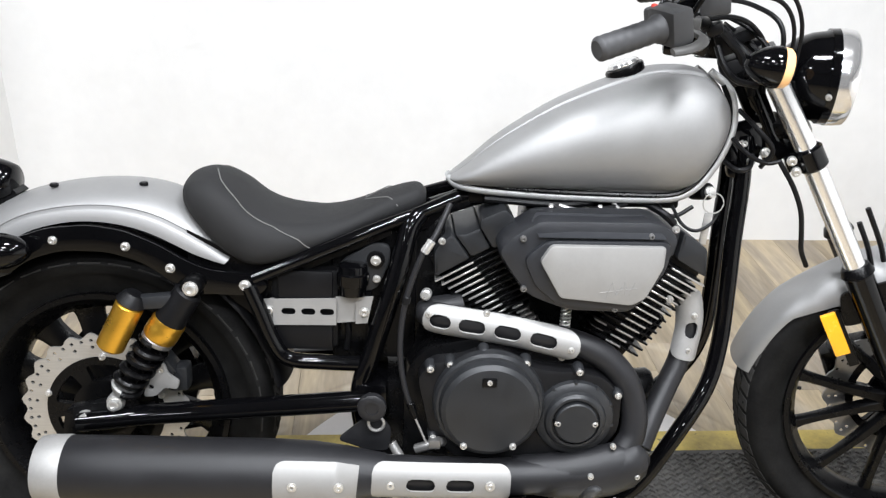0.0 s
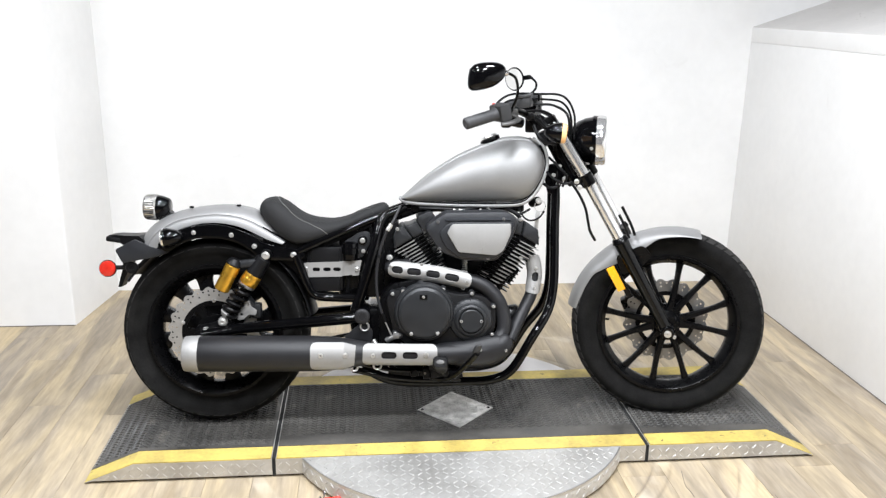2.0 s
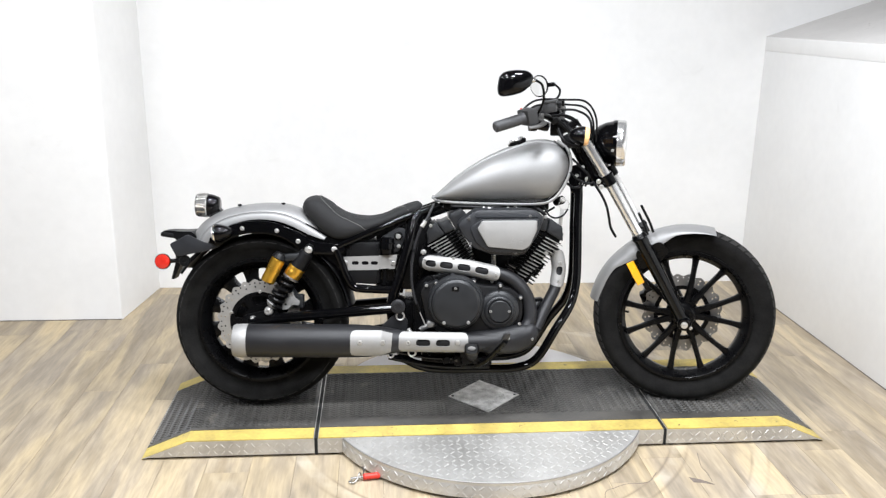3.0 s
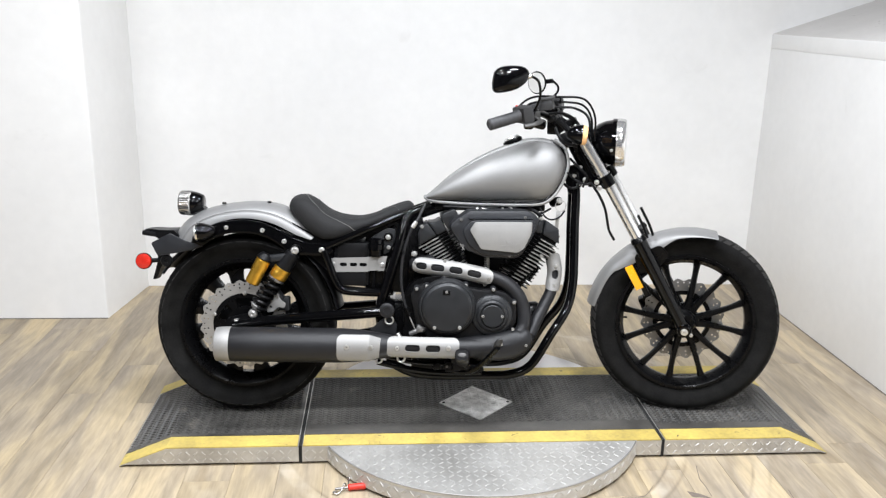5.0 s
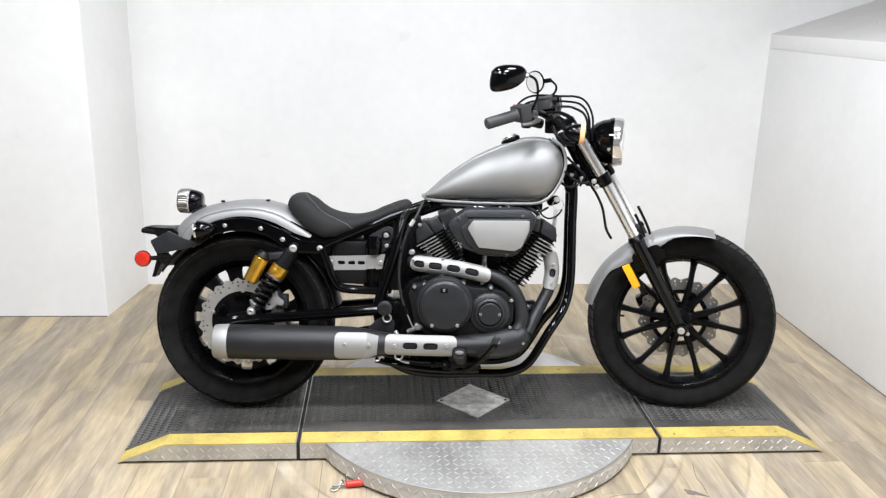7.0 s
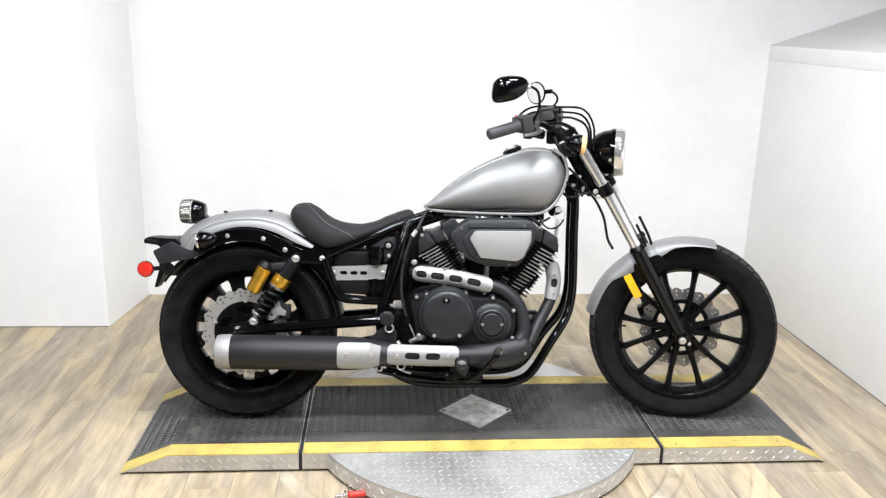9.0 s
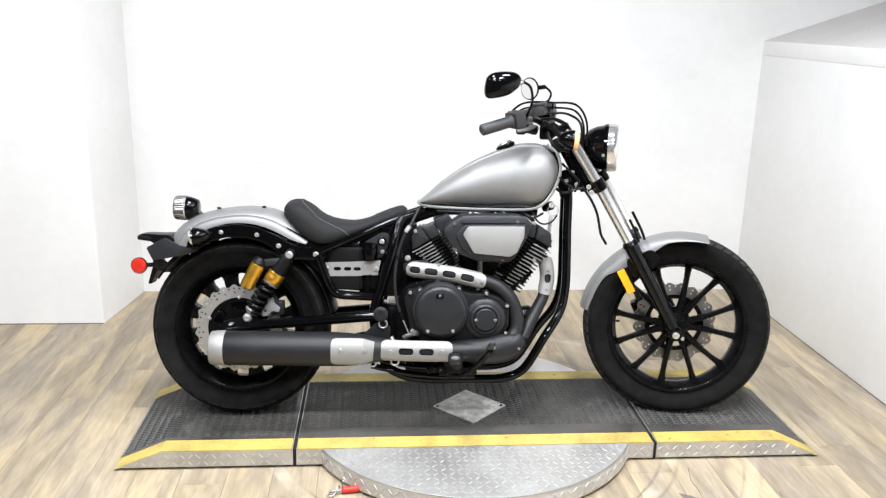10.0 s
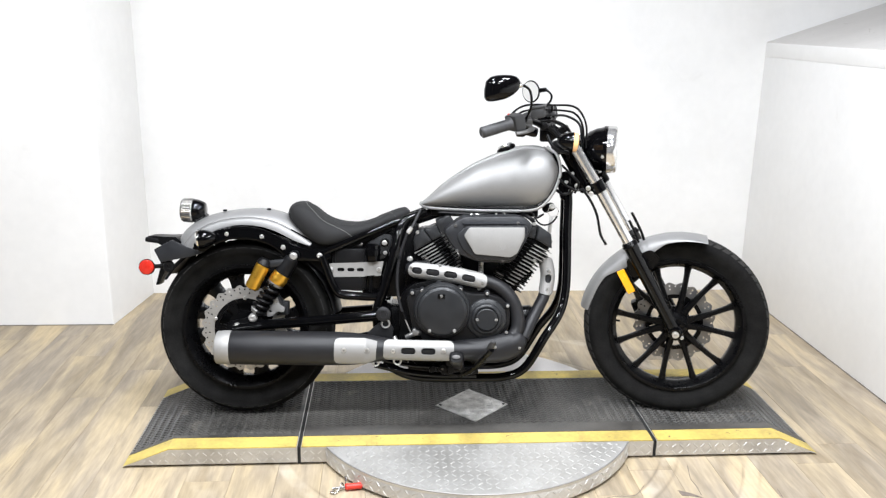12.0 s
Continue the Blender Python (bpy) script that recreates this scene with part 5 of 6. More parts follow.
for s in (-1, 1):
    bp("side_leaf", plate(round_poly([(-0.326, 0.612), (-0.261, 0.647), (-0.214, 0.6235), (-0.161, 0.609), (-0.144, 0.603), (-0.197, 0.586), (-0.303, 0.566)], 0.008), [], 0.095 * s, 0.107 * s, 0.002), M_AIR, "dark blue-grey plastic side leaf", plate_holder)
bp("plate_back", loft([[(-0.325, -0.035, 0.60), (-0.325, 0.035, 0.60), (-0.290, 0.035, 0.60), (-0.290, -0.035, 0.60)], [(-0.326, -0.03, 0.54), (-0.326, 0.03, 0.54), (-0.304, 0.03, 0.54), (-0.304, -0.03, 0.54)], [(-0.345, -0.028, 0.473), (-0.345, 0.028, 0.473), (-0.334, 0.028, 0.473), (-0.334, -0.028, 0.473)]]), M_PLASTIC, "", plate_holder)
bp("plate_lamp", block((0.05, 0.06, 0.018), Matrix.Translation((-0.35, -0.02, 0.640)) @ Matrix.Rotation(radians(8), 4, "Y"), 0.006), M_PLASTIC, "", plate_holder)
r_m = axis_matrix((-0.355, -0.092, 0.547), (-0.362, -0.3, 0.545))
rr = bp("side_reflector", lathe([(0, 0), (0, 0.026), (0.006, 0.027), (0.010, 0.0255), (0.011, 0.022), (0.0125, 0.012), (0.013, 0)], r_m, 28), M_RED, "round red side reflector")
bp("reflector_cup", lathe([(-0.012, 0), (-0.012, 0.020), (-0.002, 0.029), (0.004, 0.029), (0.004, 0.027), (0, 0.026)], r_m, 28), M_PLASTIC, "", rr)
bp("reflector_stay", rod((-0.35, -0.082, 0.547), (-0.30, -0.07, 0.548), 0.008, seg=10), M_PLASTIC, "", rr)
bp("rubber_knob", lathe([(-0.02, 0), (-0.02, 0.012), (0.0, 0.020), (0.010, 0.021), (0.014, 0.018), (0.014, 0.008), (0.010, 0.007), (0.010, 0)], axis_matrix((-0.276, -0.085, 0.549), (-0.276, -0.3, 0.549)), 24), M_PLASTIC, "round black rubber grommet")

# ---- frame ----
frame_root = bp("frame", tube([(1.15, 0, 0.89), (1.02, 0, 0.87), (0.86, 0, 0.82), (0.70, 0, 0.755), (0.61, 0, 0.722), (0.55, 0, 0.695)], 0.021, 5, 14), M_GLOSS, "gloss black tubular steel frame")
for s in (-1, 1):
    bp("down_tube", tube([(1.172, 0.030 * s, 0.88), (1.178, 0.036 * s, 0.80), (1.177, 0.037 * s, 0.69), (1.178, 0.040 * s, 0.58), (1.175, 0.046 * s, 0.47), (1.152, 0.064 * s, 0.385), (1.092, 0.094 * s, 0.296), (1.024, 0.10 * s, 0.188), (0.955, 0.10 * s, 0.153), (0.85, 0.10 * s, 0.146), (0.62, 0.10 * s, 0.15), (0.50, 0.10 * s, 0.20)], 0.0165, 6, 14), M_GLOSS, "gloss black down tube", frame_root)
    bp("seat_rail", tube([(0.285, 0.108 * s, 0.606), (0.36, 0.106 * s, 0.640), (0.439, 0.102 * s, 0.675), (0.51, 0.092 * s, 0.704), (0.576, 0.080 * s, 0.728), (0.65, 0.055 * s, 0.756)], 0.0130, 6, 12), M_GLOSS, "", frame_root)
    bp("rear_tube", tube([(0.580, 0.078 * s, 0.728), (0.562, 0.092 * s, 0.700), (0.540, 0.112 * s, 0.61), (0.503, 0.115 * s, 0.48), (0.478, 0.115 * s, 0.39), (0.49, 0.11 * s, 0.28)], 0.0185, 6, 14), M_GLOSS, "", frame_root)
    bp("lower_rail", tube([(0.277, 0.115 * s, 0.595), (0.297, 0.115 * s, 0.545), (0.318, 0.115 * s, 0.49), (0.345, 0.115 * s, 0.455), (0.41, 0.113 * s, 0.448), (0.485, 0.11 * s, 0.445)], 0.0145, 6, 12), M_GLOSS, "", frame_root)
    bp("gusset", plate(round_poly([(0.565, 0.722), (0.635, 0.752), (0.63, 0.735), (0.60, 0.70), (0.565, 0.68)], 0.01), [], 0.060 * s, 0.067 * s), M_GLOSS, "", frame_root)
swing = bp("swingarm", block((0.06, 0.28, 0.06), Matrix.Translation((0.50, 0, 0.385)), 0.012), M_GLOSS, "gloss black steel swingarm")
for s in (-1, 1):
    low = 0.016 if s > 0 else 0.0
    bp("arm", tube([(0.50, 0.135 * s - low, 0.383 - low), (0.28, 0.137 * s - low, 0.364 - low), (0.10, 0.138 * s, 0.348 - low), (0.04, 0.138 * s, 0.340 - low), (-0.035, 0.138 * s, 0.330)], 0.0225, 5, 16, flat=0.85), M_GLOSS, "", swing)
    bp("axle_plate", plate(round_poly([(-0.07, 0.30), (-0.06, 0.355), (0.02, 0.372), (0.06, 0.385), (0.08, 0.33), (0.0, 0.295)], 0.015), [], 0.118 * s, 0.137 * s, 0.002), M_BLACK, "", swing)
bolt(swing, -0.022, -0.139, 0.336, 0.016, 0.012, name="axle_bolt")
bp("pivot_cap", lathe([(0, 0), (0, 0.026), (0.012, 0.0255), (0.014, 0.023), (0.014, 0.012), (0.012, 0.0115), (0.012, 0)], axis_matrix((0.504, -0.185, 0.397), (0.504, -0.4, 0.397)), 28), M_PIPE, "round dark pivot cap", swing)

# ---- twin shock with piggyback reservoir ----
for s in (-1, 1):
    top, bot = Vector((0.181, 0.130 * s, 0.597)), Vector((0.034, 0.132 * s, 0.372))
    d = (bot - top).normalized()
    L = (bot - top).length
    shock = bp("shock_absorber", rod(top + d * 0.012, top + d * 0.082, 0.0255, 0.029, 0.004, 24), M_PLASTIC, "rear shock with gold reservoir and black spring")
    bp("eye", lathe([(-0.016, 0), (-0.016, 0.016), (-0.012, 0.019), (0.012, 0.019), (0.016, 0.016), (0.016, 0)], about_y(top, top.y), 20), M_BLACK, "", shock)
    bp("gold_collar", lathe([(0, 0.02), (0, 0.030), (0.006, 0.0315), (0.012, 0.030), (0.016, 0.0315), (0.036, 0.0315), (0.04, 0.029), (0.04, 0.02), (0, 0.02)], axis_matrix(top + d * 0.078, bot), 28), M_GOLD, "gold anodised preload collar", shock)
    bp("damper_rod", rod(top + d * 0.10, bot - d * 0.02, 0.013, seg=16), M_BLACK, "black damper body", shock)
    bp("spring_seat", rod(top + d * 0.118, top + d * 0.128, 0.030, 0.030, 0.002, 24), M_DISC, "", shock)
    m = axis_matrix(top + d * 0.126, bot)
    turns, length = 5.0, L - 0.126 - 0.028
    bp("spring", tube([m @ Vector((0.0255 * math.cos(a), 0.0255 * math.sin(a), length * a / (2 * math.pi * turns))) for a in (2 * math.pi * turns * k / 90 for k in range(91))], 0.0068, 1, 8), M_BLACK, "black coil spring", shock)
    bp("lower_seat", rod(bot - d * 0.034, bot - d * 0.018, 0.028, 0.022, 0.003, 24), M_ALU, "", shock)
    bp("eye", lathe([(-0.015, 0), (-0.015, 0.014), (-0.011, 0.0165), (0.011, 0.0165), (0.015, 0.014), (0.015, 0)], about_y(bot, bot.y), 20), M_ALU, "", shock)
    r0, r1 = Vector((0.073, 0.138 * s, 0.564)), Vector((0.030, 0.138 * s, 0.479))
    bp("reservoir", rod(r0, r1, 0.0255, 0.0255, 0.004, 28), M_GOLD, "gold anodised gas reservoir", shock)
    bp("reservoir_cap", rod(r0 - (r1 - r0).normalized() * 0.022, r0 + (r1 - r0).normalized() * 0.002, 0.021, 0.0275, 0.005, 28), M_PLASTIC, "", shock)
    bp("reservoir_bridge", block((0.085, 0.026, 0.026), Matrix.Translation((0.125, 0.134 * s, 0.570)) @ Matrix.Rotation(radians(-6), 4, "Y"), 0.008), M_ENGINE, "", shock)
    bolt(shock, top.x, top.y + 0.016 * s, top.z, 0.0125, 0.008, direction=(0, s, 0))
    bolt(shock, bot.x, bot.y + 0.015 * s, bot.z, 0.0125, 0.010, direction=(0, s, 0))

# rear brake caliper, chain guard side and inner fender
rc_bm = bmesh.new()
block((0.075, 0.045, 0.045), Matrix.Translation((0.095, -0.085, 0.415)) @ Matrix.Rotation(radians(-35), 4, "Y"), 0.008, rc_bm)
block((0.04, 0.04, 0.05), Matrix.Translation((0.135, -0.08, 0.40)), 0.008, rc_bm)
rear_cal = bp("rear_brake_caliper", rc_bm, M_ENGINE, "dark rear brake caliper")
bp("caliper_bracket", plate(round_poly([(0.078, 0.372), (0.083, 0.405), (0.098, 0.418), (0.103, 0.440), (0.118, 0.442), (0.124, 0.420), (0.145, 0.405), (0.140, 0.388), (0.118, 0.392), (0.100, 0.374)], 0.005, 2), [circle(0.092, 0.392, 0.005), circle(0.112, 0.425, 0.005)], -0.112, -0.118, 0.001), M_ALU, "bright cast caliper bracket", rear_cal)
bolt(rear_cal, 0.11, -0.11, 0.425, 0.007, 0.006)
bolt(rear_cal, 0.135, -0.11, 0.395, 0.006, 0.006)
inner = []
for k in range(15):
    a = radians(148 - 138 * k / 14)
    r = 0.352
    inner.append(((REAR.x + r * math.cos(a), REAR.z + r * math.sin(a)), (REAR.x + (r - 0.02) * math.cos(a), REAR.z + (r - 0.02) * math.sin(a))))
bp("inner_mudguard", fender_bm(inner, 0.085), M_PLASTIC, "black plastic inner mudguard")

bp("belt_pulley", lathe([(-0.014, 0), (-0.014, 0.138), (0.014, 0.138), (0.014, 0)], about_y(REAR, 0.088), 56), M_BLACK, "black rear belt pulley", rear_wheel)
for pts in ([(0.0, 0.088, 0.462), (0.26, 0.088, 0.440), (0.52, 0.088, 0.418)], [(0.0, 0.088, 0.184), (0.26, 0.088, 0.238), (0.52, 0.088, 0.292)]):
    bp("drive_belt", loft([[(x, y - 0.012, z - 0.004), (x, y + 0.012, z - 0.004), (x, y + 0.012, z + 0.004), (x, y - 0.012, z + 0.004)] for x, y, z in pts]), M_RUBBER, "black toothed drive belt")

# ---- engine ----
engine = bp("engine", plate(round_poly([(0.56, 0.45), (0.60, 0.50), (0.70, 0.52), (0.90, 0.49), (0.965, 0.44), (0.975, 0.35), (0.93, 0.24), (0.84, 0.19), (0.64, 0.19), (0.56, 0.26)], 0.03), [], 0.15, -0.15, 0.006), M_BLACK, "charcoal black air-cooled V-twin engine")
case = bp("side_case", plate(round_poly([(0.582, 0.455), (0.61, 0.485), (0.66, 0.488), (0.70, 0.506), (0.745, 0.502), (0.79, 0.478), (0.82, 0.472), (0.87, 0.472), (0.92, 0.462), (0.955, 0.425), (0.955, 0.355), (0.925, 0.315), (0.85, 0.296), (0.74, 0.285), (0.66, 0.295), (0.61, 0.335)], 0.018), [], -0.148, -0.186, 0.008), M_CASE, "black crankcase cover", engine)
cm = about_y(Vector((0.712, 0, 0.413)), -0.190)
clutch = bp("clutch_cover", lathe([(0.0, 0.101), (0.014, 0.0985), (0.02, 0.094), (0.021, 0.090), (0.026, 0.0885), (0.034, 0.086), (0.040, 0.078), (0.0415, 0.070), (0.0415, 0)], cm, 64), M_ENGINE, "round charcoal clutch cover", engine, angle=25)
# thin black block paints the shade of a recess round the bolt
bp("bolt_recess", block((0.026, 0.006, 0.017), Matrix.Translation((0.708, -0.2315, 0.469)), 0.003), M_BLACK, "", clutch)
for x, z in ((0.708, 0.470), (0.668, 0.346), (0.755, 0.347)):
    bolt(clutch, x, -0.2325, z, 0.0055, 0.005)
am = about_y(Vector((0.869, 0, 0.384)), -0.184)
alt = bp("timing_cover", lathe([(0.0, 0.073), (0.010, 0.070), (0.014, 0.064), (0.016, 0.056), (0.022, 0.053), (0.026, 0.0475), (0.0265, 0.0435), (0.020, 0.0425), (0.020, 0.040), (0.030, 0.0385), (0.032, 0.036), (0.032, 0)], am, 48), M_ENGINE, "round charcoal timing cover", engine, angle=25)
for x in (0.836, 0.902):
    bp("bolt_seat", rod((x, -0.205, 0.384), (x, -0.2145, 0.384), 0.009, bev=0.001, seg=14), M_BLACK, "", alt)
    bolt(alt, x, -0.214, 0.384, 0.0055, 0.004)
for x, z in ((0.606, 0.474), (0.641, 0.483), (0.70, 0.506), (0.776, 0.488), (0.872, 0.474), (0.945, 0.430), (0.615, 0.34)):
    bp("bolt_boss", rod((x, -0.165, z), (x, -0.193, z), 0.011, 0.009, 0.002, 14), M_ENGINE, "", case)
    bolt(case, x, -0.193, z, 0.0055, 0.004)
for k in range(6):
    a = radians(-10 + 34 * k)
    x, z = 0.869 + 0.068 * math.cos(a), 0.384 + 0.068 * math.sin(a)
    bp("rib", block((0.010, 0.012, 0.006), Matrix.Translation((x, -0.190, z)) @ Matrix.Rotation(-a, 4, "Y"), 0.002), M_ENGINE, "", alt)
bp("sump", block((0.26, 0.20, 0.07), Matrix.Translation((0.72, 0, 0.19)), 0.015), M_BLACK, "black oil sump", engine)
bp("oil_filter", lathe([(0, 0), (0, 0.038), (0.01, 0.040), (0.06, 0.040), (0.068, 0.034), (0.068, 0)], axis_matrix((0.99, -0.02, 0.36), (1.08, -0.02, 0.37)), 28), M_BLACK, "black oil filter", engine)


Y_CYL = 0.094


def cylinder(base, tip, lean, first, last, n_fins, depth, label):
    """A finned cylinder along base-tip in the x-z plane. first and last: (x, z) of both ends of the bright edge of the top and the bottom fin."""
    b, t = Vector((base[0], 0, base[1])), Vector((tip[0], 0, tip[1]))
    d = (t - b).normalized()
    L = (t - b).length
    n = Vector((d.z, 0, -d.x))
    turn = Matrix(((n.x, 0, d.x, 0), (0, 1, 0, 0), (n.z, 0, d.z, 0), (0, 0, 0, 1)))
    core = bp("cylinder", block((0.088, Y_CYL * 1.7, L), Matrix.Translation((b + t) / 2) @ turn, 0.012), M_BLACK, label, engine)
    run = Vector((math.cos(radians(lean)), 0, math.sin(radians(lean))))
    tilt = Matrix(((run.x, 0, -run.z, 0), (0, 1, 0, 0), (run.z, 0, run.x, 0), (0, 0, 0, 1)))
    for k in range(n_fins):
        f = k / (n_fins - 1)
        p0, p1 = (Vector((a[0] + (c[0] - a[0]) * f, 0, a[1] + (c[1] - a[1]) * f)) for a, c in zip(first, last))
        mid, w = (p0 + p1) / 2, (p1 - p0).length
        foot = b + d * max(0.0, (mid - b).dot(d))
        bp("fin", block((0.122, Y_CYL * 2 - 0.004, 0.0042), Matrix.Translation(foot) @ tilt, 0.0008, segs=1), M_BLACK, "", core)
        for s in (-1, 1):
            bp("machined_edge", block((w, depth, 0.0036), Matrix.Translation(mid + Vector((0, s * (Y_CYL - depth / 2), 0))) @ tilt, 0.0007, segs=1), M_STEEL, "bright machined fin edge", core)
    return core


def short_fins(core, places, lean, w):
    """The few fin ends that show past the air cleaner."""
    run = Vector((math.cos(radians(lean)), 0, math.sin(radians(lean))))
    tilt = Matrix(((run.x, 0, -run.z, 0), (0, 1, 0, 0), (run.z, 0, run.x, 0), (0, 0, 0, 1)))
    for x, z in places:
        bp("machined_edge", block((w, 0.05, 0.0036), Matrix.Translation((x, -Y_CYL + 0.030, z)) @ tilt, 0.0007, segs=1), M_STEEL, "bright machined fin edge", core)


def head_panels(core, panels):
    """Rocker covers: bevelled blocks side by side with a dark joint between them."""
    for outline, front, label in panels:
        bp("head_cover", plate(round_poly(outline, 0.006, 3), [], 0.085, -front, 0.006), M_ENGINE, label, core, angle=35)


rear_cyl = cylinder((0.775, 0.47), (0.655, 0.678), 29.5, ((0.612, 0.604), (0.681, 0.643)), ((0.739, 0.536), (0.753, 0.544)), 11, 0.030, "black finned rear cylinder")
short_fins(rear_cyl, [(0.768 + 0.0085 * k, 0.558 - 0.0085 * k) for k in range(5)], 29.5, 0.022)
head_panels(rear_cyl, [
    ([(0.611, 0.613), (0.608, 0.660), (0.619, 0.680), (0.641, 0.696), (0.674, 0.651)], 0.098, "charcoal rocker cover"),
    ([(0.644, 0.695), (0.677, 0.652), (0.712, 0.670), (0.690, 0.708), (0.664, 0.695)], 0.092, ""),
    ([(0.715, 0.671), (0.689, 0.711), (0.690, 0.726), (0.734, 0.746), (0.752, 0.728), (0.752, 0.690)], 0.100, "")])
bp("cover_bridge", block((0.10, 0.16, 0.05), Matrix.Translation((0.655, 0, 0.652)) @ Matrix.Rotation(radians(-29.5), 4, "Y"), 0.006), M_BLACK, "", rear_cyl)
front_cyl = cylinder((0.925, 0.455), (1.062, 0.662), -27.5, ((1.048, 0.641), (1.112, 0.608)), ((0.938, 0.497), (0.967, 0.483)), 14, 0.030, "black finned front cylinder")
short_fins(front_cyl, [(0.915 + 0.006 * k, 0.509 + 0.0105 * k) for k in range(3)], -27.5, 0.026)
head_panels(front_cyl, [
    ([(1.053, 0.660), (1.062, 0.712), (1.110, 0.680), (1.113, 0.625)], 0.098, "charcoal rocker cover"),
    ([(1.000, 0.690), (1.012, 0.712), (1.058, 0.709), (1.050, 0.661), (1.025, 0.668)], 0.090, "")])
bp("cover_bridge", block((0.09, 0.16, 0.05), Matrix.Translation((1.068, 0, 0.652)) @ Matrix.Rotation(radians(27.5), 4, "Y"), 0.006), M_BLACK, "", front_cyl)
for x, z in ((1.05, 0.582), (1.046, 0.716), (0.622, 0.682)):
    bolt(front_cyl if x > 0.9 else rear_cyl, x, -0.097, z, 0.006, 0.005)

# air cleaner
air_out = [(0.708, 0.698), (0.722, 0.720), (0.757, 0.744), (0.778, 0.757), (0.975, 0.760), (1.0, 0.752), (1.024, 0.728), (1.006, 0.678), (0.966, 0.608), (0.945, 0.590), (0.836, 0.592), (0.765, 0.618), (0.733, 0.658)]
air = bp("air_cleaner", plate(round_poly(air_out, 0.018), [], -0.10, -0.196, 0.016), M_AIR, "charcoal air cleaner cover with silver panel", angle=35)
bp("upper_band", loft([[(x0, -0.150, 0.760), (x1, -0.150, 0.760), (x1 + 0.006, -0.180, 0.758), (x2, -0.204, 0.731), (x3, -0.204, 0.729), (x0 - 0.012, -0.180, 0.752)] for x0, x1, x2, x3 in ((0.776, 0.968, 0.996, 0.776),)] + [[(0.790, -0.12, 0.742), (0.960, -0.12, 0.742), (0.964, -0.15, 0.740), (0.980, -0.170, 0.722), (0.790, -0.170, 0.722), (0.785, -0.15, 0.738)]]), M_AIR, "", air, angle=20)
bp("cover_panel", plate(round_poly([(0.752, 0.69), (0.79, 0.724), (1.005, 0.727), (1.004, 0.68), (0.966, 0.616), (0.94, 0.60), (0.82, 0.606), (0.775, 0.64)], 0.015), [], -0.19, -0.205, 0.006), M_AIR, "", air, angle=35)
panel = bp("silver_panel", plate(round_poly([(0.779, 0.689), (0.797, 0.718), (0.994, 0.720), (0.993, 0.684), (0.968, 0.628), (0.944, 0.613), (0.818, 0.624)], 0.007), [], -0.20, -0.2155, 0.004), M_ALU, "satin silver air cleaner panel", air, angle=35)
emblem = bmesh.new()
for pts in (((0.898, 0.628), (0.906, 0.656)), ((0.906, 0.656), (0.915, 0.632)), ((0.915, 0.632), (0.928, 0.656)), ((0.928, 0.656), (0.930, 0.632)), ((0.936, 0.632), (0.946, 0.656)), ((0.885, 0.636), (0.950, 0.646))):
    tube([(x, -0.2154, z) for x, z in pts], 0.0007, 1, 6, bm=emblem)
bp("embossed_emblem", emblem, M_ALU, "", panel)
for x, z in ((0.750, 0.724), (0.970, 0.734), (0.756, 0.634), (0.919, 0.601)):
    bolt(air, x, -0.199, z, 0.0050, 0.004, material=M_DISC)
bp("intake_duct", block((0.16, 0.14, 0.13), Matrix.Translation((0.85, 0.0, 0.68)), 0.02), M_BLACK, "", air)
for ob in (air, *air.children_recursive):
    ob.data.transform(Matrix.Translation((0.007, 0.018, -0.010)))
# hoses and wires between tank and engine
for pts, r in (([(0.70, -0.045, 0.752), (0.76, -0.055, 0.750), (0.84, -0.06, 0.748), (0.90, -0.05, 0.752)], 0.007), ([(0.80, -0.05, 0.752), (0.85, -0.072, 0.742), (0.91, -0.075, 0.745), (0.96, -0.06, 0.752)], 0.005), ([(1.0, -0.05, 0.752), (1.03, -0.07, 0.738), (1.05, -0.07, 0.72)], 0.007)):
    bp("hose", tube(pts, r, 6, 8), M_PLASTIC, "black rubber hose")
for x in (0.815, 0.905):
    bp("clamp", rod((x, -0.070, 0.744), (x + 0.009, -0.072, 0.744), 0.0085, bev=0.002), M_BOLT, "steel hose clamp")
bp("hose_union", tube([(0.835, -0.066, 0.748), (0.86, -0.076, 0.743), (0.888, -0.078, 0.744)], 0.0042, 4, 8), M_STEEL, "bright hose union")
bp("drain_elbow", tube([(0.935, -0.060, 0.755), (0.945, -0.075, 0.744), (0.965, -0.078, 0.738), (0.982, -0.070, 0.740)], 0.0045, 5, 8), M_STEEL, "bright drain elbow")
bp("coil_bracket", block((0.40, 0.07, 0.030), Matrix.Translation((0.87, 0.01, 0.752)), 0.008), M_BLACK, "")
bp("clutch_cable", tube([(0.632, -0.15, 0.765), (0.607, -0.172, 0.713), (0.589, -0.178, 0.688), (0.564, -0.180, 0.617), (0.553, -0.182, 0.549), (0.553, -0.185, 0.487), (0.562, -0.188, 0.435), (0.573, -0.19, 0.400)], 0.0052, 7, 10), M_PIPE, "dark grey sheathed cable")
bp("cable_ferrule", rod((0.602, -0.1775, 0.706), (0.588, -0.180, 0.684), 0.0078, 0.0078, 0.002, 14), M_BOLT, "bright cable ferrule")
bp("cable_clip", rod((0.562, -0.182, 0.606), (0.5595, -0.1825, 0.592), 0.0072, 0.0072, 0.002, 12), M_PLASTIC, "")
bp("cable_adjuster", rod((0.572, -0.19, 0.408), (0.582, -0.192, 0.378), 0.008, 0.006, 0.002, 14), M_BLACK, "black cable adjuster")
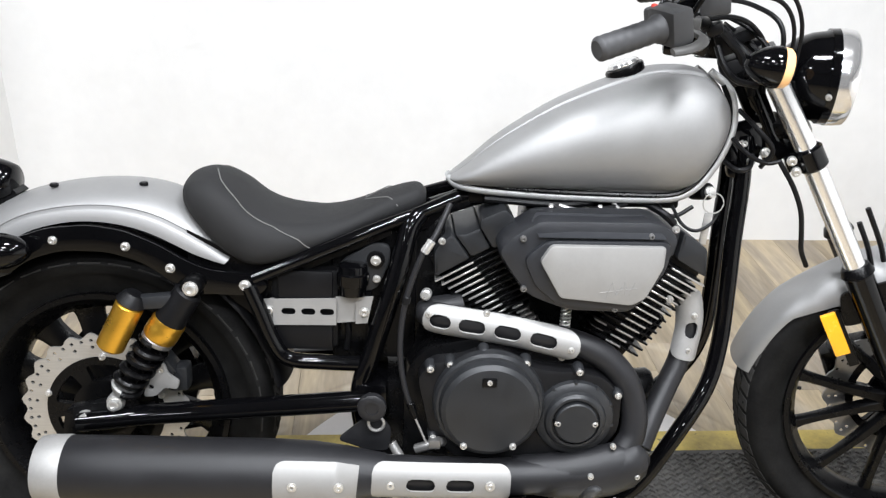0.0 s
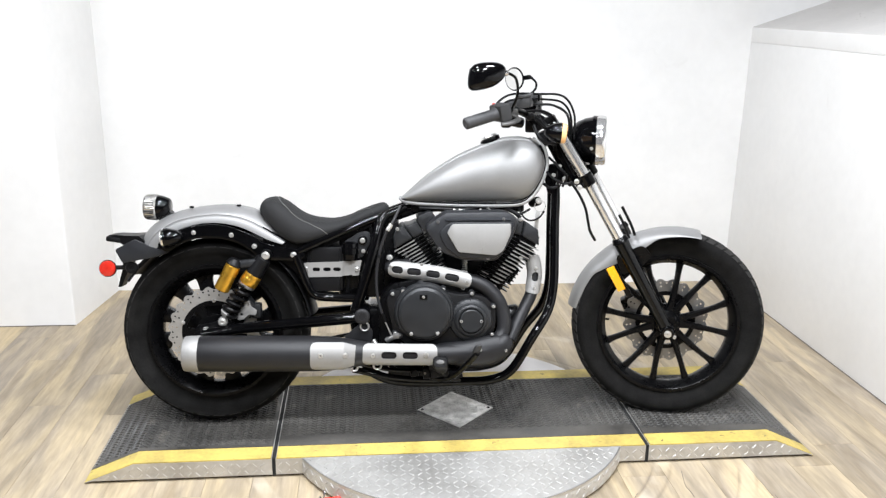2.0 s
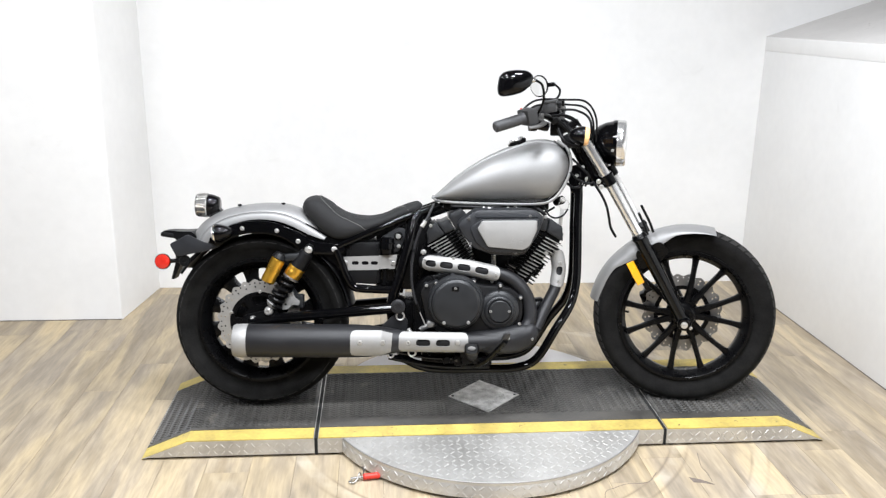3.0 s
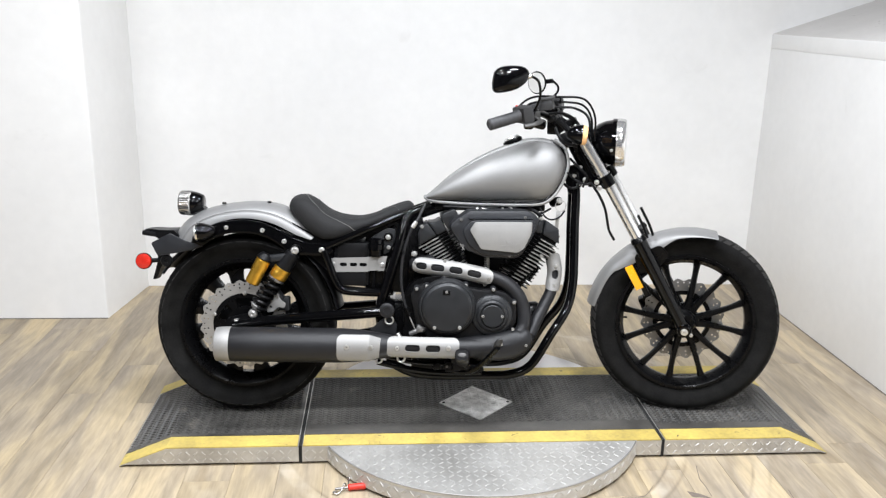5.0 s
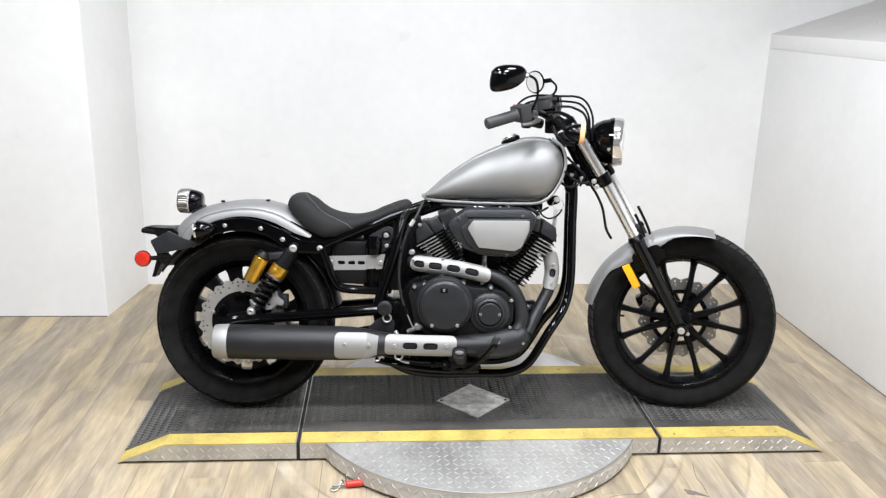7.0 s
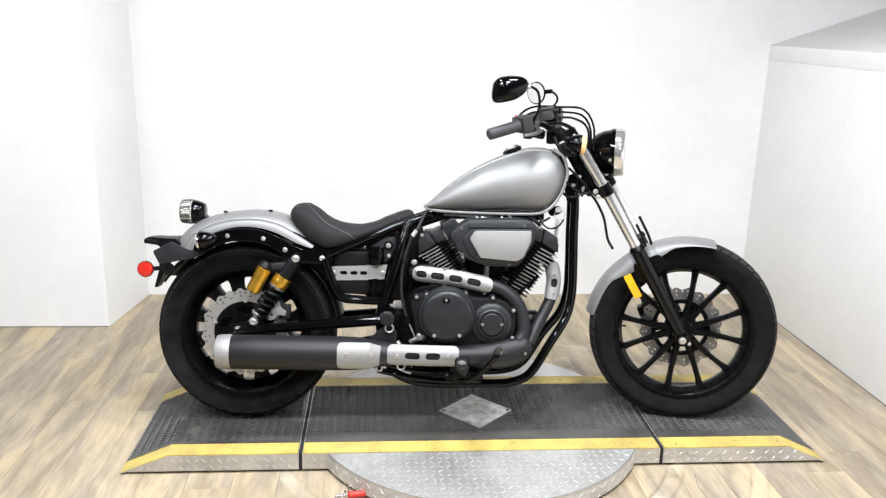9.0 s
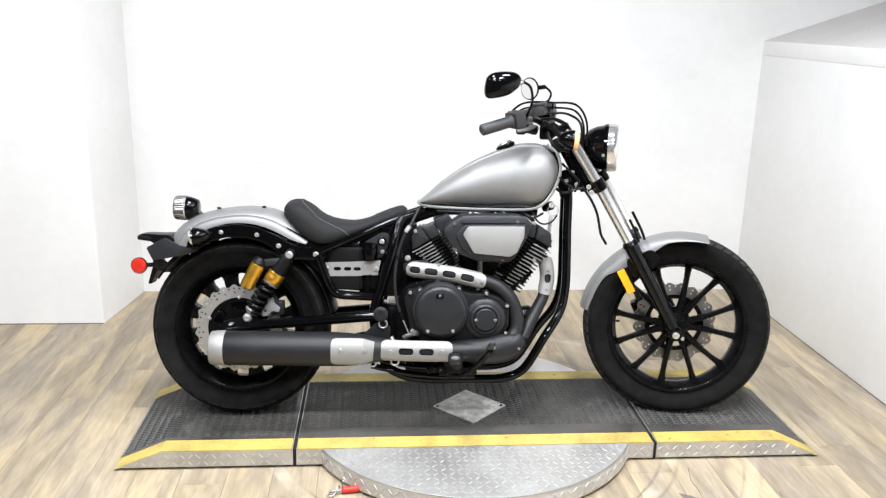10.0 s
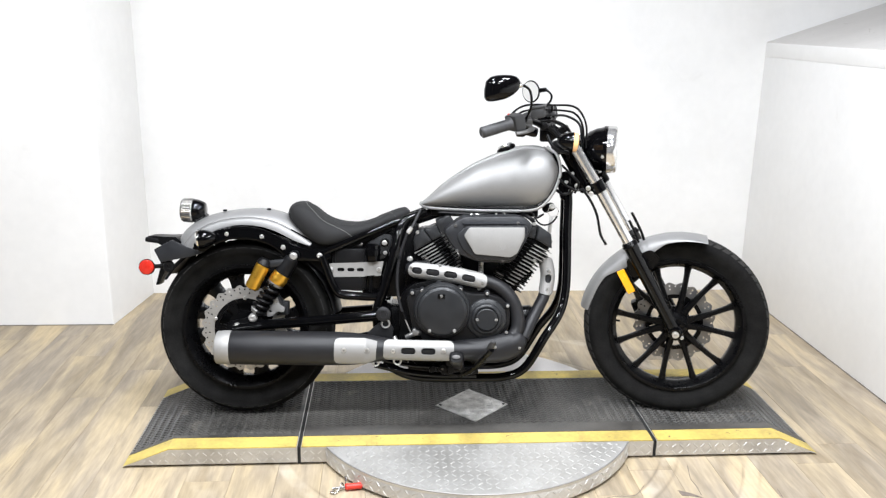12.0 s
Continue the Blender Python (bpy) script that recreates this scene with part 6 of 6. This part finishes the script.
bp("cable_wire", rod((0.582, -0.192, 0.378), (0.604, -0.195, 0.328), 0.0022, seg=8), M_STEEL, "")
arm_bm = bmesh.new()
tube([(0.585, -0.19, 0.315), (0.605, -0.195, 0.325), (0.625, -0.195, 0.333), (0.633, -0.185, 0.328)], 0.009, 5, 10, bm=arm_bm)
block((0.022, 0.02, 0.018), Matrix.Translation((0.618, -0.198, 0.333)), 0.004, arm_bm)
bp("cable_lever", arm_bm, M_DISC, "bright cable end lever")
bp("brake_rod", tube([(0.54, -0.16, 0.31), (0.56, -0.17, 0.28), (0.575, -0.18, 0.26)], 0.009, 5, 10), M_STEEL, "")

bp("manifold", block((0.15, 0.15, 0.13), Matrix.Translation((0.855, 0.02, 0.550)), 0.02), M_BLACK, "black intake manifold")
bp("return_spring", tube([(0.853 + 0.0085 * math.cos(a), -0.118 + 0.0085 * math.sin(a), 0.526 + 0.052 * a / 50.3) for a in (50.3 * k / 112 for k in range(113))], 0.0021, 1, 6), M_BOLT, "bright steel return spring")
cooler = bp("regulator", block((0.052, 0.05, 0.060), Matrix.Translation((1.012, -0.055, 0.530)) @ Matrix.Rotation(radians(36), 4, "Y"), 0.004), M_BLACK, "black finned regulator")
for k in range(6):
    bp("regulator_fin", block((0.0035, 0.012, 0.056), Matrix.Translation((1.012, -0.083, 0.530)) @ Matrix.Rotation(radians(36), 4, "Y") @ Matrix.Translation((-0.022 + 0.0088 * k, 0, 0)), 0.0008, segs=1), M_BLACK, "", cooler)
# added black block, stands for the shade between rear tube and rear cylinder
bp("intake_box", block((0.10, 0.13, 0.28), Matrix.Translation((0.595, 0, 0.57)) @ Matrix.Rotation(radians(-8), 4, "Y"), 0.015), M_BLACK, "")
bp("seat_pan", loft([[(x, y, z) for y, z in ((-0.092, z0), (0.092, z0), (0.092, z1), (-0.092, z1))] for x, z0, z1 in ((0.165, 0.590, 0.690), (0.24, 0.575, 0.650), (0.30, 0.580, 0.640), (0.42, 0.640, 0.675), (0.53, 0.690, 0.712))]), M_BLACK, "black seat pan")
# battery box with its silver strap, ignition coil and side bracket
core = bp("battery_box", block((0.125, 0.19, 0.155), Matrix.Translation((0.374, 0, 0.545)), 0.012), M_PLASTIC, "black battery box")
bp("box_lid", block((0.10, 0.012, 0.055), Matrix.Translation((0.376, -0.098, 0.594)), 0.006), M_PLASTIC, "", core)
bp("box_front", block((0.105, 0.012, 0.06), Matrix.Translation((0.374, -0.099, 0.498)), 0.006), M_PLASTIC, "", core)
bp("inner_box", block((0.16, 0.15, 0.26), Matrix.Translation((0.50, 0, 0.57)), 0.015), M_BLACK, "", core)
slots = [stadium(x, 0.545, 0.026, 0.0065) for x in (0.346, 0.382, 0.416)]
strap = bp("silver_strap", plate([(0.318, 0.568), (0.433, 0.572), (0.433, 0.520), (0.318, 0.518)], slots, -0.106, -0.109), M_ALU, "satin aluminium strap with three slots", core)
bp("strap_end", plate([(0.286, 0.563), (0.3195, 0.568), (0.3195, 0.518), (0.300, 0.516)], [], -0.100, -0.104), M_ALU, "", strap)
bp("strap_end", plate([(0.4315, 0.572), (0.470, 0.572), (0.470, 0.525), (0.4315, 0.521)], [], -0.096, -0.100), M_ALU, "", strap)
bp("strap_end", plate([(0.468, 0.574), (0.500, 0.576), (0.490, 0.524), (0.468, 0.522)], [], -0.102, -0.105), M_ALU, "", strap)
for x, z in ((0.311, 0.545), (0.484, 0.545)):
    bolt(strap, x, -0.1045, z, 0.0085, 0.006)
brk = bp("side_bracket", plate(round_poly([(0.425, 0.60), (0.44, 0.64), (0.50, 0.675), (0.528, 0.672), (0.53, 0.64), (0.505, 0.585), (0.44, 0.575)], 0.015), [], -0.085, -0.092, 0.002), M_ENGINE, "dark grey side bracket", core)
bp("rubber_mount", lathe([(0, 0), (0, 0.017), (0.005, 0.016), (0.006, 0.012), (0.006, 0)], axis_matrix((0.503, -0.092, 0.643), (0.503, -0.2, 0.643)), 20), M_BLACK, "", brk)
bolt(brk, 0.503, -0.098, 0.643, 0.0085, 0.005)
bolt(brk, 0.505, -0.092, 0.606, 0.0065, 0.006)
coil = bp("brake_master", lathe([(0, 0), (0, 0.024), (0.018, 0.026), (0.020, 0.029), (0.040, 0.030), (0.043, 0.027), (0.056, 0.026), (0.062, 0.016), (0.062, 0)], axis_matrix((0.462, -0.098, 0.578), (0.462, -0.098, 0.70)), 24), M_GLOSS, "gloss black fluid cup")
for x in (0.45, 0.49):
    bp("wire", tube([(x, -0.085, 0.58), (x - 0.005, -0.078, 0.54), (x + 0.003, -0.078, 0.50), (x, -0.075, 0.46)], 0.006, 5, 8), M_PLASTIC, "", coil)

bp("inner_panel", plate(round_poly([(0.20, 0.60), (0.31, 0.605), (0.345, 0.57), (0.34, 0.47), (0.315, 0.47), (0.29, 0.52), (0.24, 0.56)], 0.008), [], -0.084, -0.089), M_BLACK, "black inner side panel")

# ---- exhaust ----
header = bp("exhaust_header", tube([(0.66, -0.085, 0.555), (0.60, -0.108, 0.551), (0.64, -0.126, 0.546), (0.73, -0.138, 0.538), (0.80, -0.146, 0.526), (0.869, -0.150, 0.512), (0.923, -0.155, 0.489), (0.962, -0.163, 0.449), (0.982, -0.170, 0.395), (0.982, -0.178, 0.345), (0.960, -0.19, 0.31)], 0.0245, 7, 20), M_PIPE, "matte black exhaust header pipe")
bp("exhaust_header", tube([(1.05, -0.03, 0.600), (1.082, -0.045, 0.592), (1.100, -0.05, 0.555), (1.104, -0.052, 0.51), (1.092, -0.065, 0.45), (1.066, -0.088, 0.404), (1.036, -0.118, 0.354), (1.008, -0.15, 0.305)], 0.0215, 7, 20), M_PIPE, "matte black exhaust header pipe")
hs = bp("heat_shield", shell([(0.598, -0.117, 0.5512), (0.64, -0.127, 0.547), (0.73, -0.139, 0.538), (0.80, -0.147, 0.527), (0.872, -0.151, 0.510)], 0.0325, 1.10, [(0.031, 0.035, 0.0132), (0.086, 0.047, 0.0132), (0.150, 0.047, 0.0132), (0.214, 0.047, 0.0132)], end_round=0.034, step=0.0018), M_SHIELD, "slotted satin aluminium heat shield", header, angle=50)
for x, y, z in ((0.600, -0.150, 0.561), (0.855, -0.183, 0.512)):
    bolt(hs, x, y, z, 0.005, 0.004)
for x, z in ((0.704, 0.567), (0.704, 0.502), (0.845, 0.486)):
    bolt(hs, x, -0.155, z, 0.006, 0.005)
bp("header_flange", rod((0.598, -0.10, 0.585), (0.594, -0.125, 0.587), 0.010, bev=0.003), M_BOLT, "", header)
hs2 = bp("heat_shield", shell([(1.092, -0.050, 0.588), (1.102, -0.052, 0.548), (1.104, -0.053, 0.51), (1.094, -0.062, 0.452)], 0.0285, 1.25, [(0.077, 0.036, 0.0125)], end_round=0.024, step=0.0018), M_SHIELD, "small slotted aluminium heat shield", header, angle=50)
for x, y, z in ((1.106, -0.082, 0.545), (1.100, -0.085, 0.475)):
    bolt(hs2, x, y, z, 0.005, 0.004)
coll = bp("exhaust_collector", tube([(1.0, -0.185, 0.322), (0.97, -0.192, 0.298), (0.92, -0.198, 0.282), (0.85, -0.20, 0.274), (0.76, -0.205, 0.271), (0.62, -0.21, 0.274), (0.49, -0.213, 0.279)], lambda t: 0.024 + 0.016 * min(1, t / 0.14) ** 0.6 - 0.006 * min(1, 2 * t), 6, 24), M_PIPE, "matte black exhaust collector pipe")
for x, y, z in ((0.940, -0.213, 0.339), (0.985, -0.226, 0.286), (0.899, -0.234, 0.290)):
    bolt(coll, x, y, z, 0.0048, 0.004)
box_rings = []
for x, z, h, dy in ((0.760, 0.272, 0.033, 0.030), (0.80, 0.271, 0.038, 0.034), (0.85, 0.270, 0.044, 0.036), (0.90, 0.275, 0.050, 0.037), (0.945, 0.284, 0.052, 0.036), (0.985, 0.292, 0.042, 0.031), (1.005, 0.298, 0.026, 0.022), (1.010, 0.299, 0.012, 0.010)):
    box_rings.append([(x, -0.197 + dy * math.cos(a), z + h * math.sin(a)) for a in (2 * math.pi * k / 28 for k in range(28))])
bp("collector_box", loft(box_rings), M_PIPE, "", coll)
hs3 = bp("heat_shield", shell([(0.507, -0.213, 0.281), (0.60, -0.211, 0.278), (0.70, -0.208, 0.276), (0.752, -0.206, 0.275)], 0.041, 0.98, [(0.086, 0.050, 0.0115), (0.156, 0.050, 0.0115)], end_round=0.022, step=0.0018), M_ALU, "slotted satin aluminium heat shield", coll, angle=50)
for x in (0.541, 0.717):
    bolt(hs3, x, -0.2545, 0.279, 0.0075, 0.003)
mm = axis_matrix((-0.028, -0.217, 0.280), (0.52, -0.214, 0.277))
muff = bp("muffler", lathe([(0.0, 0.0570), (0.003, 0.0588), (0.10, 0.0595), (0.37, 0.0590), (0.43, 0.0565), (0.49, 0.049), (0.535, 0.041), (0.56, 0.037), (0.56, 0)], mm, 56), M_PIPE, "matte black muffler with silver end cap")
bp("end_cap", lathe([(0.004, 0.0575), (0.0, 0.0600), (-0.026, 0.0592), (-0.042, 0.0576), (-0.047, 0.0560), (-0.049, 0.051), (-0.046, 0.040), (-0.044, 0.030), (-0.02, 0.029), (-0.02, 0)], mm, 56), M_SHIELD, "satin silver end cap", muff)
cover_bm = shell([(0.338, -0.2145, 0.279), (0.42, -0.2142, 0.2785), (0.502, -0.214, 0.278)], 0.0618, 0.84, [], end_round=0.020, step=0.004)
for v in cover_bm.verts:
    k = 1 - 0.40 * max(0.0, (v.co.x - 0.445) / 0.057)
    v.co.y, v.co.z = -0.2143 + (v.co.y + 0.2143) * k, 0.2785 + (v.co.z - 0.2785) * k
bp("muffler_shield", cover_bm, M_ALU, "satin aluminium muffler cover", muff, angle=50)
for x in (0.372, 0.452):
    bolt(muff, x, -0.2755, 0.285, 0.0075, 0.003)
bp("muffler_bracket", plate(round_poly([(0.44, 0.32), (0.49, 0.365), (0.515, 0.372), (0.54, 0.345), (0.535, 0.30), (0.50, 0.30)], 0.012), [], -0.165, -0.172, 0.001), M_PIPE, "dark muffler hanger", muff)
bp("hanger_ring", tube([(0.512 + 0.014 * math.cos(a), -0.185, 0.362 + 0.014 * math.sin(a)) for a in (2 * math.pi * k / 20 for k in range(21))], 0.003, 1, 8), M_STEEL, "", muff)

# ---- foot controls and underside ----
peg_rings = []
p0, p1 = Vector((0.772, -0.20, 0.212)), Vector((0.757, -0.375, 0.286))
for t, w, h in ((0.0, 0.012, 0.010), (0.15, 0.017, 0.013), (0.4, 0.021, 0.015), (0.9, 0.0250, 0.020), (0.97, 0.0240, 0.019), (1.0, 0.020, 0.015)):
    c = p0.lerp(p1, t)
    peg_rings.append([c + Vector((w * math.copysign(abs(math.cos(a)) ** 0.6, math.cos(a)), 0.35 * h * math.sin(a), h * math.copysign(abs(math.sin(a)) ** 0.6, math.sin(a)))) for a in (2 * math.pi * k / 24 for k in range(24))])
peg = bp("footpeg", loft(peg_rings), M_PLASTIC, "dark grey rubber footpeg")
bp("end_badge", lathe([(-0.002, 0), (-0.002, 0.011), (0.002, 0.010), (0.003, 0)], axis_matrix(p1 + Vector((0, -0.001, 0)), p1 + (p1 - p0)) @ Matrix.Diagonal((1.35, 0.7, 1, 1)), 20), M_LEVER, "polished oval end badge", peg)
mount = bmesh.new()
for p, size, turn in (((0.742, -0.196, 0.240), (0.026, 0.030, 0.050), 6), ((0.764, -0.18, 0.208), (0.060, 0.05, 0.036), -12), ((0.80, -0.175, 0.198), (0.050, 0.05, 0.026), 8), ((0.77, -0.14, 0.185), (0.12, 0.08, 0.018), 0), ((0.72, -0.165, 0.200), (0.030, 0.03, 0.030), 20), ((0.68, -0.16, 0.195), (0.026, 0.03, 0.024), -15), ((0.83, -0.16, 0.188), (0.030, 0.04, 0.022), -20)):
    block(size, Matrix.Translation(p) @ Matrix.Rotation(radians(turn), 4, "Y"), 0.006, mount)
bp("peg_bracket", mount, M_BLACK, "", peg)
for x, y, z in ((0.742, -0.212, 0.256), (0.776, -0.206, 0.205), (0.716, -0.181, 0.198), (0.805, -0.201, 0.193)):
    bolt(peg, x, y, z, 0.0036, 0.003, material=M_DISC)
pedal = bp("brake_pedal", tube([(0.735, -0.17, 0.182), (0.78, -0.185, 0.180), (0.815, -0.215, 0.200), (0.85, -0.27, 0.250), (0.878, -0.325, 0.300)], 0.0095, 6, 12), M_BLACK, "black brake pedal arm")
pad_rings = []
for t, r in ((0.0, 0.006), (0.12, 0.0105), (0.5, 0.0125), (0.8, 0.0120), (0.94, 0.0085), (1.0, 0.003)):
    c = Vector((0.872, -0.305, 0.290)).lerp(Vector((0.884, -0.340, 0.334)), t)
    pad_rings.append([c + Vector((r * math.cos(a), 0.7 * r * math.sin(a), 0.25 * r * math.sin(a))) for a in (2 * math.pi * k / 20 for k in range(20))])
bp("pedal_pad", loft(pad_rings), M_CONTROL, "dark grey rubber pedal pad", pedal)
under = bmesh.new()
tube([(0.47, -0.13, 0.20), (0.60, -0.14, 0.175), (0.72, -0.14, 0.165), (0.84, -0.13, 0.165)], 0.011, 6, 10, bm=under)
tube([(0.50, -0.16, 0.225), (0.62, -0.165, 0.205), (0.78, -0.16, 0.20)], 0.007, 6, 10, bm=under)
bp("brake_linkage", under, M_GLOSS, "black brake linkage rods")
for x, z, r in ((0.478, 0.225, 0.011), (0.555, 0.232, 0.013)):
    bp("ring_nut", tube([(x + r * math.cos(a), -0.20, z + r * math.sin(a)) for a in (2 * math.pi * k / 20 for k in range(21))], 0.0035, 1, 8), M_BOLT, "bright ring nut")
bp("crank_underside", block((0.24, 0.16, 0.05), Matrix.Translation((0.60, -0.03, 0.235)), 0.01), M_BLACK, "")
bp("lower_pivot_block", block((0.11, 0.2, 0.16), Matrix.Translation((0.535, 0, 0.33)), 0.02), M_BLACK, "")


# ---- floor planks, last ----
def plank_mesh(w, length):
    bm = block((w - 0.0007, length - 0.0007, 0.008), Matrix(), 0)
    top = [e for e in bm.edges if all(v.co.z > 0 for v in e.verts)]
    bmesh.ops.bevel(bm, geom=top, offset=0.0005, segments=1, affect="EDGES")
    me = bpy.data.meshes.new("plank")
    bm.to_mesh(me)
    bm.free()
    me.materials.append(M_PLANK)
    return me


PLANK_W, PLANK_L = 0.152, 1.22
plank_me = plank_mesh(PLANK_W, PLANK_L)
rng = random.Random(5)
for i in range(int((2.569 - ROOM_L) / PLANK_W)):
    x = ROOM_L + PLANK_W * (i + 0.5)
    start = ROOM_FRONT - PLANK_L * rng.random()
    while start < ROOM_BACK:
        y0, y1 = max(start, ROOM_FRONT), min(start + PLANK_L, ROOM_BACK)
        start += PLANK_L
        if y1 - y0 < 0.02:
            continue
        me = plank_me if y1 - y0 > PLANK_L - 0.001 else plank_mesh(PLANK_W, y1 - y0)
        ob = new("plank", me)
        ob.parent = floor
        ob.matrix_basis = pose(x, (y0 + y1) / 2, -0.004)

# tears and open seams in the worn vinyl before the turntable
for pts in ([(1.152, -0.671), (1.17, -0.607), (1.20, -0.588), (1.254, -0.563), (1.327, -0.558), (1.377, -0.498)], [(1.568, -0.379), (1.556, -0.429), (1.548, -0.47), (1.552, -0.513), (1.549, -0.566)], [(1.0, -0.735), (1.04, -0.72), (1.104, -0.705)], [(1.82, -0.54), (1.815, -0.60), (1.826, -0.68)]):
    part("floor_crack", tube([(x, y, 0.0) for x, y in pts], 0.0010, 4, 6), M_CRACK, floor, "thin crack in the vinyl")
tear_bm = bmesh.new()
loft([[(x, y, z) for x, y in ((1.479, -0.535), (1.484, -0.566), (1.515, -0.572), (1.55, -0.584), (1.515, -0.553))] for z in (-0.001, 0.0012)], bm=tear_bm)
part("floor_tear", tear_bm, M_CRACK, floor, "torn patch of the vinyl", smooth=False)
